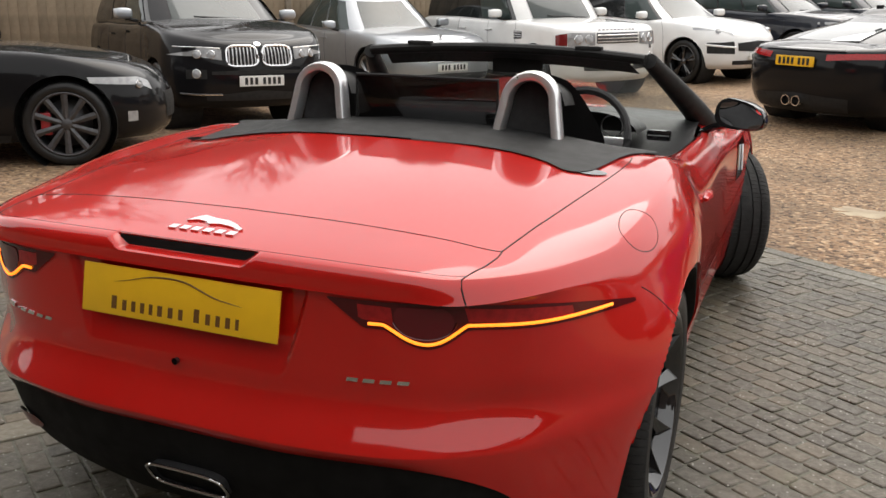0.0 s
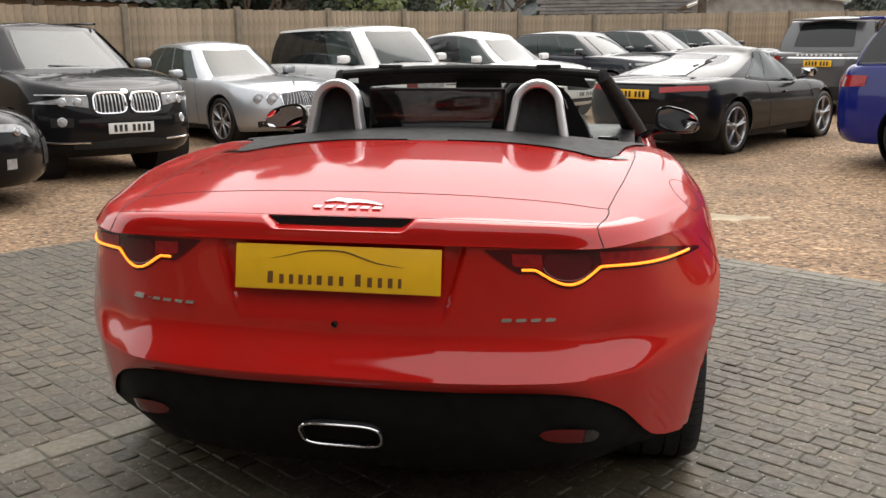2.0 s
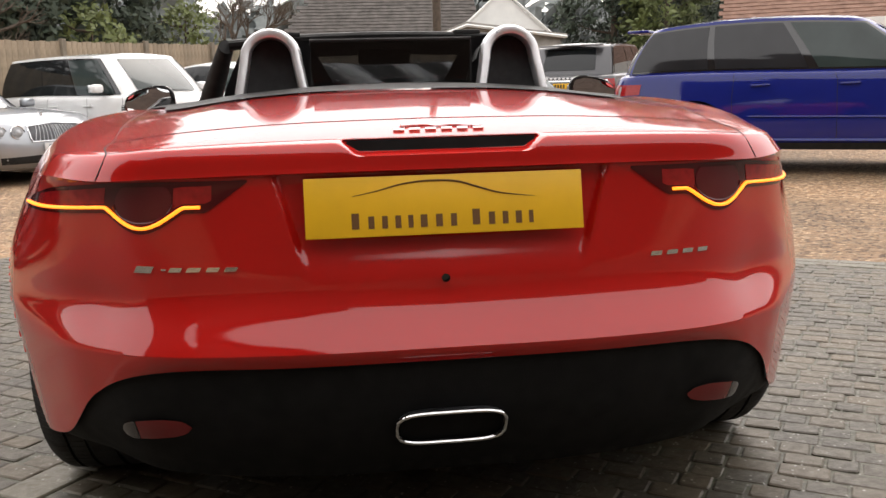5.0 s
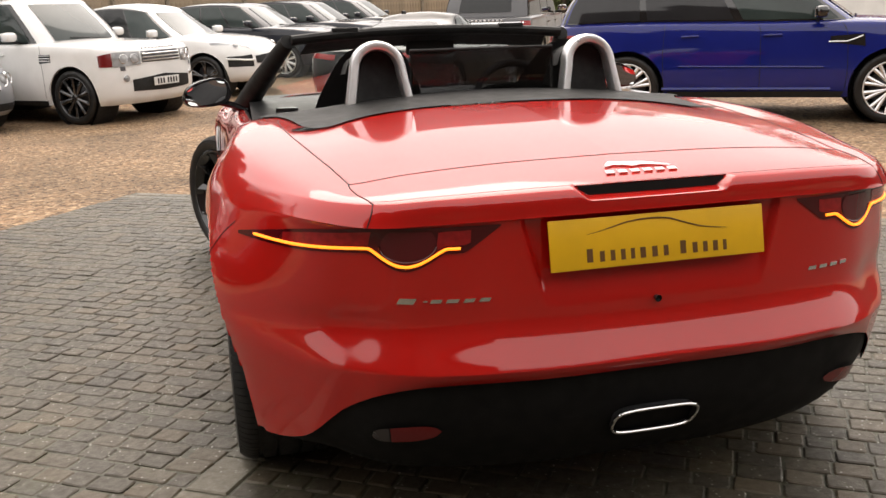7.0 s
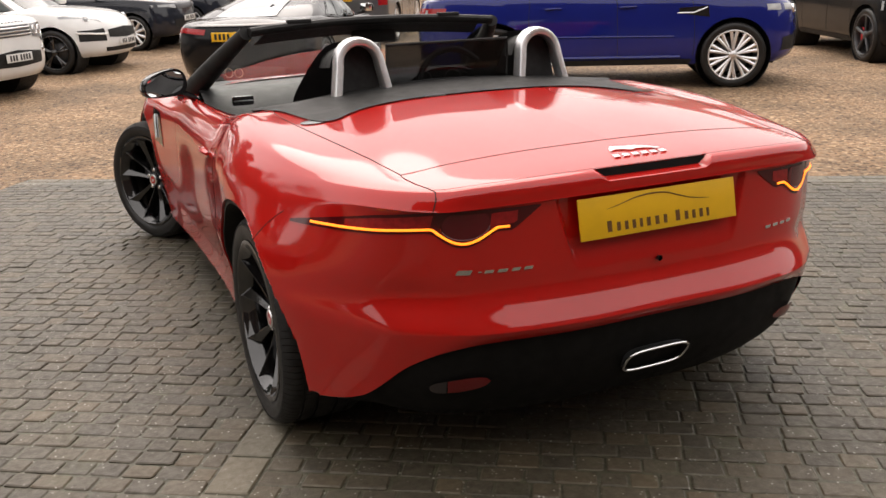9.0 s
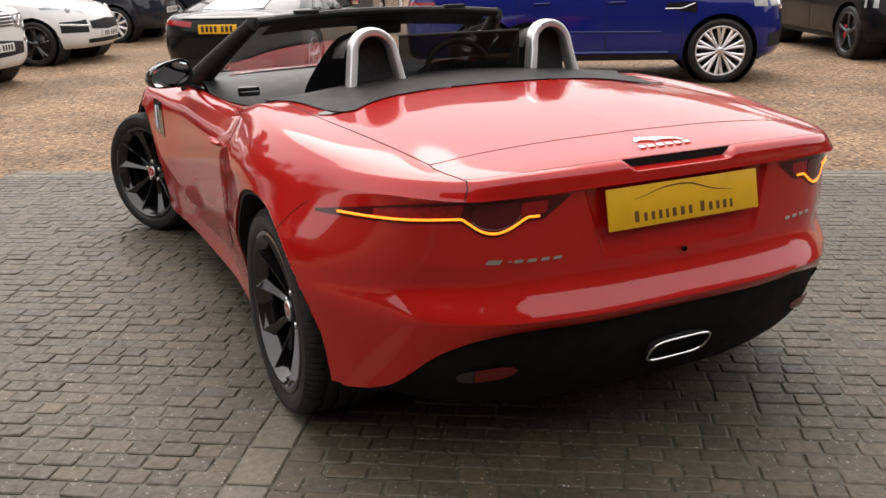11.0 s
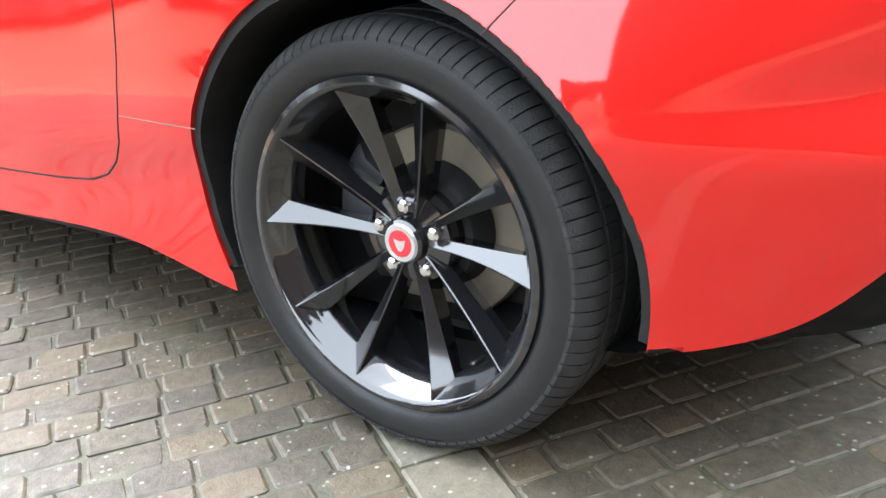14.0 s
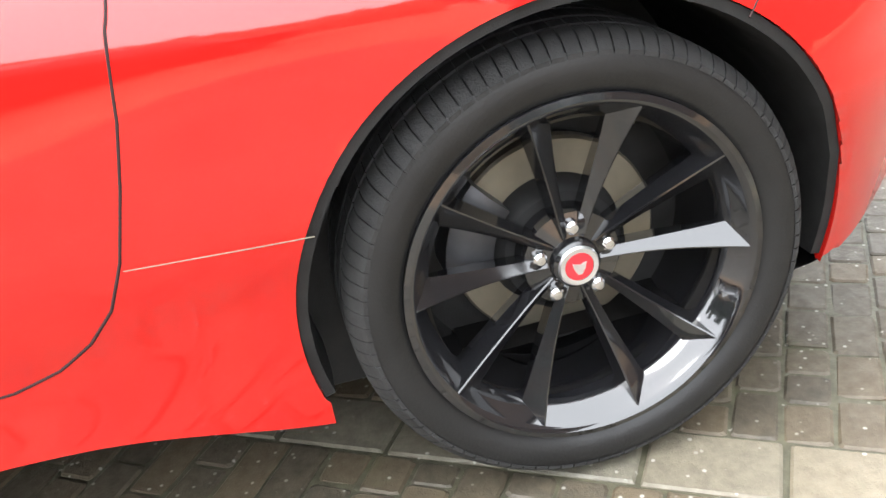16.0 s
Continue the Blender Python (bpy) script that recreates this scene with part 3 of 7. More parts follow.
def hoop(x):
    pts, w, h, lean = [], 0.080, 0.200, 0.20
    for k in range(33):
        t = k / 32
        if t < 0.3:
            pts.append((x - w * (1.28 - 0.28 * t / 0.3), 1.222 + lean * (h - w) * t / 0.3, 0.985 + (h - w) * t / 0.3))
        elif t > 0.7:
            q = (1 - t) / 0.3
            pts.append((x + w * (1.28 - 0.28 * q), 1.222 + lean * (h - w) * q, 0.985 + (h - w) * q))
        else:
            a = math.pi * (1 - (t - 0.3) / 0.4)
            pts.append((x + w * math.cos(a), 1.222 + lean * (h - w + w * math.sin(a)), 0.985 + h - w + w * math.sin(a)))
    bm = bmesh.new()
    rings = []
    for i, p in enumerate(pts):
        a, b = Vector(pts[max(i - 1, 0)]), Vector(pts[min(i + 1, 32)])
        d = (b - a).normalized()
        out = Vector((d.z, 0, -d.x)) * -1
        fwd = Vector((0, 1, 0))
        ring = []
        for k in range(12):
            t = 2 * math.pi * k / 12
            c, s_ = math.cos(t), math.sin(t)
            ring.append(bm.verts.new(Vector(p) + out * 0.017 * math.copysign(abs(c) ** 0.6, c) + fwd * (0.033 * math.copysign(abs(s_) ** 0.6, s_) + 0.02)))
        rings.append(ring)
    for a, b in zip(rings, rings[1:]):
        for k in range(12):
            bm.faces.new((a[k], a[(k + 1) % 12], b[(k + 1) % 12], b[k]))
    bmesh.ops.recalc_face_normals(bm, faces=bm.faces[:])
    h1 = part("roll_hoop", bm, M_HOOP, car, "satin silver roll-over hoop")
    def pad(a, t):
        top = 0.985 + 0.112 + 0.080 * math.sqrt(max(0, 1 - a * a))
        return Vector((x + a * 0.088, 1.285 + 0.03 * t + 0.02 * (1 - a * a), 0.985 + (top - 0.985) * t))
    part("hoop_pad", grid(pad, span(-0.98, 0.98, 13), span(0, 1, 8)), M_FABRIC, h1, "black padded panel")
    bm = grid(lambda a, t: Vector((x + a * 0.106, 1.29 + 0.13 * t, 0.955 + (0.14 + 0.082 * math.sqrt(max(0, 1 - a * a))) * (1 - 0.06 * t))), span(-1, 1, 17), span(0, 1, 4))
    part("hoop_cover", bm, M_BLACKPLASTIC, h1)
    return h1
hoop(-0.383)
hoop(0.383)

bm = box((0.52, 0.006, 0.155), (0, 1.30, 1.083), 0.002)
defl = part("wind_deflector", bm, M_DEFLECT, car, "smoked clear wind deflector")
part("deflector_frame", tube([(-0.26, 1.30, 1.0), (-0.26, 1.30, 1.163), (0.26, 1.30, 1.163), (0.26, 1.30, 1.0)], 0.006, 6), M_BLACKPLASTIC, defl)

# windscreen
def screen(a, t):
    """a: across -1..1, t: from base to header."""
    x0, x1 = 0.77, 0.595
    x = a * (x0 + (x1 - x0) * t)
    low, high = 2.86 - 0.21 * a * a, 2.105 - 0.03 * a * a
    z0, z1 = 0.945 - 0.04 * a * a, 1.232 - 0.026 * a * a
    y = low + (high - low) * t
    z = z0 + (z1 - z0) * (t if t < 0 else t ** 0.92)
    return Vector((x, y, z))
ws = part("windscreen", grid(screen, span(-1, 1, 25), span(0, 1, 12)), M_GLASS, car, "clear raked windscreen")
ws.visible_shadow = False
header = [screen(a, 1) + Vector((0, -0.005, 0)) for a in span(-1, 1, 25)]
part("header_rail", tube(header, 0.034, 10, squash=0.6), M_BLACKPLASTIC, car, "black windscreen header rail")
both("pillar", lambda: tube([screen(1, t) + Vector((0.01, -0.02 * (1 - t), 0)) for t in span(-0.06, 0.985, 14)], [0.058 - 0.027 * t for t in span(0, 1, 14)], 12), M_BLACKPLASTIC, "black windscreen pillar")
for sgn in (1, -1):
    bm = grid(lambda a, t: screen(sgn * (0.10 + 0.78 * a), 0.80 + 0.18 * t) + Vector((0, -0.02, -0.012)), span(0, 1, 10), span(0, 1, 4))
    part("sun_visor", bm, M_FABRIC, car, "black folded sun visor")
part("header_console", grid(lambda a, t: screen(a, 0.78 + 0.20 * t) + Vector((0, -0.018, -0.010)), span(-0.13, 0.13, 6), span(0, 1, 4)), M_FABRIC, car, "black mirror mount panel")
for x in (-0.367, 0.367):
    part("roof_catch", box((0.11, 0.035, 0.018), (x, 2.075, 1.243), 0.006), M_BLACKPLASTIC, car)
part("rear_view_mirror", box((0.22, 0.03, 0.07), (0.03, 2.20, 1.160), 0.014), M_BLACKPLASTIC, car)
sw = part("steering_wheel", tube([(0.37 + 0.185 * math.cos(t), 2.02 + 0.05 * math.sin(t), 0.90 + 0.18 * math.sin(t)) for t in span(0, 2 * math.pi * 31 / 32, 32)], 0.016, 8, closed=True), M_LEATHER, car, "black leather steering wheel")
part("spoke", box((0.34, 0.02, 0.05), (0.37, 2.03, 0.88), 0.008), M_SATIN, sw)
part("hub", box((0.13, 0.05, 0.11), (0.37, 2.04, 0.89), 0.03), M_LEATHER, sw)


def binnacle(t, w):
    a = math.pi * t
    return Vector((0.37 + 0.20 * math.cos(a), 2.13 + 0.22 * w, 0.905 + (0.085 - 0.02 * w) * math.sin(a)))
bin_ = part("instrument_binnacle", grid(binnacle, span(0, 1, 17), span(0, 1, 4)), M_LEATHER, car, "black hooded instrument binnacle")
part("instrument_panel", grid(lambda t, r: Vector((0.37 + 0.19 * r * math.cos(math.pi * t), 2.22, 0.905 + 0.075 * r * math.sin(math.pi * t))), span(0, 1, 17), (0.02, 0.5, 1)), M_BLACKPLASTIC, bin_)
for x in (0.29, 0.45):
    part("gauge_ring", tube([(x + 0.045 * math.cos(t), 2.214, 0.925 + 0.045 * math.sin(t)) for t in span(0, 2 * math.pi * 23 / 24, 24)], 0.003, 6, closed=True), M_SATIN, bin_, "silver gauge ring")
for x, z in ((0.645, 0.90), (-0.62, 0.90), (0.06, 0.925), (-0.06, 0.925)):
    o = part("air_vent", box((0.10, 0.03, 0.045), (x, 2.215, z), 0.012), M_BLACKGLOSS, car, "gloss black air vent")
    part("vent_slat", box((0.085, 0.006, 0.004), (x, 2.199, z), 0.001), M_SATIN, o)
part("centre_screen", box((0.24, 0.03, 0.13), (0, 2.20, 0.84), 0.01), M_BLACKGLOSS, car, "dark centre console screen")


def door_mirror():
    bm = bmesh.new()
    bmesh.ops.create_uvsphere(bm, u_segments=32, v_segments=20, radius=1)
    for v in bm.verts:
        x, y, z = (math.copysign(abs(q) ** 0.72, q) for q in v.co)
        flat = max(y, -0.35 - 0.34 * x)
        v.co = Vector((0.955 + 0.102 * x * (1 - 0.10 * z), 2.265 + 0.088 * flat, 0.996 + 0.059 * z * (1 - 0.12 * x) - 0.012 * x))
    return bm
m1, m2 = both("door_mirror", door_mirror, M_BLACKGLOSS, "gloss black door mirror housing")
def mirror_face():
    return grid(lambda a, b: Vector((0.955 + 0.086 * a * math.sqrt(max(0, 1 - 0.35 * b * b)), 2.229 + 0.0025 * b - 0.027 * a, 0.996 + 0.047 * b * math.sqrt(max(0, 1 - 0.35 * a * a)) * (1 - 0.12 * a) - 0.012 * a)), span(-1, 1, 15), span(-1, 1, 11))
part("mirror_glass", mirror_face(), M_MIRROR, m1)
bm = mirror_face()
for v in bm.verts:
    v.co.x = -v.co.x
part("mirror_glass", bm, M_MIRROR, m2)
both("mirror_stalk", lambda: tube([(0.79, 2.40, 0.90), (0.85, 2.34, 0.935), (0.91, 2.30, 0.955)], 0.016, 8), M_BLACKGLOSS)

# gaps between panels
part("lid_gap", tube([on_body(u, 7.0, -0.0008) for u in span(0, 3, 25)] and [p for p in flip_x([on_body(u, 7.0, -0.0008) for u in span(3, 0, 25)])] + [tuple(on_body(u, 7.0, -0.0008)) for u in span(0.1, 3, 25)], 0.002, 5), M_SEAM, car)
part("lid_gap", tube(flip_x([on_body(u, 6.12, -0.0008) for u in span(3, 0, 25)]) + [tuple(on_body(u, 6.12, -0.0008)) for u in span(0.1, 3, 25)], 0.0014, 5), M_SEAM, car)
GRID_UV = [(u, v) for u in span(2.8, 8.2, 55) for v in span(6.7, 9, 47)]
GRID_P = np.array([body_at(u, v)[:2] for u, v in GRID_UV])
def deck_uv(x, y):
    """Surface coordinates of a deck point from its plan place."""
    u, v = GRID_UV[int(np.argmin(np.hypot(GRID_P[:, 0] - x, GRID_P[:, 1] - y)))]
    step = 0.05
    while step > 0.002:
        near = [(u + a * step, min(v + b * step, 9)) for a in (-1, 0, 1) for b in (-1, 0, 1)]
        best = min(near, key=lambda q: math.hypot(body_at(*q).x - x, body_at(*q).y - y))
        if best == (u, v):
            step /= 2
        u, v = best
    return u, v


LID = [spline([(.647, .25, 0), (.662, .36, 0), (.684, .52, 0), (.704, .70, 0), (.722, .88, 0), (.733, 1.04, 0), (.735, 1.14, 0), (.728, 1.21, 0)], t) for t in span(0, 7, 22)]
both("lid_side_gap", lambda: strip_on_body([(3, 4.95), (3, 6), (3.0, 6.85)] + [deck_uv(p[0], p[1]) for p in LID], 0.0022, n=3), M_SEAM)
def side_uv(y, z):
    """Surface coordinates of a flank point from its place along and height."""
    u, v = 9.0, 3.0
    for _ in range(8):
        lo, hi = 7.0, 13.0
        for _ in range(24):
            m = (lo + hi) / 2
            lo, hi = (m, hi) if body_at(m, v).y < y else (lo, m)
        u = lo
        lo, hi = 0.0, 8.8
        for _ in range(24):
            m = (lo + hi) / 2
            lo, hi = (m, hi) if body_at(u, m).z < z else (lo, m)
        v = lo
    return u, v


SHUT = [(1.345, 0.885), (1.35, 0.84), (1.362, 0.79), (1.378, 0.69), (1.398, 0.61), (1.425, 0.52), (1.455, 0.455), (1.495, 0.41), (1.545, 0.377), (1.61, 0.357), (1.75, 0.345), (2.1, 0.335), (2.55, 0.33)]
both("door_gap", lambda: strip_on_body([(8.25, 9), (8.3, 8.2)] + [side_uv(y, z) for y, z in SHUT], 0.0025, n=4), M_SEAM)
both("sill_gap", lambda: strip_on_body([side_uv(y, 0.508) for y in (1.19, 1.26, 1.34, 1.424)], 0.0008, n=3), M_SILVER)


def fuel_flap():
    c = (5.56, 6.12)
    return tube([on_body(c[0] + 0.34 * math.cos(t), c[1] + 0.92 * math.sin(t), -0.0008) for t in span(0, 2 * math.pi * 39 / 40, 40)], 0.0016, 5, closed=True)
part("fuel_flap_gap", fuel_flap(), M_SEAM, car)

# rear lamps
@functools.lru_cache(maxsize=None)
def u_of_x(x, v):
    lo, hi = 0.0, 6.0
    for _ in range(30):
        m = (lo + hi) / 2
        lo, hi = (m, hi) if body_at(m, v).x < x else (lo, m)
    return lo


def v_of_z(u, z):
    lo, hi = 2.0, 5.4
    for _ in range(30):
        m = (lo + hi) / 2
        lo, hi = (m, hi) if body_at(u, m).z < z else (lo, m)
    return lo


def strip_z(x):
    """Height of the light strip: level, with a half-round dip."""
    z = 0.777 if x < 0.62 else 0.777 - 0.010 * ((x - 0.62) / 0.26)
    d = (x - 0.550) / 0.076
    return z - (0.039 * (0.5 + 0.5 * math.cos(math.pi * d)) ** 0.6 if abs(d) < 1 else 0)


def lamp_zs(x):
    top = 0.825 if x < 0.62 else 0.825 - 0.012 * (x - 0.62) / 0.12 if x < 0.74 else 0.813 - 0.045 * ((x - 0.74) / 0.14) ** 1.3
    low = strip_z(x) - 0.011
    if x < 0.435:
        low = 0.766 + (0.822 - 0.766) * (0.435 - x) / 0.075
    return min(low, top - 0.001), top


def lamp_patch(x0, x1, lift, a=0.0, b=1.0, n=56):
    def at(x, w):
        lo, hi = lamp_zs(x)
        z = lo + (hi - lo) * (a + (b - a) * w)
        u = u_of_x(x, 4.0)
        return on_body(u, v_of_z(u, z), lift)
    return grid(at, span(x0, x1, n), span(0, 1, 9))


def turned_over(bm):
    for v in bm.verts:
        v.co.x = -v.co.x
    bmesh.ops.reverse_faces(bm, faces=bm.faces[:])
    return bm


l1, l2 = both("rear_lamp", lambda: lamp_patch(0.361, 0.892, 0.0025), M_LAMPDARK, "smoked red rear lamp with a glowing amber strip")
def child_pair(name, make, mat, label=""):
    part(name, make(), mat, l1, label)
    part(name, turned_over(make()), mat, l2, label)
def strip_line(x0, x1, n, lift=0.005, drop=0.0):
    out = []
    for x in span(x0, x1, n):
        u = u_of_x(x, 4.0)
        out.append(on_body(u, v_of_z(u, strip_z(x) - drop), lift))
    return out
child_pair("light_strip", lambda: tube(strip_line(0.445, 0.856, 90), 0.0034, 6), M_LED, "glowing amber light strip")
child_pair("lens", lambda: lamp_patch(0.425, 0.494, 0.0035, 0.30, 0.84, 12), M_LAMPRED, "red reflector lens")
def round_lens():
    def at(a, r):
        x, z = 0.550 + 0.054 * r * math.cos(a), min(0.790 + 0.041 * r * math.sin(a), 0.8165)
        u = u_of_x(x, 4.0)
        return on_body(u, v_of_z(u, z), 0.0045)
    return grid(at, span(0, 2 * math.pi, 41), span(0.001, 1, 6))
child_pair("round_lens", round_lens, M_ROUND, "dark round inner lens")
child_pair("lens", lambda: lamp_patch(0.628, 0.80, 0.0035, 0.30, 0.84, 30), M_LAMPRED, "red reflector lens")
def lamp_ring():
    out = []
    for t in span(math.pi * 1.06, math.pi * 1.94, 24):
        x, z = 0.550 + 0.058 * math.cos(t), 0.791 + 0.044 * math.sin(t)
        u = u_of_x(x, 4.0)
        out.append(on_body(u, v_of_z(u, z), 0.004))
    return tube(out, 0.0025, 6)
child_pair("lamp_ring", lamp_ring, M_ROUND)
both("bumper_gap", lambda: strip_on_body([(5.2, 4.05), (5.5, 3.6), (5.78, 3.12)], 0.0016), M_SEAM)

# number plate
pl = part("number_plate", box((0.52, 0.005, 0.111), (0, 0, 0), 0.002), M_YELLOW, car, "yellow show plate with a thin car outline and lettering marks", m=pose(0, -0.0165, 0.7685, -11, 0, 0))
glyphs = [0.030, 0.024, 0.023, 0.023, 0.020, 0.027, 0.027, 0.024, 0, 0.030, 0.025, 0.023, 0.025, 0.018]
x = -0.181
for k, w in enumerate(glyphs):
    tall = 0.034 if k in (0, 9) else 0.027
    if w:
        part("lettering_mark", box((w * 0.46, 0.001, tall * 0.86), (x + w * 0.42, -0.0030, -0.043 + tall / 2)), M_BROWNINK, pl)
    x += w + 0.0015 if w else 0.014
def swoosh():
    pts = [(-0.172, 0.020), (-0.13, 0.028), (-0.08, 0.040), (-0.03, 0.0445), (0.02, 0.042), (0.06, 0.030), (0.10, 0.018), (0.14, 0.012), (0.168, 0.009)]
    ps = [spline(pts, t) for t in span(0, 8, 60)]
    return tube([(p[0], -0.0028, p[1]) for p in ps], [0.0004 + 0.0016 * math.sin(math.pi * k / 59) for k in range(60)], 5)
part("outline_mark", swoosh(), M_BROWNINK, pl)

# badges, as plain shapes
def badge_bar(x, z, w, h, slant=0.25, mat=M_CHROME):
    u = u_of_x(abs(x), 3.2)
    v = v_of_z(u, z)
    p, n = on_body(u, v, 0.0015), body_normal(u, v)
    if x < 0:
        p.x, n.x = -p.x, -n.x
    turn = n.to_track_quat("-Y", "Z").to_matrix().to_4x4()
    bm = prism([(-w / 2 - slant * h / 2, -h / 2), (w / 2 - slant * h / 2, -h / 2), (w / 2 + slant * h / 2, h / 2), (-w / 2 + slant * h / 2, h / 2)], 0.003, at=-0.0015)
    return part("badge", bm, mat, car, "chrome badge mark", m=Matrix.Translation(p) @ turn)
for x, w, h in ((-0.560, 0.038, 0.013), (-0.522, 0.010, 0.003), (-0.500, 0.024, 0.0085), (-0.466, 0.026, 0.0085), (-0.431, 0.023, 0.0085), (-0.398, 0.023, 0.0085)):
    badge_bar(x, 0.661, w, h, 0.6)
for x in (0.413, 0.447, 0.481, 0.515):
    badge_bar(x, 0.653, 0.024, 0.0085, 0.3)
part("camera_eye", lathe([(0, 0), (0.007, 0), (0.008, 0.01)], 16), M_BLACKGLOSS, car, m=pose(-0.005, -0.022, 0.632, 0, 0, -90))
def deck_shape(outline, lift=0.004):
    """A thin raised shape on the tail lid from (x, v) pairs."""
    bm = bmesh.new()
    top, low = [], []
    for x, v in outline:
        u = u_of_x(abs(x), 6.5)
        p, n = on_body(u, v, lift), on_body(u, v, -0.001)
        if x < 0:
            p.x, n.x = -p.x, -n.x
        top.append(bm.verts.new(p))
        low.append(bm.verts.new(n))
    bm.faces.new(top)
    for i in range(len(top)):
        j = (i + 1) % len(top)
        bm.faces.new((top[i], low[i], low[j], top[j]))
    bmesh.ops.recalc_face_normals(bm, faces=bm.faces[:])
    return bm
leap = [(-0.062, 6.66), (-0.045, 6.74), (-0.01, 6.70), (0.03, 6.68), (0.06, 6.62), (0.09, 6.52), (0.082, 6.50), (0.05, 6.56), (0.02, 6.58), (-0.005, 6.55), (-0.02, 6.60), (-0.045, 6.62), (-0.07, 6.58)]
part("badge", deck_shape(leap), M_CHROME, car, "leaping chrome badge shape")
for k in range(6):
    x = -0.078 + 0.031 * k
    part("badge", deck_shape([(x - 0.009, 6.36), (x + 0.012, 6.36), (x + 0.014, 6.45), (x - 0.007, 6.45)]), M_CHROME, car, "chrome badge mark")
bm = grid(lambda x, t: Vector((x, 0.0165 + 0.003 * t + 0.10 * x * x, 0.8695 + 0.0195 * t)), span(-0.178, 0.178, 25), span(0, 1, 4))
part("high_brake_lamp", bm, M_DIFFUSER, car, "dark slotted high brake lamp")

# exhaust
def exhaust():
    pts = []
    for k in range(40):
        t = 2 * math.pi * k / 40
        c, s = math.cos(t), math.sin(t)
        z = 0.038 * math.copysign(abs(s) ** 0.6, s)
        pts.append((0.106 * math.copysign(abs(c) ** 0.45, c), -0.022 - 0.62 * z, 0.337 + z))
    bm = tube(pts, 0.0040, 8, closed=True)
    return bm
pipe = part("tailpipe", exhaust(), M_CHROME, car, "chrome-rimmed central tailpipe")
bm = grid(lambda t, w: Vector((0.104 * math.copysign(abs(math.cos(t)) ** 0.45, math.cos(t)), -0.022 - 0.62 * 0.037 * math.copysign(abs(math.sin(t)) ** 0.6, math.sin(t)) * (1 - w) + 0.14 * w, 0.337 + 0.037 * math.copysign(abs(math.sin(t)) ** 0.6, math.sin(t)))), span(0, 2 * math.pi, 41), span(0, 1, 3))
part("pipe_lining", bm, M_DARKMETAL, pipe)
part("pipe_baffle", box((0.2, 0.004, 0.064), (0, 0.08, 0.338)), M_BLACKPLASTIC, pipe)
def reflector(w0, w1):
    def at(a, t):
        q = w0 + (w1 - w0) * a
        half = 0.080 * (1 - abs(2 * q - 1) ** 3.5) ** 0.5 + 0.004
        p = diffuser_at(1.78 + 0.92 * q, 0.47 + half * (2 * t - 1))
        return p + Vector((0.35, -1, 0)).normalized() * (0.004 + 0.008 * (1 - (2 * q - 1) ** 2))
    return grid(at, span(0, 1, 14), span(0, 1, 7))
both("rear_reflector", lambda: reflector(0, 0.62), M_REFLECT, "red bumper reflector")
both("reversing_lamp", lambda: reflector(0.64, 1.0), M_SMOKE, "clear bumper lamp")
def side_vent(a, t):
    return on_body(11.55 + 0.35 * a + 0.1 * t, 2.9 + 1.3 * t, 0.003)
both("side_vent", lambda: grid(side_vent, span(0, 1, 6), span(0, 1, 8)), M_BLACKGLOSS, "black fender vent")
both("vent_blade", lambda: tube([on_body(11.75 + 0.1 * t, 2.95 + 1.2 * t, 0.008) for t in span(0.1, 0.8, 8)], 0.0045, 6), M_SATIN, "silver vent blade")
both("door_handle", lambda: tube([on_body(8.98 + 0.42 * t, 4.35, 0.004 + 0.008 * math.sin(math.pi * t)) for t in span(0, 1, 14)], [0.006 + 0.009 * math.sin(math.pi * (0.15 + 0.7 * k / 13)) for k in range(14)], 8, squash=0.6), M_RED, "red door handle")
both("handle_pocket", lambda: grid(lambda a, t: on_body(8.96 + 0.12 * a, 4.15 + 0.4 * t, 0.001), span(0, 1, 5), span(0, 1, 5)), M_SEAM)
def roof_pocket():
    def at(t, r):
        return on_body(*deck_uv(0.650 + 0.062 * r * math.cos(t), 0.945 + 0.034 * r * math.sin(t)), 0.0035)
    return grid(at, span(0, 2 * math.pi, 25), (0.02, 0.5, 1.0))
both("roof_pocket", roof_pocket, M_BLACKGLOSS, "black roof hinge pocket")


# ---- wheels ----
def tyre_profile(r, w, rr):
    h = w / 2
    return [(rr - 0.004, -h * 0.86), (rr + 0.012, -h * 0.97), (rr + (r - rr) * 0.45, -h * 1.03), (r - 0.022, -h * 0.97), (r - 0.006, -h * 0.84), (r - 0.001, -h * 0.5), (r, 0),
            (r - 0.001, h * 0.5), (r - 0.006, h * 0.84), (r - 0.022, h * 0.97), (rr + (r - rr) * 0.45, h * 1.03), (rr + 0.012, h * 0.97), (rr - 0.004, h * 0.86)]


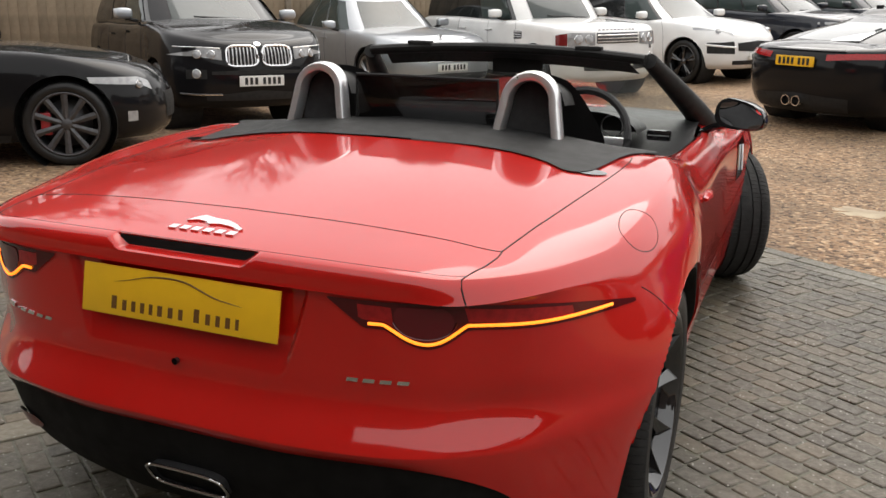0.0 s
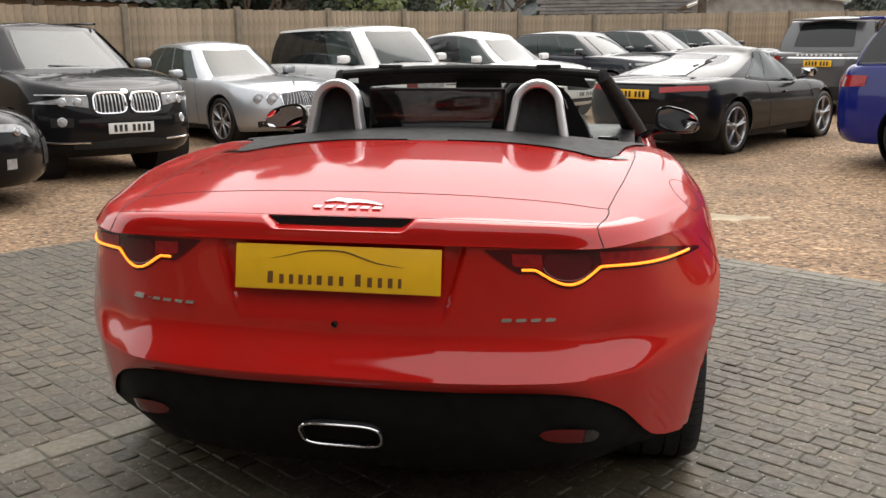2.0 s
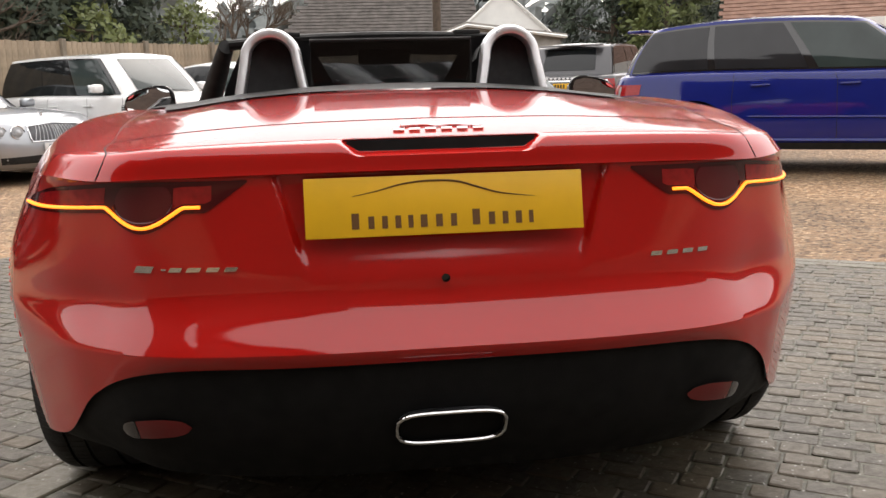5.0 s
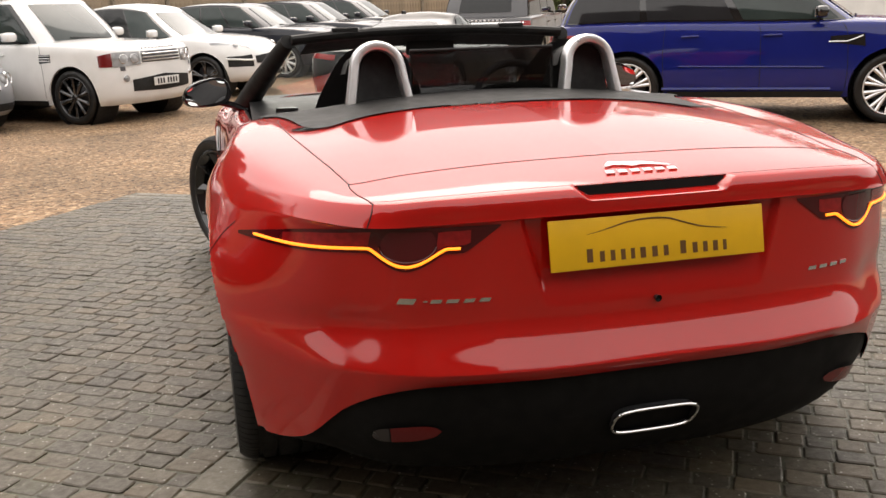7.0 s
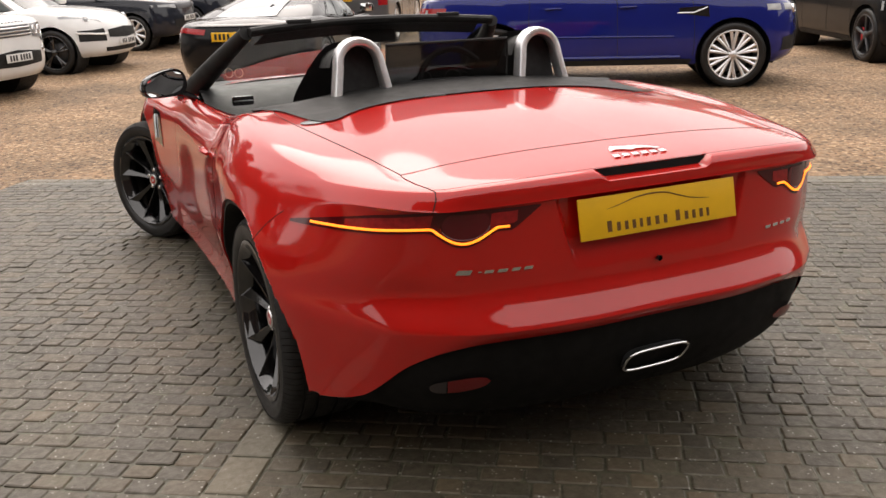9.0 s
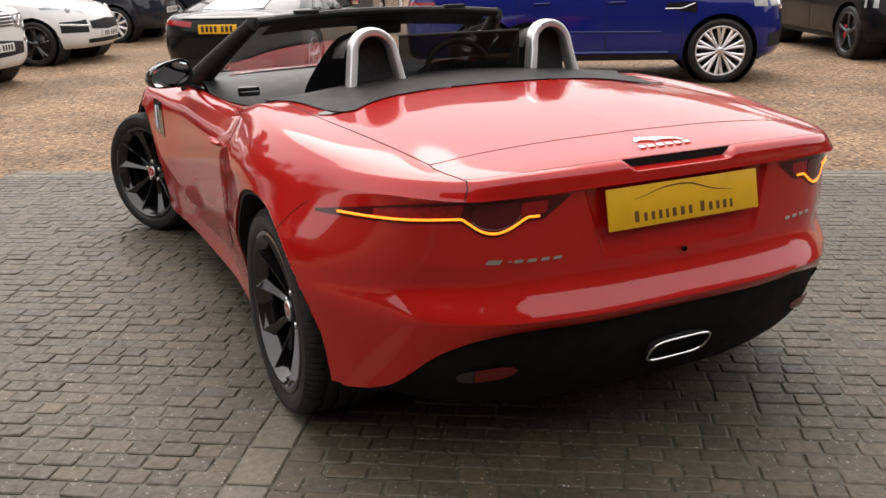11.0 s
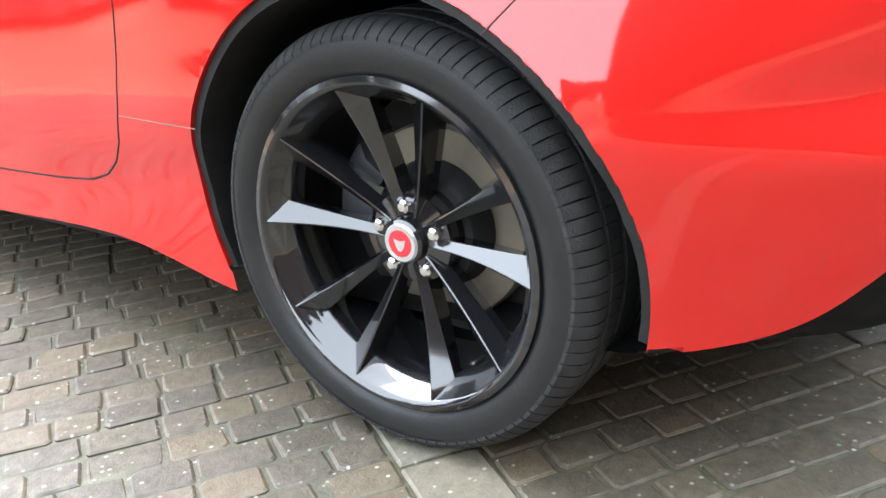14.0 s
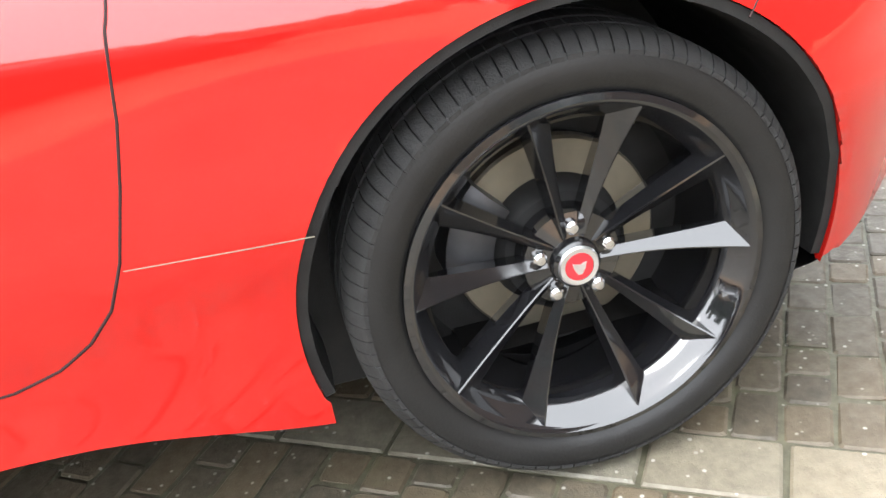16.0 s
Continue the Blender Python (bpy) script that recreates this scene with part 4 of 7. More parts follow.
def tread(r, w, off, n=96):
    """Shoulder blocks and ribs round the tyre, proud of its carcass."""
    bm = bmesh.new()
    h = w / 2
    bands = [(0.60, 1.0, 0.88), (-1.0, -0.60, 0.88), (0.27, 0.53, 0.93), (-0.53, -0.27, 0.93), (-0.19, 0.19, 0.97)]
    def rad(a):
        a = abs(a)
        return r - 0.001 * (a / 0.5) ** 2 - (0.020 * ((a - 0.72) / 0.28) ** 2 if a > 0.72 else 0)
    for lo, hi, fill in bands:
        steps = span(lo, hi, 6)
        for k in range(n):
            t0 = 2 * math.pi * (k + (1 - fill) / 2) / n
            t1 = 2 * math.pi * (k + (1 + fill) / 2) / n
            rows = []
            for t in (t0, (t0 + t1) / 2, t1):
                row = []
                for a in steps:
                    skew = 0.035 * abs(a)
                    rr_ = rad(a)
                    row.append(bm.verts.new((off + a * h, rr_ * math.cos(t + skew), rr_ * math.sin(t + skew))))
                rows.append(row)
            for p, q in zip(rows, rows[1:]):
                for i in range(5):
                    bm.faces.new((p[i], q[i], q[i + 1], p[i + 1]))
            base = []
            ring = rows[0] + [rows[1][-1]] + rows[2][::-1] + [rows[1][0]]
            for v in ring:
                d = Vector((0, v.co.y, v.co.z))
                base.append(bm.verts.new(v.co - d.normalized() * 0.006))
            for i in range(len(ring)):
                j = (i + 1) % len(ring)
                bm.faces.new((ring[i], ring[j], base[j], base[i]))
    bmesh.ops.recalc_face_normals(bm, faces=bm.faces[:])
    return bm


def red_wheel(r=0.345, w=0.275, rr=0.263):
    """Axle along x, outer face towards +x. Origin at the hub's cap."""
    off = -0.092
    e = off + w / 2
    bm = lathe([(rr - 0.004, e - 0.020), (rr + 0.004, e - 0.012), (rr + 0.003, e - 0.004), (rr - 0.006, e - 0.002), (rr - 0.012, e - 0.005), (rr - 0.015, e - 0.011), (rr - 0.027, e - 0.026), (rr - 0.038, e - 0.041), (rr - 0.041, e - 0.050), (rr - 0.037, e - 0.09),
                (rr - 0.042, off - 0.02), (rr - 0.03, off - w / 2 + 0.02), (rr, off - w / 2 + 0.01)], 80)
    wheel = part("wheel", bm, M_BLACKGLOSS, None, "gloss black ten-spoke alloy wheel")
    prof = [(a - (0.006 if abs(b) < w / 2 * 0.9 and a > r - 0.012 else 0), b + off) for a, b in tyre_profile(r, w, rr)]
    k = [(rr + (r - rr) * 0.62, off + w / 2 * 1.02), (rr + (r - rr) * 0.66, off + w / 2 * 1.035), (rr + (r - rr) * 0.70, off + w / 2 * 1.012)]
    part("tyre", lathe(prof, 120), M_RUBBER, wheel, "black road tyre with blocked shoulders")
    part("tread", tread(r, w, off), M_TREAD, wheel, "worn tread blocks")
    # spokes in five pairs: each has one broad facet that widens outwards and faces its twin, and a steep far side
    def spoke(s):
        bm = bmesh.new()
        rings = []
        for t in (0, 0.08, 0.16, 0.24, 0.32, 0.4, 0.48, 0.56, 0.64, 0.72, 0.79, 0.85, 0.89, 0.93, 0.97, 1.0):
            rad = 0.040 + (rr - 0.012 - 0.040) * t
            wide = 0.0125 + 0.027 * t ** 2.0
            if t > 0.89:
                wide *= 1 - 0.75 * (t - 0.89) / 0.11
            front = -0.018 - 0.003 * math.sin(t * math.pi) + 0.056 * t ** 1.3
            bow = s * 0.003 * math.sin(t * math.pi) - s * 0.004
            steep = 0.006 + 0.003 * t
            deep = 0.022 + 0.016 * t
            ring = [(front - 0.55 * wide - 0.003, bow + s * wide), (front, bow + 0.0012 * s), (front - 0.001, bow - 0.0012 * s), (front - deep, bow - s * steep), (front - deep - 0.022, bow - s * steep * 0.6), (front - deep - 0.022, bow + s * wide * 0.6)]
            rings.append([bm.verts.new((x, y, rad)) for x, y in ring])
        for a, b in zip(rings, rings[1:]):
            for k in range(6):
                bm.faces.new((a[k], a[(k + 1) % 6], b[(k + 1) % 6], b[k]))
        bm.faces.new(rings[0])
        bm.faces.new(rings[-1][::-1])
        bmesh.ops.recalc_face_normals(bm, faces=bm.faces[:])
        return bm
    for s in (-1, 1):
        first = part("spoke", spoke(s), M_BLACKGLOSS, wheel, sharp=14)
        first.matrix_basis = pose(0, 0, 0, -3 + 17.5 * s, 0, 0)
        for k in range(1, 5):
            again(first, wheel, pose(0, 0, 0, -3 + 17.5 * s + 72 * k, 0, 0))
    part("hub", lathe([(0.0, -0.004), (0.031, -0.004), (0.036, -0.008), (0.038, -0.022), (0.074, -0.030), (0.078, -0.07)], 40), M_BLACKGLOSS, wheel)
    part("hub_ring", lathe([(0.022, 0.0005), (0.029, 0.001), (0.0315, -0.003)], 40), M_SATIN, wheel, "silver ring of the hub cap")
    cap = part("hub_cap", lathe([(0.0, 0.001), (0.021, 0.0008), (0.0225, -0.002)], 40), M_REDCAP, wheel, "red hub cap with a silver emblem shape")
    part("emblem", prism([(-0.011, 0.007), (0, 0.004), (0.011, 0.007), (0.008, -0.004), (0.003, -0.012), (-0.003, -0.012), (-0.008, -0.004)], 0.001, plane="YZ", at=0.001), M_SATIN, wheel)
    nut = part("wheel_nut", lathe([(0.0, -0.010), (0.007, -0.0105), (0.0108, -0.014), (0.0112, -0.04)], 12), M_CHROME, wheel, "chrome wheel nut")
    for k in range(5):
        t = math.radians(90 + 72 * k)
        m = pose(0, 0.0555 * math.cos(t), 0.0555 * math.sin(t))
        if k == 0:
            nut.matrix_basis = m
        else:
            again(nut, wheel, m)
    part("brake_disc", lathe([(0.108, -0.105), (0.160, -0.105), (0.164, -0.11), (0.164, -0.13), (0.108, -0.13)], 64), M_SILVER, wheel, "worn steel brake disc")
    part("disc_bell", lathe([(0.0, -0.065), (0.092, -0.065), (0.102, -0.075), (0.108, -0.105)], 40), M_BLACKPLASTIC, wheel)
    part("back_plate", lathe([(0.0, -0.155), (0.215, -0.155)], 40), M_BLACKPLASTIC, wheel)
    cal = bmesh.new()
    rings = []
    for t in span(-0.42, 0.42, 11):
        ring = [(-0.068, 0.108), (-0.060, 0.15), (-0.075, 0.180), (-0.16, 0.180), (-0.165, 0.16), (-0.155, 0.118)]
        rings.append([cal.verts.new((x, a * math.cos(t), a * math.sin(t))) for x, a in ring])
    for p, q in zip(rings, rings[1:]):
        for k in range(6):
            cal.faces.new((p[k], p[(k + 1) % 6], q[(k + 1) % 6], q[k]))
    cal.faces.new(rings[0])
    cal.faces.new(rings[-1][::-1])
    bmesh.ops.recalc_face_normals(cal, faces=cal.faces[:])
    part("brake_caliper", cal, M_DARKMETAL, wheel, "grey brake caliper", m=pose(0, 0, 0, CALIPER, 0, 0))
    part("valve", tube([(-0.050, -0.014, 0), (-0.020, 0, 0)], 0.0045, 8), M_CHROME, wheel, "chrome tyre valve", m=pose(0, 0, 0, VALVE, 0, 0) @ pose(0, 0, 0.232))
    return wheel


CALIPER, VALVE = 158, -114
w0 = red_wheel()
w0.parent = car
w0.matrix_basis = pose(0.900, HUB_R, 0.342)
def put_wheel(m):
    o = copy_thing(w0, m)
    o.parent = car
    return o
put_wheel(pose(-0.900, HUB_R, 0.342, 0, 0, 180))
put_wheel(pose(0.825, HUB_F + 0.01, 0.342, 0, 0, 28) @ pose(0.07, 0, 0))
put_wheel(pose(-0.86, HUB_F + 0.06, 0.342, 0, 0, 180 + 28) @ pose(0.07, 0, 0))
SKIN = np.array([v.co[:] for v in body.data.vertices if v.co.x > 0.8])
def well(hy):
    """Black liner that starts just inside the wing's edge."""
    bm = bmesh.new()
    turns = span(radians(-15), radians(192), 48)
    edge = []
    for t in turns:
        y, z = hy + (ARCH + 0.004) * math.cos(t), HUB_Z + (ARCH + 0.004) * math.sin(t)
        d = np.hypot(SKIN[:, 1] - y, SKIN[:, 2] - z)
        edge.append(float(SKIN[d < max(0.02, d.min() + 0.004)][:, 0].max()) - 0.009)
    rows = []
    for k, r in ((0, ARCH - 0.001), (0, ARCH - 0.016), (1, ARCH - 0.018), (2, ARCH - 0.006)):
        rows.append([bm.verts.new(((x, x - 0.06, 0.45)[k], hy + r * math.cos(t), HUB_Z + r * math.sin(t))) for x, t in zip(edge, turns)])
    for a, b in zip(rows, rows[1:]):
        for k in range(47):
            bm.faces.new((a[k], a[k + 1], b[k + 1], b[k]))
    bm.faces.new(rows[-1])
    return bm
both("wheel_well", lambda: well(HUB_R), M_BLACKPLASTIC)
both("wheel_well", lambda: well(HUB_F), M_BLACKPLASTIC)


# ---- parked cars ----
def car_pose(at, heading):
    x, y = at
    h = Vector((heading[0], heading[1], 0)).normalized()
    e = 1.4
    rise = (slope(x + h.x * e, y + h.y * e) - slope(x - h.x * e, y - h.y * e)) / (2 * e)
    side = Vector((h.y, -h.x, 0))
    cant = (slope(x + side.x * e, y + side.y * e) - slope(x - side.x * e, y - side.y * e)) / (2 * e)
    f = Vector((h.x, h.y, rise)).normalized()
    s = Vector((side.x, side.y, cant)).normalized()
    up = s.cross(f)
    m = Matrix((s, f, up)).transposed().to_4x4()
    m.translation = (x, y, slope(x, y) - 0.012)
    return m


WHEELS = {}
def plain_wheel(r, spokes, mat, caliper=None, twin=False):
    key = (r, spokes, mat.name, caliper and caliper.name)
    rr, w = r * 0.755, 0.25
    off = -w / 2
    if key not in WHEELS:
        rim = mesh_of("wheel", lathe([(rr + 0.002, -0.010), (rr + 0.004, 0.0), (rr - 0.008, 0.002), (rr - 0.014, -0.004), (rr - 0.022, -0.04), (rr - 0.03, -0.2)], 44), mat)
        tyre = mesh_of("tyre", lathe([(a, b + off) for a, b in tyre_profile(r, w, rr)], 48), M_RUBBER)
        bm = bmesh.new()
        for tw in ((-0.13, 0.13) if twin else (0,)):
            rings = []
            for t in span(0, 1, 6):
                rad, half = 0.045 + (rr - 0.055) * t, (0.012 if twin else 0.020) + 0.010 * t
                y0 = tw * rad * (0.35 + 0.65 * t)
                rings.append([bm.verts.new(p) for p in ((-0.022 + 0.012 * t, y0 - half, rad), (-0.008 + 0.006 * t, y0, rad), (-0.022 + 0.012 * t, y0 + half, rad), (-0.06, y0 + half * 0.7, rad), (-0.06, y0 - half * 0.7, rad))])
            for a, b in zip(rings, rings[1:]):
                for k in range(5):
                    bm.faces.new((a[k], a[(k + 1) % 5], b[(k + 1) % 5], b[k]))
        bmesh.ops.recalc_face_normals(bm, faces=bm.faces[:])
        blade = mesh_of("spoke", bm, mat)
        blade.set_sharp_from_angle(angle=radians(20))
        hub = mesh_of("hub_cap", lathe([(0, -0.004), (0.035, -0.006), (0.06, -0.02), (0.065, -0.06)], 24), mat)
        disc = mesh_of("brake_disc", lathe([(0.0, -0.12), (rr * 0.74, -0.12), (rr * 0.74, -0.15)], 32), M_DARKMETAL)
        WHEELS[key] = (rim, tyre, blade, hub, disc)
    rim, tyre, blade, hub, disc = WHEELS[key]
    wheel = new("wheel", rim)
    for n, me in (("tyre", tyre), ("hub_cap", hub), ("brake_disc", disc)):
        o = new(n, me)
        o.parent = wheel
    for k in range(spokes):
        o = new("spoke", blade)
        o.parent = wheel
        o.matrix_basis = pose(0, 0, 0, 360 / spokes * k)
    if caliper:
        part("brake_caliper", box((0.05, 0.09, 0.20), (-0.085, -rr * 0.62, 0), 0.02), caliper, wheel, "red brake caliper")
    return wheel


def oval(name, c, at, size, mat, label="", power=0.8, turn=0):
    """A rounded housing, squared off a little."""
    bm = bmesh.new()
    bmesh.ops.create_uvsphere(bm, u_segments=20, v_segments=12, radius=1)
    for v in bm.verts:
        v.co = Vector([math.copysign(abs(q) ** power, q) * s for q, s in zip(v.co, size)])
    return part(name, bm, mat, c, label, m=pose(*at, 0, 0, turn))


class Shell:
    """A car's skin. p runs round the plan: 0 the tail's middle, 1 its corner, 2 the nose's corner, 3 the nose's middle."""

    def __init__(self, L, W, sill, top, rows, nf, nr, corner=(0.55, 0.42), taper=(0.03, 0.03), hips=0.012, wheels=(0, 0), crown=0.045, deep=0.4):
        self.L, self.W, self.sill, self.top, self.rows, self.n = L, W, sill, top, rows, (nr, nf)
        self.k = [2 * d / L for d in corner[::-1]]
        self.cut = [0.5 ** (1 / n) for n in (nr, nf)]
        self.edge = [1 - k + k * e for k, e in zip(self.k, self.cut)]
        self.seen = {}
        self.taper, self.hips, self.wheels, self.crown, self.deep = taper, hips, wheels, crown, deep

    def unit(self, p):
        """The plan's outline in a unit square: straight flanks, rounded corners."""
        (nr, nf), (kr, kf), (cr, cf), (er, ef) = self.n, self.k, self.cut, self.edge
        if p < 1:
            x = cr * p
            return x, -(1 - kr + kr * (1 - x ** nr) ** (1 / nr))
        if p <= 2:
            y = -er + (er + ef) * (p - 1)
            n, k = (nr, kr) if y < 0 else (nf, kf)
            t = max(0.0, (abs(y) - 1 + k) / k)
            return (1 - t ** n) ** (1 / n), y
        x = cf * (3 - p)
        return x, 1 - kf + kf * (1 - x ** nf) ** (1 / nf)

    def height(self, y):
        key = round(y, 3)
        if key not in self.seen:
            self.seen[key] = float(curve1(self.top[0], self.top[1], min(max(key, self.top[0][0]), self.top[0][-1])))
        return self.seen[key]

    def ring(self, p, j):
        if (p, j) not in self.seen:
            self.seen[p, j] = self.reckon(p, j)
        return self.seen[p, j]

    def reckon(self, p, j):
        f, wide, nose, tail = self.rows[j]
        X, Y = self.unit(p)
        lo, hi = -self.L / 2 + tail, self.L / 2 + nose
        y = (lo + hi) / 2 + (hi - lo) / 2 * Y
        x = self.W / 2 * wide * X
        x *= 1 - self.taper[1] * ease((y - 0.2 * self.L) / (0.3 * self.L)) - self.taper[0] * ease((-y - 0.25 * self.L) / (0.25 * self.L))
        x += self.hips * X * sum(math.exp(-((y - w) / 0.42) ** 2) for w in self.wheels) * math.sin(math.pi * min(1, 0.25 + 0.7 * f))
        return x, y, f

    def at(self, p, v):
        n = len(self.rows) - 1
        if v <= n:
            i = int(min(math.floor(v), n - 1))
            g = v - i
            w = (-0.5 * g + g * g - 0.5 * g ** 3, 1 - 2.5 * g * g + 1.5 * g ** 3, 0.5 * g + 2 * g * g - 1.5 * g ** 3, -0.5 * g * g + 0.5 * g ** 3)
            ks = [self.ring(p, min(max(j, 0), n)) for j in range(i - 1, i + 3)]
            x, y, f = (sum(q * k[axis] for q, k in zip(w, ks)) for axis in range(3))
            zt = self.height(self.ring(p, n)[1])
            return Vector((x, y, self.sill + f * (zt - self.sill)))
        q = v - n
        x, y, f = self.ring(p, n)
        mid = min(max(y, -self.L / 2 + self.deep), self.L / 2 - self.deep)
        yy = y + (mid - y) * q
        return Vector((x * (1 - q), yy, self.height(yy) + self.crown * (1 - (1 - q) ** 2)))

    def level(self, p, z):
        lo, hi = 0.0, float(len(self.rows)) - 0.3
        for _ in range(13):
            m = (lo + hi) / 2
            lo, hi = (m, hi) if self.at(p, m).z < z else (lo, m)
        return lo

    def on(self, p, v, lift):
        e = 0.03
        a, b = self.at(min(p + e, 3), v), self.at(max(p - e, 0), v)
        c, d = self.at(p, v + e), self.at(p, max(v - e, 0))
        n = (c - d).cross(a - b).normalized() * -1
        q = self.at(p, v)
        if n.dot(Vector((q.x, q.y * 0.25, 0.15))) < 0:
            n = -n
        return q + n * lift

    def spot(self, p, z, lift=0.008):
        return self.on(p, self.level(p, z), lift)

    def along(self, y):
        return 1 + (2 * y / self.L + self.edge[0]) / sum(self.edge)

    def across(self, x, end):
        """How far round the plan a point stands that lies x off the middle of the nose (1) or tail (0)."""
        X, n, k = min(2 * x / self.W, 0.99), self.n[end], self.k[end]
        if X <= self.cut[end]:
            q = 1 - X / self.cut[end]
        else:
            y = 1 - k + k * (1 - X ** n) ** (1 / n)
            q = (y - self.edge[end]) / sum(self.edge)
        return 2 + q if end else 1 - q

    def nose(self, x):
        return self.across(x, 1)

    def tail(self, x):
        return self.across(x, 0)

    def patch(self, p0, p1, lo, hi, lift=0.008, n=12, m=6):
        """A panel on the skin between two heights, each a number or a function of the way from p0 to p1."""
        def at(a, t):
            l, h = (f(a) if callable(f) else f for f in (lo, hi))
            return self.spot(p0 + (p1 - p0) * a, l + (h - l) * t, lift)
        return grid(at, span(0, 1, n), span(0, 1, m))

    def line(self, points, r, lift=0.006, sides=5, n=4):
        out = []
        for (p0, z0), (p1, z1) in zip(points, points[1:]):
            out += [self.spot(p0 + (p1 - p0) * k / n, z0 + (z1 - z0) * k / n, lift) for k in range(n)]
        out.append(self.spot(*points[-1], lift))
        return tube(out, r, sides)

    def loop(self, p, z, dp, dz, r, lift=0.01, power=0.6, n=28):
        out = []
        for t in span(0, 2 * math.pi * (n - 1) / n, n):
            c, s = math.cos(t), math.sin(t)
            out.append(self.spot(p + dp * math.copysign(abs(c) ** power, c), z + dz * math.copysign(abs(s) ** power, s), lift))
        return tube(out, r, 5, closed=True)


SUV_ROWS = [(0, .94, -.12, .10), (.10, .975, -.03, .03), (.30, 1.0, .0, .0), (.52, 1.0, .0, -.01), (.72, .992, -.02, .0), (.87, .975, -.05, .03), (.96, .95, -.12, .06), (1, .90, -.20, .10)]
LOW_ROWS = [(0, .93, -.10, .16), (.12, .97, -.02, .05), (.34, 1.0, .0, .01), (.56, 1.0, -.01, -.02), (.76, .985, -.06, -.03), (.90, .955, -.14, -.01), (.97, .92, -.22, .02), (1, .86, -.30, .06)]


def parked(name, m, label, L, W, H, wb, front, mat, top, cabin, rows=SUV_ROWS, tyre=0.37, sill=0.27, nf=2.3, nr=2.5, corner=(0.55, 0.40), roof_w=0.70, belt_w=0.89, roof_mat=None, pillar_mat=None, bow=(0.34, 0.26),
           wheel=(10, M_SATIN, False), caliper=None, panes=((1.06, 1.40), (1.42, 1.66), (1.68, 1.95)), side_glass=None, group="parked cars", mirror_mat=None, doors=(-0.75, 0.22, 1.05), cladding=0.0, roof_drop=0.10, rear=(0.86, 0.22, 0.90), arch=9.0):
    """A parked car. y runs forward from the middle of its length. top: heights of the bonnet, belt and deck line along y.
    cabin: y of the screen's base and top, the tailgate's top and base."""
    c = thing(name, m, label, "car", group)
    yf, yr = L / 2 - front, L / 2 - front - wb
    R = tyre + 0.055
    sh = Shell(L, W, sill, top, rows, nf, nr, corner, wheels=(yf, yr))
    k = len(rows) - 1
    flank_n = int(L / 0.034)
    ps = span(0, 1, 12)[:-1] + span(1, 2, flank_n) + span(2, 3, 14)[1:]
    vs = [i + j / 3 for i in range(k) for j in range(3)] + [k + q for q in (0, .12, .3, .55, .8, 1)]
    bm = grid(sh.at, ps, vs)
    for hy in (yf, yr):
        def reach(f):
            q = f.calc_center_median()
            return q.x > 0.4 and math.hypot(q.y - hy, q.z - tyre) < R
        bmesh.ops.delete(bm, geom=[f for f in bm.faces if reach(f)], context="FACES")
        rim = [e for e in bm.edges if e.is_boundary and all(v.co.x > 0.5 and abs(math.hypot(v.co.y - hy, v.co.z - tyre) - R) < 0.075 and v.co.z > sill + 0.004 for v in e.verts)]
        for v in {v for e in rim for v in e.verts}:
            d = Vector((0, v.co.y - hy, v.co.z - tyre))
            d *= R / d.length
            v.co.y, v.co.z = hy + d.y, tyre + d.z
        for g in bmesh.ops.extrude_edge_only(bm, edges=rim)["geom"]:
            if isinstance(g, bmesh.types.BMVert):
                g.co.x -= 0.03
    bmesh.ops.remove_doubles(bm, verts=bm.verts[:], dist=0.0005)
    mirror_x(bm)
    bmesh.ops.recalc_face_normals(bm, faces=bm.faces[:])
    part("body", bm, mat, c, sharp=42)

    base, head, tip, rump = cabin
    cb = Shell(base - rump, 1, 0, ((0, 1), (0, 1)), [(0, 1, 0, 0)], 2.2, 2.2, bow)
    def cab(p, t):
        X, Y = cb.unit(p)
        u = min(t, 1.0)
        lo, hi = rump + (tip - rump) * u, base + (head - base) * u
        lo, hi = lo - 0.05 * math.sin(math.pi * u), hi + 0.05 * math.sin(math.pi * u)
        w = W / 2 * (belt_w + (roof_w - belt_w) * u ** 1.15) + 0.02 * math.sin(math.pi * u)
        y = (lo + hi) / 2 + (hi - lo) / 2 * Y
        x = w * X
        if t > 1:
            q = t - 1
            ym = min(max(y, lo + 0.25), hi - 0.25)
            x, y = x * (1 - q), y + (ym - y) * q
        s = (y - (tip + head) / 2) / ((head - tip) / 2 + 0.001)
        s = min(max(s, -arch), arch)
        zr = H - 0.05 - roof_drop * (0.55 * max(0, -s) ** 2 + 0.45 * max(0, s) ** 2)
        zb = sh.height(y) - 0.03
        z = zb + (zr - zb) * u
        if t > 1:
            z += 0.05 * (1 - (2 - t) ** 2)
        return Vector((x, y, z))
    ts = [0, .12, .25, .4, .55, .7, .82, .92, 1.0, 1.06, 1.18, 1.4, 1.7, 2.0]
    cps = span(0, 1, 9)[:-1] + span(1, 2, 34) + span(2, 3, 11)[1:]
    bm = grid(cab, cps, ts)
    mirror_x(bm)
    bmesh.ops.recalc_face_normals(bm, faces=bm.faces[:])
    part("cabin", bm, roof_mat or mat, c, sharp=48)

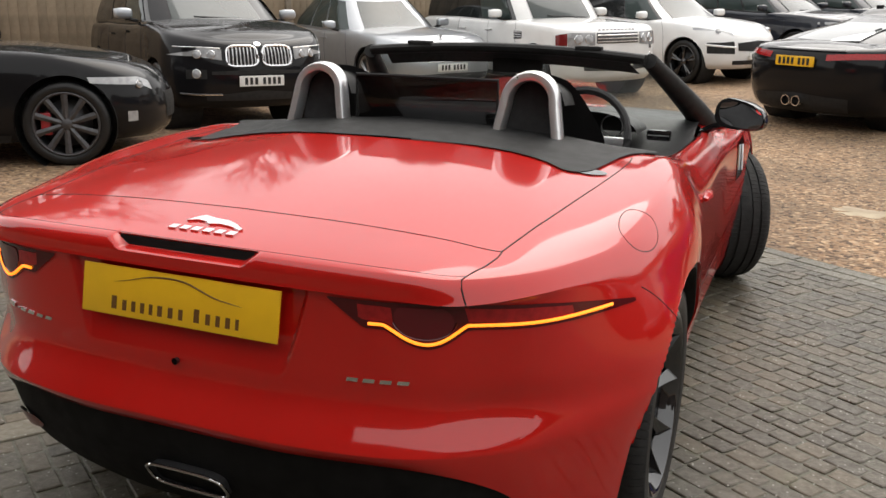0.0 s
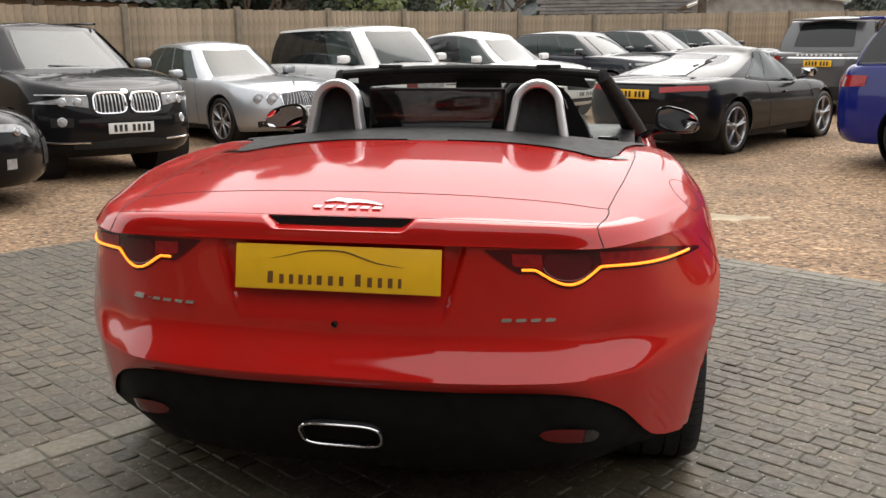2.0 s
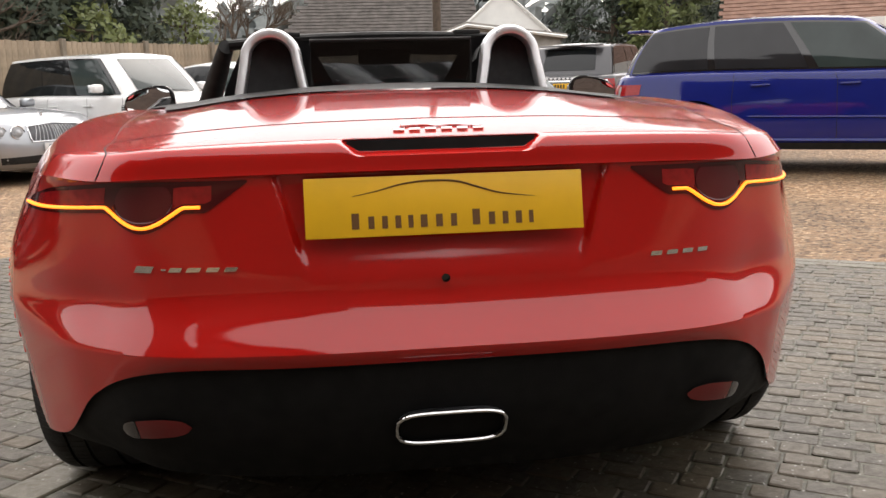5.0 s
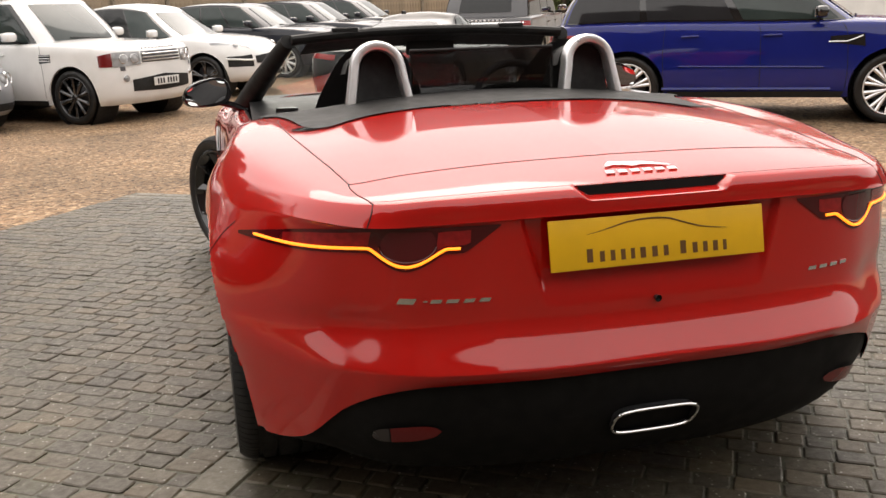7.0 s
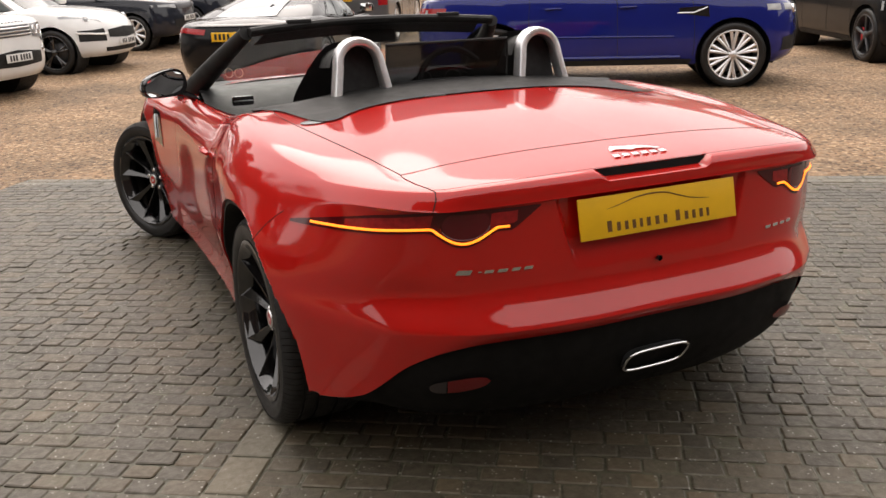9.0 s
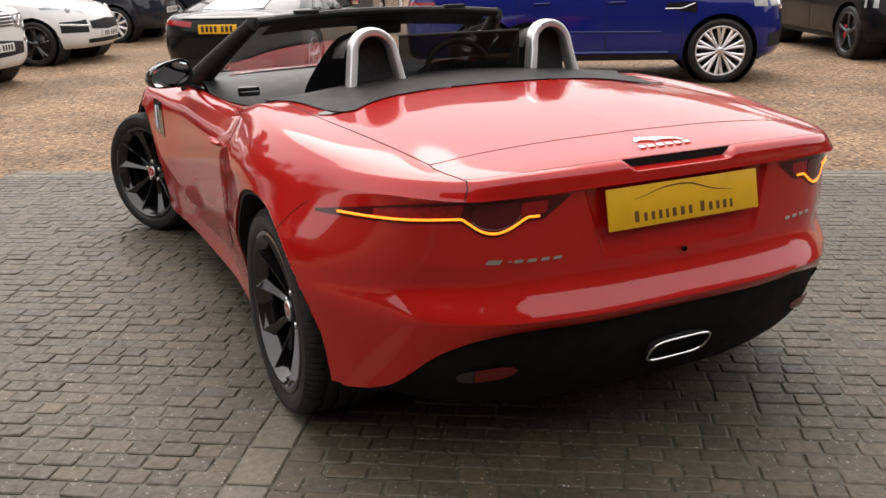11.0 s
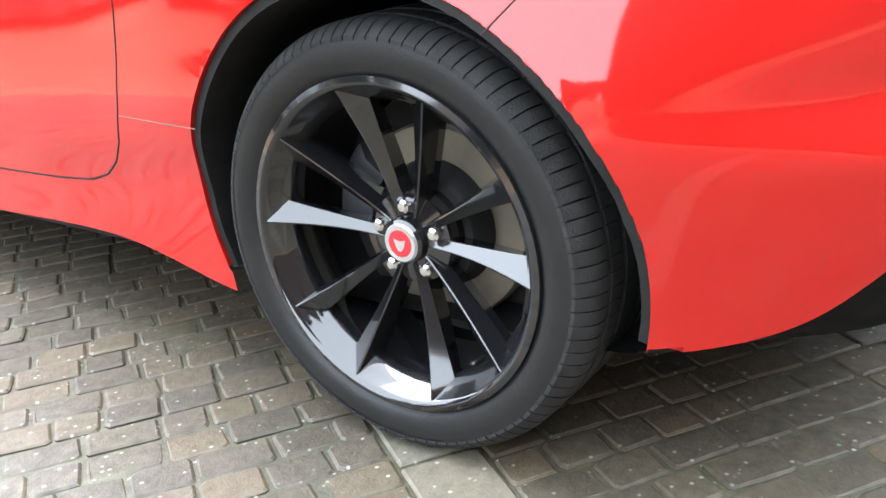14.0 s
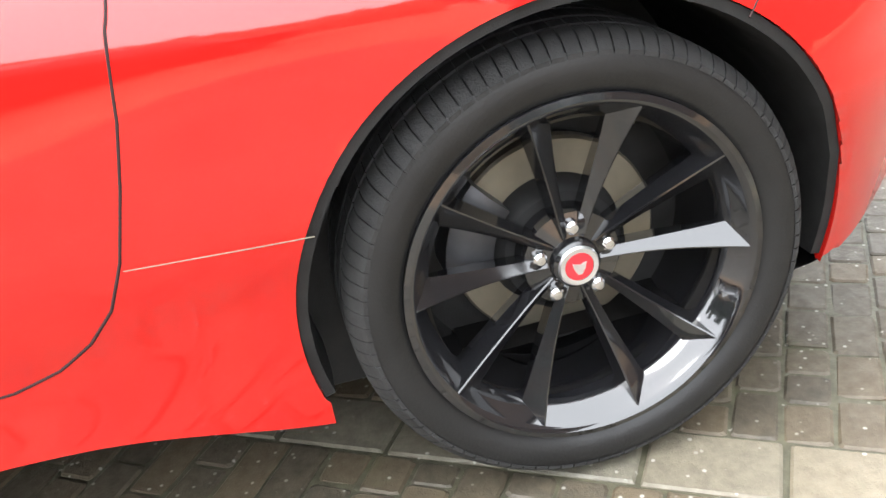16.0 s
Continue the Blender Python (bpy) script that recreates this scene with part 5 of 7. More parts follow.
    def pane(p0, p1, t0=0.10, t1=0.90, lift=0.011, n=12):
        def at(p, t):
            e = 0.02
            a, b = cab(min(p + e, 3), t), cab(max(p - e, 0), t)
            q, d = cab(p, t), (cab(p, t + e) - cab(p, t - e)).cross(a - b).normalized()
            d = -d if d.dot(Vector((q.x, q.y - (tip + head) / 2, 0.2))) < 0 else d
            return q + d * lift
        return grid(at, span(p0, p1, n), span(t0, t1, 8))
    def whole(p0, p1, **kw):
        bm = pane(p0, p1, **kw)
        return mirror_x(bm)
    ws = part("windscreen", whole(2.10, 3, t1=0.93), M_SCREEN, c, "wide curved windscreen")
    def screen_line(a):
        q = cab(3 - abs(a), 0.12 + 0.05 * a)
        return (math.copysign(q.x, a), q.y + 0.02, q.z + 0.02)
    part("wiper", tube([screen_line(a) for a in span(-0.7, 0.5, 8)], 0.009, 5), M_BLACKPLASTIC, ws)
    part("rear_window", whole(0, rear[0], t0=rear[1], t1=rear[2]), M_SKYPALEGLASS if H < 1.39 else M_GLASSDARK, c, "sloping rear window")
    for sgn in (1, -1):
        for k_, (p0, p1) in enumerate(panes):
            bm = pane(p0, p1, n=12)
            if sgn < 0:
                turned_over(bm)
            part("side_window", bm, (side_glass or (M_GLASSDARK,) * 3)[k_], c)
        bm = pane(panes[0][0] - 0.02, panes[-1][1] + 0.02, 0.07, 0.94, 0.006, 34)
        part("window_surround", bm if sgn > 0 else turned_over(bm), pillar_mat or M_BLACKGLOSS, c)
        q = cab(1.90, 0.10)
        dm = oval("door_mirror", c, (sgn * (W / 2 + 0.085), q.y - 0.02, q.z + 0.085), (0.108, 0.070, 0.066), mirror_mat or mat, "rounded door mirror", 0.62, sgn * 6)
        part("mirror_glass", box((0.17, 0.008, 0.11), (0, -0.074, 0), 0.003), M_MIRROR, dm)
        part("mirror_foot", tube([(-sgn * 0.17, 0.0, -0.09), (-sgn * 0.04, 0, -0.06)], 0.022, 6), M_BLACKPLASTIC, dm)
        for yy in doors:
            pts = [(sh.along(yy), z) for z in span(sill + 0.10, sh.height(yy) - 0.02, 7)]
            bm = sh.line(pts, 0.0035, 0.0)
            part("shut_line", bm if sgn > 0 else turned_over(bm), M_BLACKPLASTIC, c)
        for yy in doors[1:]:
            z = sh.height(yy) - 0.145
            bm = sh.line([(sh.along(yy - 0.90), z), (sh.along(yy - 0.70), z + 0.006)], 0.015, 0.016, 6)
            part("door_handle", bm if sgn > 0 else turned_over(bm), mat, c)
        bm = sh.patch(sh.along(yr + R + 0.02), sh.along(yf - R - 0.02), sill - 0.02, sill + 0.07, 0.010, 14, 3)
        part("sill_trim", bm if sgn > 0 else turned_over(bm), M_BLACKPLASTIC, c)
        if cladding:
            for hy in (yf, yr):
                bm = tube([sh.spot(sh.along(hy + (R + 0.02) * math.cos(t)), tyre + (R + 0.02) * math.sin(t), 0.004) for t in span(radians(2), radians(178), 22)], cladding, 6)
                part("arch_trim", bm if sgn > 0 else turned_over(bm), M_BLACKPLASTIC, c)
        for y in (yf, yr):
            o = plain_wheel(tyre, wheel[0], wheel[1], caliper, wheel[2])
            o.parent = c
            o.matrix_basis = pose(sgn * (W * 0.5 - 0.02), y, tyre, 0, 0, 0 if sgn > 0 else 180)
            bm = lathe([(R - 0.003, 0.0), (R - 0.003, -0.4), (0.0, -0.4)], 40)
            part("wheel_well", bm, M_BLACKPLASTIC, c, m=pose(sgn * W * 0.48, y, tyre, 0, 0, 0 if sgn > 0 else 180))
    part("underbody", box((W * 0.72, L * 0.86, 0.3), (0, 0, 0.42)), M_BLACKPLASTIC, c)
    return c, sh, cab


def pair(c, name, make, mat, label=""):
    return part(name, make(), mat, c, label), part(name, turned_over(make()), mat, c, label)


def middle(c, name, sh, half, lo, hi, mat, label="", end="nose", lift=0.008, n=10, m=6):
    """A panel across the middle of a nose or tail. lo and hi may vary with the way from the middle outwards."""
    p0, p1 = (3, sh.nose(half)) if end == "nose" else (0, sh.tail(half))
    return part(name, mirror_x(sh.patch(p0, p1, lo, hi, lift, n, m)), mat, c, label)


def plate(c, y, z, mat, marks=7, facing=1, lean=0):
    """A registration plate whose characters are plain bars."""
    o = part("number_plate", box((0.52, 0.012, 0.115), (0, 0, 0), 0.004), mat, c, "registration plate with dark marks", m=pose(0, y, z, lean))
    x = -0.20
    for k in range(marks):
        part("plate_mark", box((0.034, 0.003, 0.076), (x, facing * 0.0065, 0)), M_INK, o)
        x += 0.058 + (0.035 if k == 3 else 0)
    return o


def lens_in(sh, lamp, p, z, r, mat=None, lift=0.012, sgn=1):
    """A round lens with a bright ring, set in a lamp."""
    q, e = sh.spot(p, z, lift), sh.spot(p, z, lift + 0.05)
    d = (e - q).normalized()
    turn = d.to_track_quat("X", "Z").to_matrix().to_4x4()
    at = Matrix.Translation(q) @ turn
    if sgn < 0:
        at = Matrix.Diagonal((-1, 1, 1, 1)) @ at @ Matrix.Diagonal((1, -1, 1, 1))
    o = part("lamp_lens", lathe([(0, 0.012), (r * 0.55, 0.010), (r * 0.92, 0.0)], 20), mat or M_CLEARLAMP, lamp, m=at)
    part("lamp_ring", lathe([(r * 0.9, 0.0), (r * 0.97, 0.008), (r * 1.06, 0.004), (r * 1.1, -0.02)], 20), M_CHROME, lamp, m=at)
    return o


def nose_place(px, py, h, L):
    n = math.hypot(*h)
    return (px - h[0] / n * L / 2, py - h[1] / n * L / 2)


ROW = (0.82, -0.57)
MIXED = (M_GLASSDARK, M_GLASSDARK, M_SIDEGLASS)
CLEAR = (M_SIDEGLASS,) * 3

# black four-wheel drive with twin grilles
H1 = (0.80, -0.60)
c, sh, cab = parked("sport_utility_car", car_pose(nose_place(-4.4, 7.15, H1, 4.89), H1), "black four-wheel-drive car with twin chrome grilles and white plate", 4.89, 1.94, 1.80, 2.93, 0.87, M_PBLACK,
                    ((-2.44, -2.2, -1.2, 0.3, 1.15, 1.75, 2.15, 2.44), (1.04, 1.09, 1.13, 1.14, 1.19, 1.12, 1.04, 0.95)), (1.15, 0.25, -1.75, -2.28), corner=(0.62, 0.40), tyre=0.375, wheel=(5, M_DARKMETAL, True), mirror_mat=M_PSILVER, side_glass=MIXED)
for sgn in (1, -1):
    g = part("grille", sh.patch(sh.nose(0.025), sh.nose(0.40), 0.735, 0.945, 0.004), M_BLACKPLASTIC, c, "chrome-framed kidney grille")
    fr = part("grille_frame", sh.loop(sh.nose(0.21), 0.84, (sh.nose(0.21) - sh.nose(0.40)) * 0.95, 0.105, 0.013, 0.014, 0.5), M_CHROME, g)
    for x in span(0.06, 0.36, 8):
        part("grille_bar", sh.line([(sh.nose(x), 0.75), (sh.nose(x), 0.93)], 0.0075, 0.014), M_SATIN, g)
    if sgn < 0:
        for o in (g, *g.children):
            for v in o.data.vertices:
                v.co.x = -v.co.x
            o.data.flip_normals()
    bm = sh.patch(sh.nose(0.44), sh.along(2.02), lambda a: 0.80 + 0.05 * a, lambda a: 0.915 + 0.03 * a - 0.09 * max(0, a - 0.75) / 0.25, 0.006, 20, 6)
    h = part("headlamp", bm if sgn > 0 else turned_over(bm), M_HEAD, c, "swept grey headlamp with two round lenses")
    for x, r in ((0.55, 0.042), (0.69, 0.045)):
        lens_in(sh, h, sh.nose(x), 0.862, r, sgn=sgn)
    bm = sh.line([(sh.nose(0.45), 0.925), (sh.nose(0.75), 0.938), (sh.along(2.1), 0.94)], 0.006, 0.008)
    part("lamp_brow", bm if sgn > 0 else turned_over(bm), M_SATIN, h)
    o = part("fog_lamp_pod", turned_over(sh.patch(sh.nose(0.60), sh.nose(0.80), 0.60, 0.70, 0.003)) if sgn < 0 else sh.patch(sh.nose(0.60), sh.nose(0.80), 0.60, 0.70, 0.003), M_BLACKPLASTIC, c)
    lens_in(sh, o, sh.nose(0.70), 0.655, 0.048, sgn=sgn)
    bm = sh.line([(sh.nose(0.45), 0.43), (sh.nose(0.72), 0.43), (sh.along(2.16), 0.44)], 0.011, 0.008)
    part("bumper_trim", bm if sgn > 0 else turned_over(bm), M_CHROME, c, "bright bumper trim")
    part("roof_rail", tube([(sgn * 0.66, y, cab(1.5, 1.0).z + 0.020 + 0.02 * math.sin(math.pi * t)) for t, y in zip(span(0, 1, 12), span(-1.6, 0.15, 12))], 0.018, 6), M_BLACKGLOSS, c)
middle(c, "upper_intake", sh, 0.55, 0.645, lambda a: 0.70 - 0.02 * a, M_BLACKPLASTIC, "black centre intake", lift=0.004)
middle(c, "lower_intake", sh, 0.62, 0.36, lambda a: 0.47 - 0.05 * a, M_BLACKPLASTIC, "black lower intake", lift=0.004)
plate(c, sh.spot(3, 0.57, 0.02).y, 0.575, M_WHITEPLATE)
part("badge", lathe([(0, 0.004), (0.038, 0.002), (0.042, -0.01)], 20, "Z"), M_SATIN, c, "round bonnet badge", m=Matrix.Translation(sh.spot(3, 0.97, 0.004)) @ pose(0, 0, 0, -35))

# silver saloon
H2 = (0.80, -0.60)
c, sh, cab = parked("saloon_car", car_pose(nose_place(-3.65, 11.2, H2, 5.3), H2), "silver four-door saloon with mesh grille and round headlamps", 5.3, 1.98, 1.58, 3.06, 0.93, M_PSILVER,
                    ((-2.65, -2.3, -1.5, 0.2, 1.05, 1.6, 2.2, 2.65), (0.86, 0.96, 1.01, 0.96, 0.985, 0.965, 0.90, 0.82)), (1.10, 0.30, -1.05, -1.75), rows=LOW_ROWS, corner=(0.62, 0.55), bow=(0.55, 0.5), tyre=0.36, sill=0.22, roof_w=0.62, wheel=(7, M_ALLOY, True), side_glass=CLEAR, pillar_mat=M_PSILVER, roof_drop=0.16)
g = middle(c, "grille", sh, 0.42, 0.575, lambda a: 0.795 - 0.03 * a, M_DARKMETAL, "wide mesh grille in a bright frame", lift=0.004)
for sgn in (1, -1):
    for x in span(-0.36, 0.36, 13):
        bm = sh.line([(sh.nose(abs(x) if abs(x) > 0.02 else 0.02), 0.585), (sh.nose(max(0.02, abs(x) * 0.8)), 0.775)], 0.004, 0.008)
        part("grille_bar", bm if x * sgn > 0 else turned_over(bm), M_SATIN, g)
part("grille_frame", tube([sh.spot(sh.nose(0.42 * t), 0.80 - 0.03 * t, 0.01) for t in span(0, 1, 8)] + [sh.spot(sh.nose(0.42), z, 0.01) for z in span(0.76, 0.60, 6)] + [sh.spot(sh.nose(0.42 * t), 0.57, 0.01) for t in span(0.96, 0, 8)], 0.012, 6), M_CHROME, g)
part("grille_frame", turned_over(tube([sh.spot(sh.nose(0.42 * t), 0.80 - 0.03 * t, 0.01) for t in span(0, 1, 8)] + [sh.spot(sh.nose(0.42), z, 0.01) for z in span(0.76, 0.60, 6)] + [sh.spot(sh.nose(0.42 * t), 0.57, 0.01) for t in span(0.96, 0, 8)], 0.012, 6)), M_CHROME, g)
for x, r, z in ((0.56, 0.090, 0.70), (0.755, 0.078, 0.71)):
    for sgn in (1, -1):
        q, e = sh.spot(sh.nose(x), z, 0.0), sh.spot(sh.nose(x), z, 0.05)
        at = Matrix.Translation(q) @ (e - q).normalized().lerp(Vector((0, 1, 0)), 0.5).normalized().to_track_quat("X", "Z").to_matrix().to_4x4()
        if sgn < 0:
            at = Matrix.Diagonal((-1, 1, 1, 1)) @ at @ Matrix.Diagonal((1, -1, 1, 1))
        h = part("headlamp", lathe([(0, 0.022), (r * 0.5, 0.018), (r * 0.9, 0.006), (r, -0.03)], 28), M_HEAD, c, "round clear headlamp", m=at)
        part("lamp_lens", lathe([(0, 0.030), (r * 0.35, 0.026), (r * 0.52, 0.014)], 20), M_CLEARLAMP, h)
        part("lamp_ring", lathe([(r * 0.92, 0.008), (r * 1.0, 0.014), (r * 1.08, 0.004), (r * 1.1, -0.05)], 28), M_CHROME, h)
middle(c, "lower_intake", sh, 0.80, 0.29, lambda a: 0.40 - 0.02 * a, M_BLACKPLASTIC, "dark lower intake", lift=0.004)
plate(c, sh.spot(3, 0.48, 0.02).y, 0.485, M_WHITEPLATE)
part("bonnet_strip", tube([sh.at(3, v) + Vector((0, 0, 0.004)) for v in span(6.6, 8, 10)], 0.006, 5), M_CHROME, c)
part("mascot", tube([(0, sh.at(3, 7).y - 0.03, sh.at(3, 7).z), (0, sh.at(3, 7).y - 0.02, sh.at(3, 7).z + 0.06), (0, sh.at(3, 7).y - 0.07, sh.at(3, 7).z + 0.07)], [0.012, 0.01, 0.004], 6), M_CHROME, c)

# white boxy four-wheel drive
BOXY = [(0, .95, -.10, .06), (.10, .98, -.03, .02), (.28, 1.0, .0, .0), (.52, 1.0, .0, .0), (.74, .995, -.015, .0), (.89, .985, -.03, .02), (.965, .965, -.07, .04), (1, .93, -.13, .08)]
c, sh, cab = parked("sport_utility_car", car_pose(nose_place(-1.32, 12.05, (0.77, -0.64), 4.79), (0.77, -0.64)), "white boxy four-wheel-drive car with dark windows and grey grille", 4.79, 1.93, 1.80, 2.75, 0.84, M_PWHITE,
                    ((-2.39, -2.1, -1.0, 0.3, 1.0, 1.6, 2.1, 2.39), (1.08, 1.12, 1.14, 1.12, 1.125, 1.10, 1.07, 1.03)), (1.05, 0.42, -1.95, -2.25), rows=BOXY, corner=(0.42, 0.3), bow=(0.28, 0.2), tyre=0.385, roof_w=0.78, wheel=(10, M_BLACKGLOSS, False), panes=((1.05, 1.40), (1.405, 1.66), (1.67, 1.95)), side_glass=MIXED, roof_drop=0.06)
g = middle(c, "grille", sh, 0.40, 0.835, 0.985, M_DARKMETAL, "grey mesh grille in a white frame", lift=0.010)
for z in (0.86, 0.905, 0.95):
    part("grille_bar", tube([Vector((-q.x, q.y, q.z)) for q in [sh.spot(sh.nose(0.39 * t), z, 0.016) for t in span(1, 0.02, 8)]] + [sh.spot(sh.nose(0.39 * t), z, 0.016) for t in span(0.02, 1, 8)], 0.010, 5), M_SATIN, g)
for sgn in (1, -1):
    def own(bm):
        return bm if sgn > 0 else turned_over(bm)
    h = part("headlamp", own(sh.patch(sh.nose(0.43), sh.nose(0.83), lambda a: 0.815 - 0.02 * a, lambda a: 0.985 + 0.005 * a, 0.010)), M_HEAD, c, "grey rectangular headlamp")
    for x in (0.53, 0.69):
        lens_in(sh, h, sh.nose(x), 0.90, 0.062, sgn=sgn)
    part("side_repeater", own(sh.patch(sh.nose(0.835), sh.along(2.08), lambda a: 0.80, lambda a: 0.985 - 0.03 * a, 0.010)), M_REFLECT, h, "dark red side lamp")
    o = part("fog_lamp_pod", own(sh.patch(sh.nose(0.62), sh.nose(0.76), 0.59, 0.68, 0.003)), M_PWHITE, c)
    lens_in(sh, o, sh.nose(0.69), 0.635, 0.045, M_HEAD, sgn=sgn)
    v = part("side_vent", own(sh.patch(sh.along(1.02), sh.along(1.24), lambda a: 0.86 + 0.02 * a, 0.985, 0.006)), M_BLACKGLOSS, c, "black fender vent")
    for z in (0.90, 0.935, 0.97):
        part("vent_bar", own(sh.line([(sh.along(1.03), z), (sh.along(1.23), z)], 0.007, 0.010)), M_SATIN, v)
    part("tow_cover", own(sh.patch(sh.nose(0.68), sh.nose(0.75), 0.74, 0.80, 0.004)), M_DARKMETAL, c)
middle(c, "lower_intake", sh, 0.60, lambda a: 0.43 + 0.02 * a, lambda a: 0.66 - 0.05 * a, M_BLACKPLASTIC, "black lower intake", lift=0.006)
plate(c, sh.spot(3, 0.55, 0.03).y, 0.56, M_WHITEPLATE)
for k in range(10):
    x = -0.34 + 0.075 * k
    q = sh.spot(sh.nose(abs(x)), 1.025, 0.004)
    part("bonnet_letter_mark", box((0.042, 0.004, 0.026), (0, 0, 0), 0.002), M_DARKMETAL, c, m=pose(math.copysign(q.x, x), q.y, q.z, -20))

# white sporty four-wheel drive
SPORT = [(0, .93, -.12, .12), (.10, .97, -.03, .04), (.30, 1.0, .0, .0), (.52, 1.0, -.01, -.01), (.72, .988, -.05, .0), (.87, .962, -.13, .04), (.96, .925, -.23, .08), (1, .86, -.34, .14)]
c, sh, cab = parked("sport_utility_car", car_pose(nose_place(0.52, 15.1, ROW, 4.7), ROW), "white sporty four-wheel-drive car with black intakes", 4.7, 1.92, 1.68, 2.81, 0.86, M_PWHITE,
                    ((-2.35, -2.1, -1.0, 0.2, 1.0, 1.5, 2.0, 2.35), (1.0, 1.06, 1.09, 1.05, 1.06, 1.02, 0.94, 0.82)), (1.08, 0.20, -1.35, -2.12), rows=SPORT, corner=(0.80, 0.55), bow=(0.5, 0.5), tyre=0.375, roof_w=0.64, wheel=(5, M_BLACKGLOSS, True), side_glass=MIXED, roof_drop=0.20)
middle(c, "grille", sh, 0.46, lambda a: 0.555 + 0.03 * a, lambda a: 0.74 - 0.03 * a, M_BLACKPLASTIC, "black centre intake", lift=0.006)
middle(c, "lower_intake", sh, 0.55, 0.35, 0.42, M_BLACKPLASTIC, "black lower slot", lift=0.005)
for sgn in (1, -1):
    def own(bm):
        return bm if sgn > 0 else turned_over(bm)
    part("side_intake", own(sh.patch(sh.nose(0.52), sh.nose(0.87), lambda a: 0.53 + 0.01 * a, lambda a: 0.74 - 0.02 * a, 0.005)), M_BLACKPLASTIC, c, "black side intake")
    part("bumper_blade", own(sh.line([(sh.nose(0.50), 0.64), (sh.nose(0.70), 0.655), (sh.nose(0.88), 0.68)], 0.018, 0.012)), M_PWHITE, c, "white blade across the intake")
    h = part("headlamp", own(sh.patch(sh.nose(0.50), sh.along(1.76), lambda a: 0.83 + 0.09 * a + 0.02 * (1 - (2 * a - 1) ** 2) - 0.0, lambda a: 0.89 + 0.07 * a + 0.03 * math.sin(math.pi * a), 0.006, 16, 6)), M_CLEARLAMP, c, "clear teardrop headlamp")
    lens_in(sh, h, sh.nose(0.72), 0.895, 0.05, M_HEAD, sgn=sgn)
plate(c, sh.spot(3, 0.49, 0.02).y, 0.495, M_WHITEPLATE)

# dark navy row beyond
for px, py in ((2.3, 18.6), (4.0, 21.2), (5.7, 23.8)):
    c, sh, cab = parked("sport_utility_car", car_pose(nose_place(px, py, ROW, 4.37), ROW), "dark navy compact four-wheel-drive car with slim headlamps", 4.37, 1.9, 1.64, 2.66, 0.87, M_PNAVY,
                        ((-2.18, -1.9, -0.9, 0.2, 0.95, 1.5, 1.95, 2.18), (1.08, 1.11, 1.12, 1.08, 1.08, 1.05, 1.0, 0.93)), (1.0, 0.22, -1.6, -1.98), group="parked dark cars", roof_w=0.70, side_glass=CLEAR, roof_drop=0.10)
    middle(c, "grille", sh, 0.42, 0.83, 0.92, M_DARKMETAL, "grey mesh grille", lift=0.006)
    middle(c, "lower_intake", sh, 0.55, 0.45, 0.62, M_BLACKPLASTIC, "black lower intake", lift=0.005)
    pair(c, "headlamp", lambda: sh.patch(sh.nose(0.46), sh.along(1.80), lambda a: 0.84 + 0.05 * a, lambda a: 0.92 + 0.01 * a, 0.006), M_CLEARLAMP, "slim clear headlamp")
    plate(c, sh.spot(3, 0.62, 0.02).y, 0.63, M_WHITEPLATE)

# black coupe, seen from behind
hx, hy = 0.6, 0.8
COUPE = [(0, .92, -.10, .16), (.12, .965, -.02, .06), (.36, 1.0, .0, .0), (.58, 1.0, -.02, -.02), (.78, .985, -.08, -.02), (.91, .945, -.18, .01), (.975, .89, -.28, .05), (1, .80, -.36, .10)]
c, sh, cab = parked("coupe_car", car_pose((2.47 - 0.8 * 0.86 + hx * 1.21, 10.15 + 0.6 * 0.86 + hy * 1.21), (hx, hy)), "black two-door coupe with slim red tail lamps and yellow plate", 4.47, 1.92, 1.385, 2.62, 0.86, M_PBLACK,
                    ((-2.23, -1.9, -1.2, -0.5, 0.3, 0.9, 1.6, 2.23), (0.93, 0.965, 1.0, 0.94, 0.90, 0.89, 0.83, 0.67)), (1.05, 0.22, -0.40, -2.10), rows=COUPE, corner=(0.9, 0.6), bow=(0.60, 0.90), tyre=0.345, sill=0.20, roof_w=0.58, belt_w=0.90, wheel=(5, M_ALLOY, True), panes=((1.34, 1.50), (1.515, 1.93)), side_glass=CLEAR, doors=(-0.35, 0.95), roof_drop=0.20, rear=(0.70, 0.20, 0.74), arch=0.75)
pair(c, "tail_lamp", lambda: sh.patch(sh.tail(0.40), sh.along(-1.85), lambda a: 0.82 + 0.025 * a, lambda a: 0.885 + 0.02 * a, 0.006, 16), M_LAMPRED, "slim red tail lamp")
plate(c, sh.spot(0, 0.80, 0.02).y, 0.80, M_YELLOW, facing=-1)
middle(c, "rear_diffuser", sh, 0.66, 0.24, lambda a: 0.44 - 0.04 * a, M_BLACKPLASTIC, "black diffuser", "tail", 0.006)
middle(c, "spoiler_lip", sh, 0.62, 0.915, 0.937, M_BLACKGLOSS, "", "tail", 0.016)
for x in (-0.07, 0.07):
    part("tailpipe", lathe([(0.052, -0.06), (0.060, -0.06), (0.060, 0.1), (0.05, 0.1), (0.05, -0.05)], 24), M_CHROME, c, "round chrome tailpipe", m=pose(x, sh.spot(0, 0.34, 0.02).y, 0.345, 0, 0, 90))
part("roof_aerial", box((0.03, 0.12, 0.05), (0, -0.75, cab(0.02, 1.9).z + 0.01), 0.012), M_PBLACK, c)

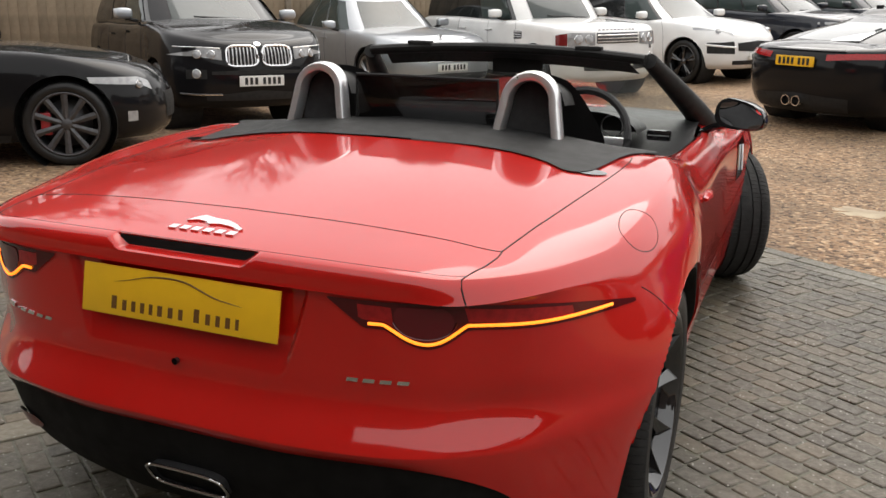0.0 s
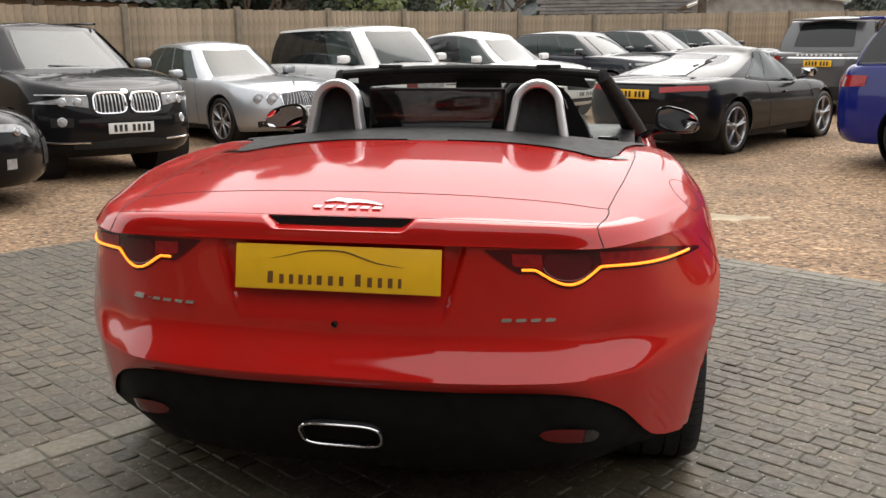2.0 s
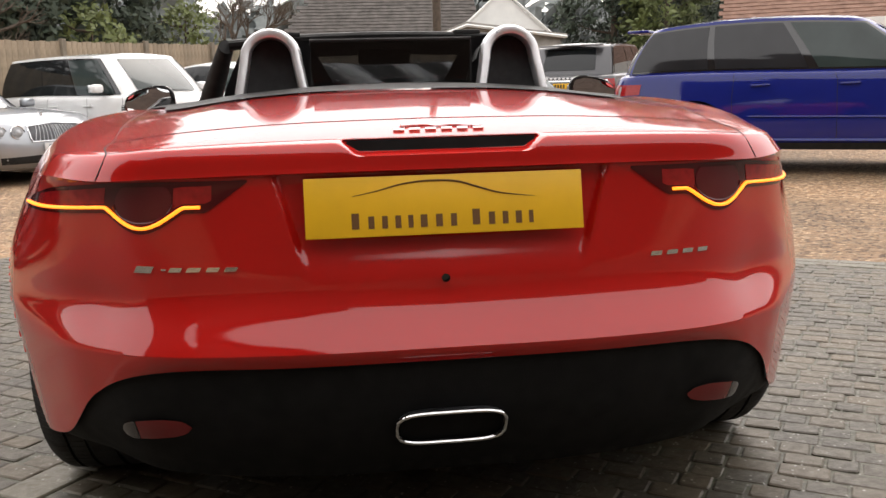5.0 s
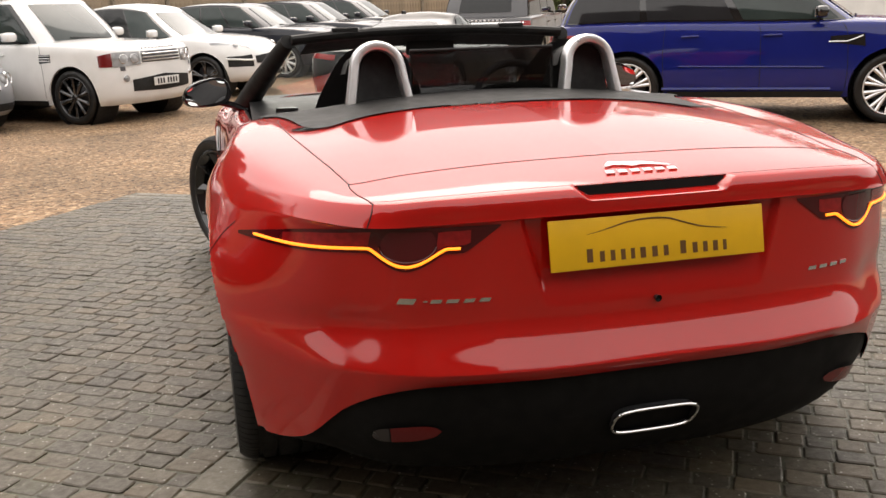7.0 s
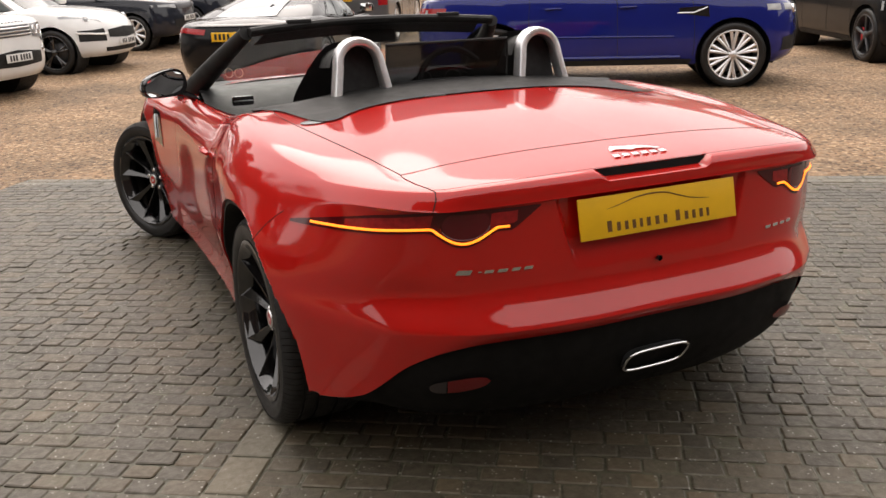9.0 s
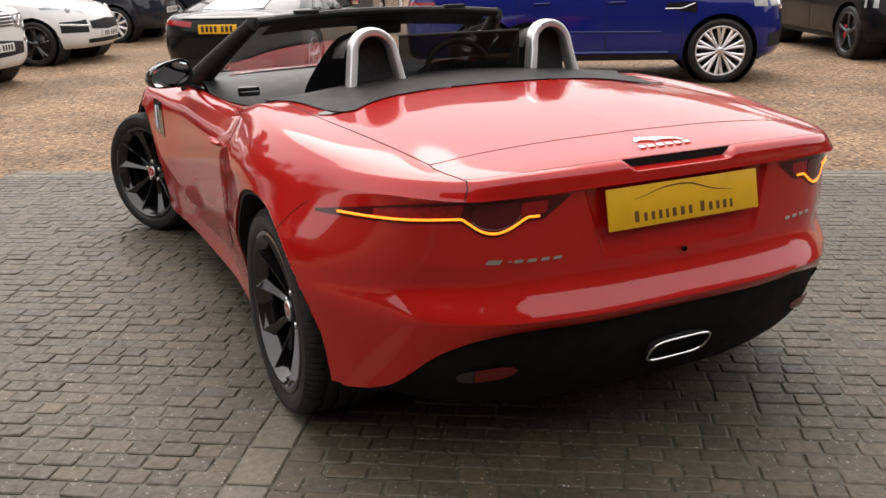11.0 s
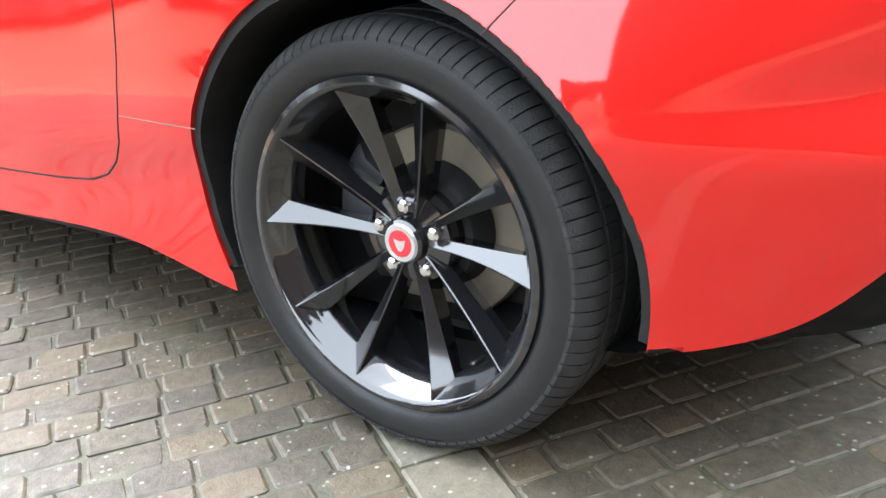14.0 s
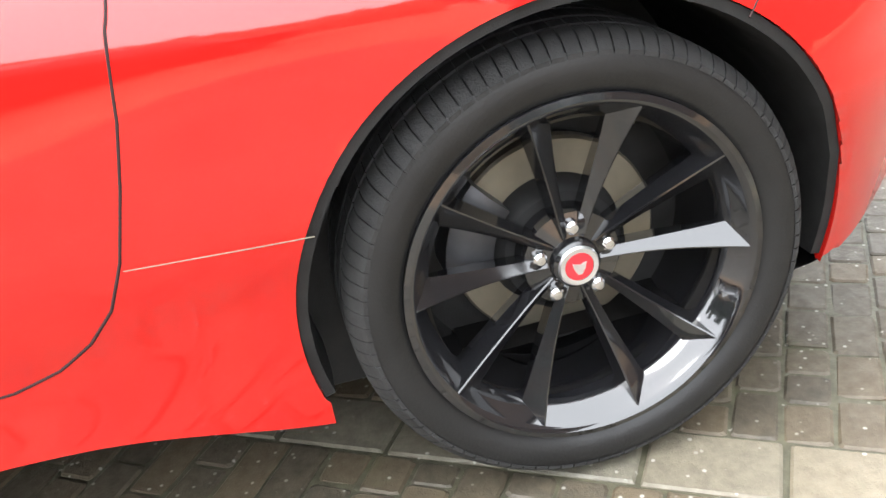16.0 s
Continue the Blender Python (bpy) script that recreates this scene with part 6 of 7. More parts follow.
# blue four-wheel drive, side on
HB = (0.827, -0.563)
c, sh, cab = parked("sport_utility_car", car_pose((6.6 - 0.827 * 1.53 + 0.563 * 0.9, 6.72 + 0.563 * 1.53 + 0.827 * 0.9), HB), "bright blue four-wheel-drive car with silver multi-spoke wheels", 4.92, 2.0, 1.80, 2.95, 0.88, M_PBLUE,
                    ((-2.46, -2.2, -1.2, 0.3, 1.15, 1.7, 2.2, 2.46), (1.12, 1.165, 1.175, 1.15, 1.15, 1.12, 1.06, 0.98)), (1.30, 0.48, -1.98, -2.32), corner=(0.60, 0.42), bow=(0.36, 0.25), tyre=0.40, sill=0.30, roof_w=0.73, belt_w=0.90, wheel=(10, M_SATIN, True), mirror_mat=M_BLACKGLOSS, roof_mat=M_PBLUE, panes=((1.04, 1.30), (1.325, 1.62), (1.65, 1.955)), side_glass=(M_PRIVACY, M_PRIVACY, M_SIDEGLASS), roof_drop=0.15, doors=(-0.93, 0.17, 1.10))
for sgn in (1, -1):
    def own(bm):
        return bm if sgn > 0 else turned_over(bm)
    h = part("headlamp", own(sh.patch(sh.nose(0.46), sh.along(1.98), lambda a: 0.86 + 0.07 * a, lambda a: 0.965 + 0.035 * a, 0.006, 16)), M_CLEARLAMP, c, "clear slim headlamp")
    lens_in(sh, h, sh.nose(0.62), 0.925, 0.05, M_HEAD, sgn=sgn)
    part("tail_lamp", own(sh.patch(sh.tail(0.62), sh.along(-2.0), lambda a: 0.90 + 0.07 * max(0, a - 0.5), lambda a: 1.05, 0.008, 16)), M_LAMPRED, c, "red and clear tail lamp")
    part("tail_lamp_lens", own(sh.patch(sh.tail(0.90), sh.along(-2.24), 0.92, 1.03, 0.012, 8)), M_CLEARLAMP, c, "clear tail lamp lens")
    v = part("side_vent", own(sh.patch(sh.along(0.92), sh.along(1.28), lambda a: 0.92 - 0.05 * a, lambda a: 0.985 + 0.02 * a, 0.006)), M_BLACKGLOSS, c, "black fender vent")
    part("vent_bar", own(sh.line([(sh.along(0.90), 0.925), (sh.along(1.10), 0.925), (sh.along(1.26), 0.985)], 0.008, 0.012)), M_SATIN, v)
    part("flank_crease", own(sh.line([(sh.along(-0.75), 0.665), (sh.along(0.85), 0.645)], 0.012, 0.002)), M_PBLUE, c)
    part("sill_step", own(sh.line([(sh.along(-0.95), 0.40), (sh.along(0.95), 0.395)], 0.022, 0.006)), M_PBLUE, c)
    part("side_intake", own(sh.patch(sh.nose(0.62), sh.along(2.17), 0.44, lambda a: 0.66 - 0.06 * a, 0.006)), M_BLACKPLASTIC, c, "black bumper intake")
    part("rear_reflector", own(sh.patch(sh.tail(0.72), sh.along(-2.32), 0.60, 0.64, 0.006)), M_REFLECT, c)
middle(c, "grille", sh, 0.45, 0.84, 0.96, M_BLACKPLASTIC, "black mesh grille", lift=0.006)
middle(c, "lower_intake", sh, 0.55, 0.42, 0.66, M_BLACKPLASTIC, "black lower intake", lift=0.006)
middle(c, "rear_bumper_insert", sh, 0.80, 0.30, 0.50, M_BLACKPLASTIC, "black lower bumper", "tail", 0.006)
part("roof_spoiler", box((1.30, 0.26, 0.035), (0, -2.10, cab(0.3, 1.0).z + 0.01), 0.014, seg=3), M_PBLUE, c, "roof-edge spoiler")

# dark grey four-wheel drive, seen from behind
c, sh, cab = parked("sport_utility_car", car_pose((6.2, 18.0), (0.55, 0.84)), "dark grey four-wheel-drive car with yellow rear plate", 5.0, 1.98, 1.84, 2.92, 0.9, M_PGREY,
                    ((-2.5, -2.2, -1.0, 0.3, 1.0, 1.6, 2.2, 2.5), (1.16, 1.18, 1.19, 1.17, 1.17, 1.14, 1.10, 1.04)), (1.1, 0.42, -2.0, -2.36), rows=BOXY, corner=(0.5, 0.3), bow=(0.3, 0.2), tyre=0.39, roof_w=0.78, roof_drop=0.06)
plate(c, sh.spot(0, 0.95, 0.03).y, 0.97, M_YELLOW, facing=-1)
middle(c, "tail_trim", sh, 0.86, 1.055, 1.085, M_CHROME, "bright tail trim", "tail", 0.012)
for k in range(10):
    x = -0.40 + 0.088 * k
    part("tail_letter_mark", box((0.05, 0.004, 0.035), (x, sh.spot(sh.tail(abs(x)), 1.115, 0.008).y, 1.12), 0.002), M_SATIN, c)
pair(c, "tail_lamp", lambda: sh.patch(sh.tail(0.80), sh.along(-2.28), 0.82, 1.10, 0.008), M_LAMPRED, "red tail lamp")
middle(c, "rear_bumper_insert", sh, 0.85, 0.30, 0.55, M_BLACKPLASTIC, "black lower bumper", "tail", 0.006)
part("roof_spoiler", box((1.30, 0.20, 0.035), (0, -2.10, cab(0.3, 1.0).z + 0.01), 0.014, seg=3), M_PGREY, c, "roof-edge spoiler")

# black saloon with red calipers
HT = (0.80, 0.60)
c, sh, cab = parked("saloon_car", car_pose((-4.77 - 0.80 * 1.49 - 0.60 * 0.95, 4.42 - 0.60 * 1.49 + 0.80 * 0.95), HT), "black saloon with grey wheels and red brake calipers", 4.97, 1.96, 1.44, 2.96, 0.88, M_PBLACK,
                    ((-2.48, -2.1, -1.2, 0.3, 1.1, 1.6, 2.1, 2.48), (0.95, 1.03, 1.04, 0.97, 0.99, 0.95, 0.87, 0.72)), (1.20, 0.35, -1.0, -1.95), rows=COUPE, corner=(0.85, 0.6), bow=(0.5, 0.5), tyre=0.365, sill=0.21, roof_w=0.60, belt_w=0.86, wheel=(10, M_DARKMETAL, False), caliper=M_REDCAP, roof_drop=0.2)
for sgn in (1, -1):
    def own(bm):
        return bm if sgn > 0 else turned_over(bm)
    h = part("headlamp", own(sh.patch(sh.nose(0.62), sh.along(1.86), lambda a: 0.63 + 0.085 * a, lambda a: 0.71 + 0.055 * a + 0.01 * math.sin(math.pi * a), 0.006, 16)), M_CLEARLAMP, c, "clear angled headlamp")
    lens_in(sh, h, sh.nose(0.74), 0.685, 0.035, M_HEAD, sgn=sgn)
    part("side_marker", own(sh.patch(sh.along(0.92), sh.along(1.12), lambda a: 0.735 + 0.045 * a, 0.785, 0.005)), M_CLEARLAMP, c, "small side marker lamp")
    part("fog_lamp", own(sh.patch(sh.nose(0.80), sh.nose(0.86), 0.37, 0.46, 0.006)), M_CLEARLAMP, c, "small clear bumper lamp")
middle(c, "grille", sh, 0.42, 0.36, 0.60, M_BLACKPLASTIC, "black grille", lift=0.005)

# grey coupe and black car at the yard's far end
c, sh, cab = parked("coupe_car", car_pose((15.3, 12.4), (0.8, 0.6)), "silver-grey rear-engined coupe with red tail lamps", 4.43, 1.80, 1.30, 2.36, 1.0, M_PSILVER,
                    ((-2.21, -1.9, -1.2, -0.3, 0.6, 1.2, 1.8, 2.21), (0.74, 0.86, 0.95, 0.90, 0.88, 0.84, 0.74, 0.62)), (0.95, 0.20, -0.4, -1.7), rows=COUPE, corner=(0.8, 0.7), bow=(0.5, 0.6), tyre=0.33, sill=0.20, roof_w=0.56, belt_w=0.84, panes=((1.30, 1.52), (1.55, 1.78), (1.78, 1.92)), doors=(-0.25, 0.95), roof_drop=0.22)
pair(c, "tail_lamp", lambda: sh.patch(sh.tail(0.50), sh.along(-1.85), 0.62, lambda a: 0.72 + 0.02 * a, 0.006), M_LAMPRED, "red tail lamp")
plate(c, sh.spot(0, 0.52, 0.02).y, 0.54, M_YELLOW, facing=-1)
middle(c, "bumper_insert", sh, 0.66, 0.26, 0.40, M_BLACKPLASTIC, "black lower bumper", "tail", 0.006)
c, sh, cab = parked("sport_utility_car", car_pose((11.4, 8.4), (-0.43, -0.90)), "black car with dark five-spoke wheels and red calipers", 4.8, 1.94, 1.70, 2.85, 0.9, M_PBLACK,
                    ((-2.4, -2.1, -1.0, 0.3, 1.0, 1.6, 2.1, 2.4), (1.0, 1.05, 1.08, 1.05, 1.06, 1.03, 0.97, 0.88)), (1.05, 0.25, -1.7, -2.15), tyre=0.385, wheel=(5, M_DARKMETAL, False), caliper=M_REDCAP)
pair(c, "headlamp", lambda: sh.patch(sh.nose(0.48), sh.along(1.95), 0.76, lambda a: 0.86 + 0.02 * a, 0.006), M_CLEARLAMP, "clear headlamp")
middle(c, "grille", sh, 0.45, 0.60, 0.84, M_BLACKPLASTIC, "black grille", lift=0.006)


# ---- fence ----
def fence_run(a, b, h):
    a, b = Vector(a), Vector(b)
    d = b - a
    n = int(d.length / 0.135)
    f = thing("fence", Matrix(), "weathered brown close-boarded timber fence with concrete posts", "fence", kind="structure")
    ang = math.degrees(math.atan2(d.y, d.x))
    boards = [mesh_of("board", box((0.15, 0.018, h + e), bevel=0.003, seg=1), M_FENCE) for e in (-0.02, 0.0, 0.015)]
    for i in range(n):
        p = a + d * (i + 0.5) / n
        o = new("board", boards[i * 7 % 3])
        o.parent = f
        o.matrix_basis = pose(p.x, p.y, slope(p.x, p.y) + 0.2 + h / 2, 0, random.uniform(-0.4, 0.4), ang + 2.5)
    side = Vector((d.y, -d.x, 0)).normalized() * 0.03
    m = int(d.length / 2.4)
    for i in range(m + 1):
        p = a + d * i / m + side
        part("post", box((0.1, 0.1, h + 0.3), bevel=0.006, seg=1), M_POST, f, m=pose(p.x, p.y, slope(p.x, p.y) + 0.1 + h / 2, 0, 0, ang))
    for i in range(m):
        p = a + d * (i + 0.5) / m
        q = a + d * (i + 1) / m - (a + d * i / m)
        part("gravel_board", box((q.length, 0.04, 0.25), bevel=0.004, seg=1), M_POST, f, m=pose(p.x, p.y, slope(p.x, p.y) + 0.1, 0, 0, ang))
    return f


fence_run((-14.5, -0.1, 0), (-1.4, 23.2, 0), 1.95)
fence_run((-1.4, 23.2, 0), (11, 31.5, 0), 1.85)

# ---- houses beyond the fence ----
def tiled_roof(name, a, b, rise, depth, mat, parent, courses, hip=0.0):
    """Courses of tiles from the eave line a-b up and back, over a solid deck. hip: how far the first end leans in."""
    a, b = Vector(a), Vector(b)
    along = (b - a).normalized()
    back = Vector((-along.y, along.x, 0))
    length = (b - a).length
    bm = bmesh.new()
    n = max(6, int(length / 0.33))
    w = length / n
    for c in range(courses):
        t0, t1 = c / courses, (c + 1.25) / courses
        lo = a + back * depth * t0 + Vector((0, 0, rise * t0 + 0.035))
        hi = a + back * depth * t1 + Vector((0, 0, rise * t1))
        for k in range(int(hip * t0 / w), n):
            shift = 0.5 * w * (c % 2)
            s0, s1 = k * w + 0.003 - shift, (k + 1) * w - 0.003 - shift
            j = random.uniform(-0.008, 0.010)
            q = [lo + along * s0, lo + along * s1, hi + along * s1, hi + along * s0]
            vs = [bm.verts.new(p + Vector((0, 0, j))) for p in q]
            vs2 = [bm.verts.new(p + Vector((0, 0, j - 0.03))) for p in q[:2]]
            bm.faces.new(vs)
            bm.faces.new((vs2[0], vs2[1], vs[1], vs[0]))
    top = Vector((0, 0, rise)) + back * depth
    low = Vector((0, 0, -0.06))
    bm.faces.new([bm.verts.new(p + low) for p in (a, b, b + top, a + top + along * hip)])
    return part(name, bm, mat, parent, smooth=False)


house = thing("house", Matrix(), "house with a weathered grey tiled roof and white rendered gable", "house")
part("wall", box((9.6, 7, 2.7), (3.4, 41.0, 1.75)), M_RENDER, house)
tiled_roof("roof", (-1.6, 37.2, 3.25), (7.3, 37.0, 3.25), 5.2, 5.6, M_ROOF, house, 34, hip=3.4)
part("gable", prism([(6.2, 1), (9.9, 1), (9.9, 4.05), (8.05, 5.6), (6.2, 4.05)], 0.3, at=36.6), M_RENDER, house, "white rendered gable wall")
part("barge_board", tube([(5.95, 36.5, 3.85), (8.05, 36.5, 5.7), (10.15, 36.5, 3.85)], 0.07, 4), M_RENDER, house)

shed = thing("shed", Matrix(), "low outbuilding with a pale felt roof", "shed")
part("wall", box((5.0, 4, 2.6), (7.0, 34.6, 0.6 + 1.3)), M_FELT, shed)
part("roof", prism([(4.2, 3.28), (5.7, 3.86), (9.6, 3.38), (9.6, 3.5), (5.7, 4.0), (4.0, 3.34)], 4.6, at=32.2), M_FELT, shed, "pale felt roof")
part("gable", prism([(4.3, 1.0), (9.4, 1.0), (9.4, 3.36), (5.7, 3.84), (4.3, 3.28)], 0.2, at=32.4), M_FELT, shed, "pale weathered end wall")
part("fascia", tube([(4.0, 32.15, 3.24), (5.7, 32.15, 3.86), (9.6, 32.15, 3.38)], 0.06, 4), M_RENDER, shed)

shed2 = thing("shed", Matrix(), "dark shed with a corrugated roof behind the fence", "shed")
def corrugated(s, t):
    x, y = -15.5 + 5.6 * s, 13.2 + 6.0 * s
    return Vector((x - 2 * t, y + 1.6 * t, 2.72 + 0.35 * t + 0.03 * math.sin(s * 160)))
part("roof", grid(corrugated, span(0, 1, 320), span(0, 1, 4)), M_DARKMETAL, shed2, "rusty corrugated roof sheets")
part("wall", box((7.5, 2.4, 2.4), (-13.9, 17.2, 1.5), m=pose(0, 0, 0, 0, 0, 47)), M_FENCE, shed2)

bungalow = thing("house", Matrix(), "bungalow with an orange-brown tiled roof and white eaves", "house")
part("wall", box((16, 7, 3.1), (24.5, 32.5, 0.7 + 1.55), m=pose(0, 0, 0, 0, 0, -28)), M_RENDER, bungalow)
tiled_roof("roof", (16.5, 33.5, 3.75), (31.5, 25.5, 3.75), 3.4, 5.0, M_ROOF2, bungalow, 20)
part("eaves", tube([(16.4, 33.4, 3.68), (31.5, 25.4, 3.68)], 0.12, 4), M_RENDER, bungalow)

pole = thing("telegraph_pole", pose(4.35, 30.6, 0.5), "dark timber telegraph pole", "pole")
part("shaft", tube([(0, 0, 0), (0, 0, 9)], [0.17, 0.12], 12), M_BARK, pole)

# ---- trees ----
def leafy(name, x, y, h, spread, mat, label, seed, n=2600, low=0.1, cone=False, leaf=0.16):
    rnd = random.Random(seed)
    z0 = slope(x, y) if math.hypot(x, y) < 42 else 0.9
    t = thing(name, pose(x, y, z0), label, "tree", "garden trees")
    trunk = tube([(0, 0, -0.1), (0.05, 0.03, h * 0.3), (0.0, 0.1, h * 0.62), (0.05, 0.05, h * 0.9)], [0.05 * h * 0.5 + 0.06, 0.035 * h * 0.5 + 0.04, 0.05, 0.02], 10)
    limbs = []
    for k in range(16):
        a, z = rnd.uniform(0, 6.28), h * rnd.uniform(0.18, 0.85)
        reach = spread * (1 - z / h if cone else math.sin(math.pi * min(1, 0.15 + 0.8 * z / h))) * rnd.uniform(0.5, 0.9)
        q = Vector((math.cos(a) * reach, math.sin(a) * reach, z + 0.25 * reach))
        limbs.append(q)
        tube([(0, 0.05, z), q * 0.55 + Vector((0, 0, z * 0.42)), q], [0.06, 0.035, 0.012], 6, bm=trunk)
    part("trunk", trunk, M_BARK, t)
    bm = bmesh.new()
    for k in range(110):
        a, f = rnd.uniform(0, 6.28), rnd.uniform(low, 1)
        reach = spread * ((1 - f) ** 0.8 + 0.06 if cone else math.sin(math.pi * min(1, 0.12 + 0.84 * f)) ** 0.7)
        rr_ = reach * math.sqrt(rnd.uniform(0.25, 1)) * rnd.uniform(0.8, 1.12)
        c = Vector((math.cos(a) * rr_, math.sin(a) * rr_, f * h))
        size = rnd.uniform(0.35, 0.8) * (spread / 2.2) ** 0.5
        for i in range(n // 110):
            d = Vector((rnd.gauss(0, 1), rnd.gauss(0, 1), rnd.gauss(0, 0.8)))
            p = c + d.normalized() * size * rnd.uniform(0.4, 1.0)
            u = Vector((rnd.gauss(0, 1), rnd.gauss(0, 1), rnd.gauss(0, 1))).normalized()
            w = u.orthogonal().normalized()
            s = leaf * rnd.uniform(0.6, 1.4)
            bm.faces.new([bm.verts.new(p + q) for q in (-u * s, w * s * 0.5, u * s, -w * s * 0.5)])
    part("crown", bm, mat, t, smooth=False)
    return t


def bare(x, y, h, label, seed, depth=6, kids=3):
    rnd = random.Random(seed)
    t = thing("bare_tree", pose(x, y, slope(x, y)), label, "tree", "garden trees")
    bm, twigs = bmesh.new(), bmesh.new()
    def grow(p, d, length, r, level):
        q = p + d * length
        mid = p + d * length * 0.5 + Vector((rnd.gauss(0, 1), rnd.gauss(0, 1), rnd.gauss(0, 0.5))) * length * 0.06
        tube([p, mid, q], [r, r * 0.85, r * 0.68], 6 if r > 0.02 else 4, bm=bm if r > 0.02 else twigs)
        if level == 0:
            return
        for k in range(kids if level < depth else 4):
            v = Vector((rnd.gauss(0, 1), rnd.gauss(0, 1), rnd.gauss(0.25, 0.6))).normalized()
            nd = (d + v * rnd.uniform(0.45, 0.85)).normalized()
            grow(p + (q - p) * rnd.uniform(0.55, 1.0), nd, length * rnd.uniform(0.58, 0.82), r * rnd.uniform(0.5, 0.68), level - 1)
    grow(Vector((0, 0, -0.1)), Vector((0.03, 0.02, 1)), h * 0.27, h * 0.017, depth)
    part("trunk", bm, M_BARK, t)
    tagged(part("twigs", twigs, M_BARK, t), "fine bare twigs", kind="stuff")
    return t


CON = "dark evergreen garden tree"
for i, (x, y, h, s) in enumerate(((-19.5, 24.5, 9, 3.2), (-14.5, 25.5, 9.0, 3.0), (-10.5, 27.0, 9.6, 3.2), (-7.6, 28.8, 9.6, 2.7), (-23, 19, 10, 3.6), (-12.6, 23.4, 7.5, 2.6), (-16.8, 21.6, 8, 2.8), (-9.0, 25.6, 7.5, 2.4), (-20.6, 21.4, 8.5, 3.0))):
    leafy("evergreen_tree", x, y, h, s, M_LEAF, CON, 10 + i, 20000, leaf=0.135)
leafy("shrub", -6.4, 25.6, 3.4, 1.3, M_LEAFL, "yellow-green leafy shrub behind the fence", 31, 1400, leaf=0.11)
leafy("shrub", -4.6, 32.0, 3.9, 1.6, M_LEAFL, "yellow-green leafy shrub behind the fence", 32, 1400, leaf=0.11)
for i, (x, y, h, s, m) in enumerate(((14.5, 41, 9, 2.6, M_LEAF), (17.6, 42.5, 10, 3.0, M_LEAF), (15.8, 37.5, 7.5, 2.0, M_LEAFL), (20.5, 44, 10, 3.2, M_LEAF), (25, 46, 11, 3.6, M_LEAF))):
    leafy("evergreen_tree", x, y, h, s, m, "evergreen garden tree beyond the sheds", 50 + i, 7000, leaf=0.15)
bare(-11.8, 16.8, 11.5, "bare winter tree with fine twigs behind the fence", 5)
bare(-16.5, 12.5, 13.0, "bare winter tree with fine twigs behind the fence", 6, 7)
bare(-8.6, 22.0, 6.5, "thicket of bare upright stems behind the fence", 7, 5)
bare(31, 36, 13.0, "bare winter tree with fine twigs beyond the bungalow", 9)
bare(-3.8, 44.0, 10.0, "bare winter tree with fine twigs far behind", 8)

# far woods on the rise
def far_woods():
    rnd = random.Random(77)
    bm = bmesh.new()
    for k in range(1700):
        a = rnd.uniform(radians(-25), radians(205))
        r = rnd.uniform(120, 175)
        x, y = r * math.cos(a), r * math.sin(a)
        z = rnd.uniform(0, 1) ** 0.7 * (14.0 + 4.0 * noise.noise(Vector((a * 3.0, 0, 1))) + (r - 120) * 0.08) + 0.5
        for i in range(14):
            d = Vector((rnd.gauss(0, 1), rnd.gauss(0, 1), rnd.gauss(0, 0.7))) * 1.6
            u = Vector((rnd.gauss(0, 1), rnd.gauss(0, 1), rnd.gauss(0, 1))).normalized()
            w = u.orthogonal()
            s = rnd.uniform(1.1, 2.4)
            p = Vector((x, y, z)) + d
            bm.faces.new([bm.verts.new(p + q) for q in (-u * s, w * s * 0.7, u * s, -w * s * 0.7)])
    return bm
tagged(part("far_woods", far_woods(), M_HAZEDWOOD, smooth=False), "winter woods on the distant rise, haze painted into their grey", "woods", kind="stuff")

# plain unseen walls added behind the camera: they close the yard and shape reflections
back = thing("wall_south", Matrix(), "unseen brick house side, added to close the yard and darken reflections", "wall", kind="structure")
# added mass with a cut gable, keeps sky off the bumper's left half
part("wall", box((7.2, 8, 5.6), (-4.7, -11.8, 2.8)), M_BRICK, back)
part("gable", prism([(-8.3, 5.6), (-1.1, 5.6), (-7.6, 10.2), (-8.3, 9.7)], 8, at=-15.8), M_BRICK, back)
part("roof", prism([(-8.4, 9.75), (-7.6, 10.3), (-0.6, 5.4), (-0.6, 5.65), (-7.6, 10.6), (-8.4, 10.05)], 8.8, at=-16.2), M_ROOF, back)
tagged(part("wall_east", box((0.4, 40, 3.2), (21, -2, 1.7)), M_BRICK), "plain brick wall added out of view to close the yard", "wall", kind="structure")
# added close and tall to block sky mirrored in the bumper's left corner
tagged(part("wall_west", box((0.4, 16.2, 9.0), (-8.7, -10.7, 4.5)), M_BRICK), "plain brick wall added out of view to close the yard", "wall", kind="structure")
# added wall, its height trims the sky mirrored in the tail
tagged(part("wall_back", box((20, 0.4, 5.0), (8.6, -7.8, 2.5)), M_BRICK), "plain brick wall added out of view to close the yard", "wall", kind="structure")


# ---- block paving ----
AX, BX = Vector((0.824, -0.567, 0)), Vector((0.567, 0.824, 0))
ANG = math.degrees(math.atan2(AX.y, AX.x))
PITCH, EDGE = 0.080, 4.05
bed = bmesh.new()
corners = [AX * a + BX * b for a, b in ((-4.6, -5.6), (7.0, -5.6), (7.0, EDGE + 0.02), (-4.6, EDGE + 0.02))]
bed.faces.new([bed.verts.new(p + Vector((0, 0, -0.0048))) for p in corners])
paving = tagged(part("paving", bed, M_BED, smooth=False), "worn grey-brown concrete block paving in staggered courses", "paving", kind="structure")


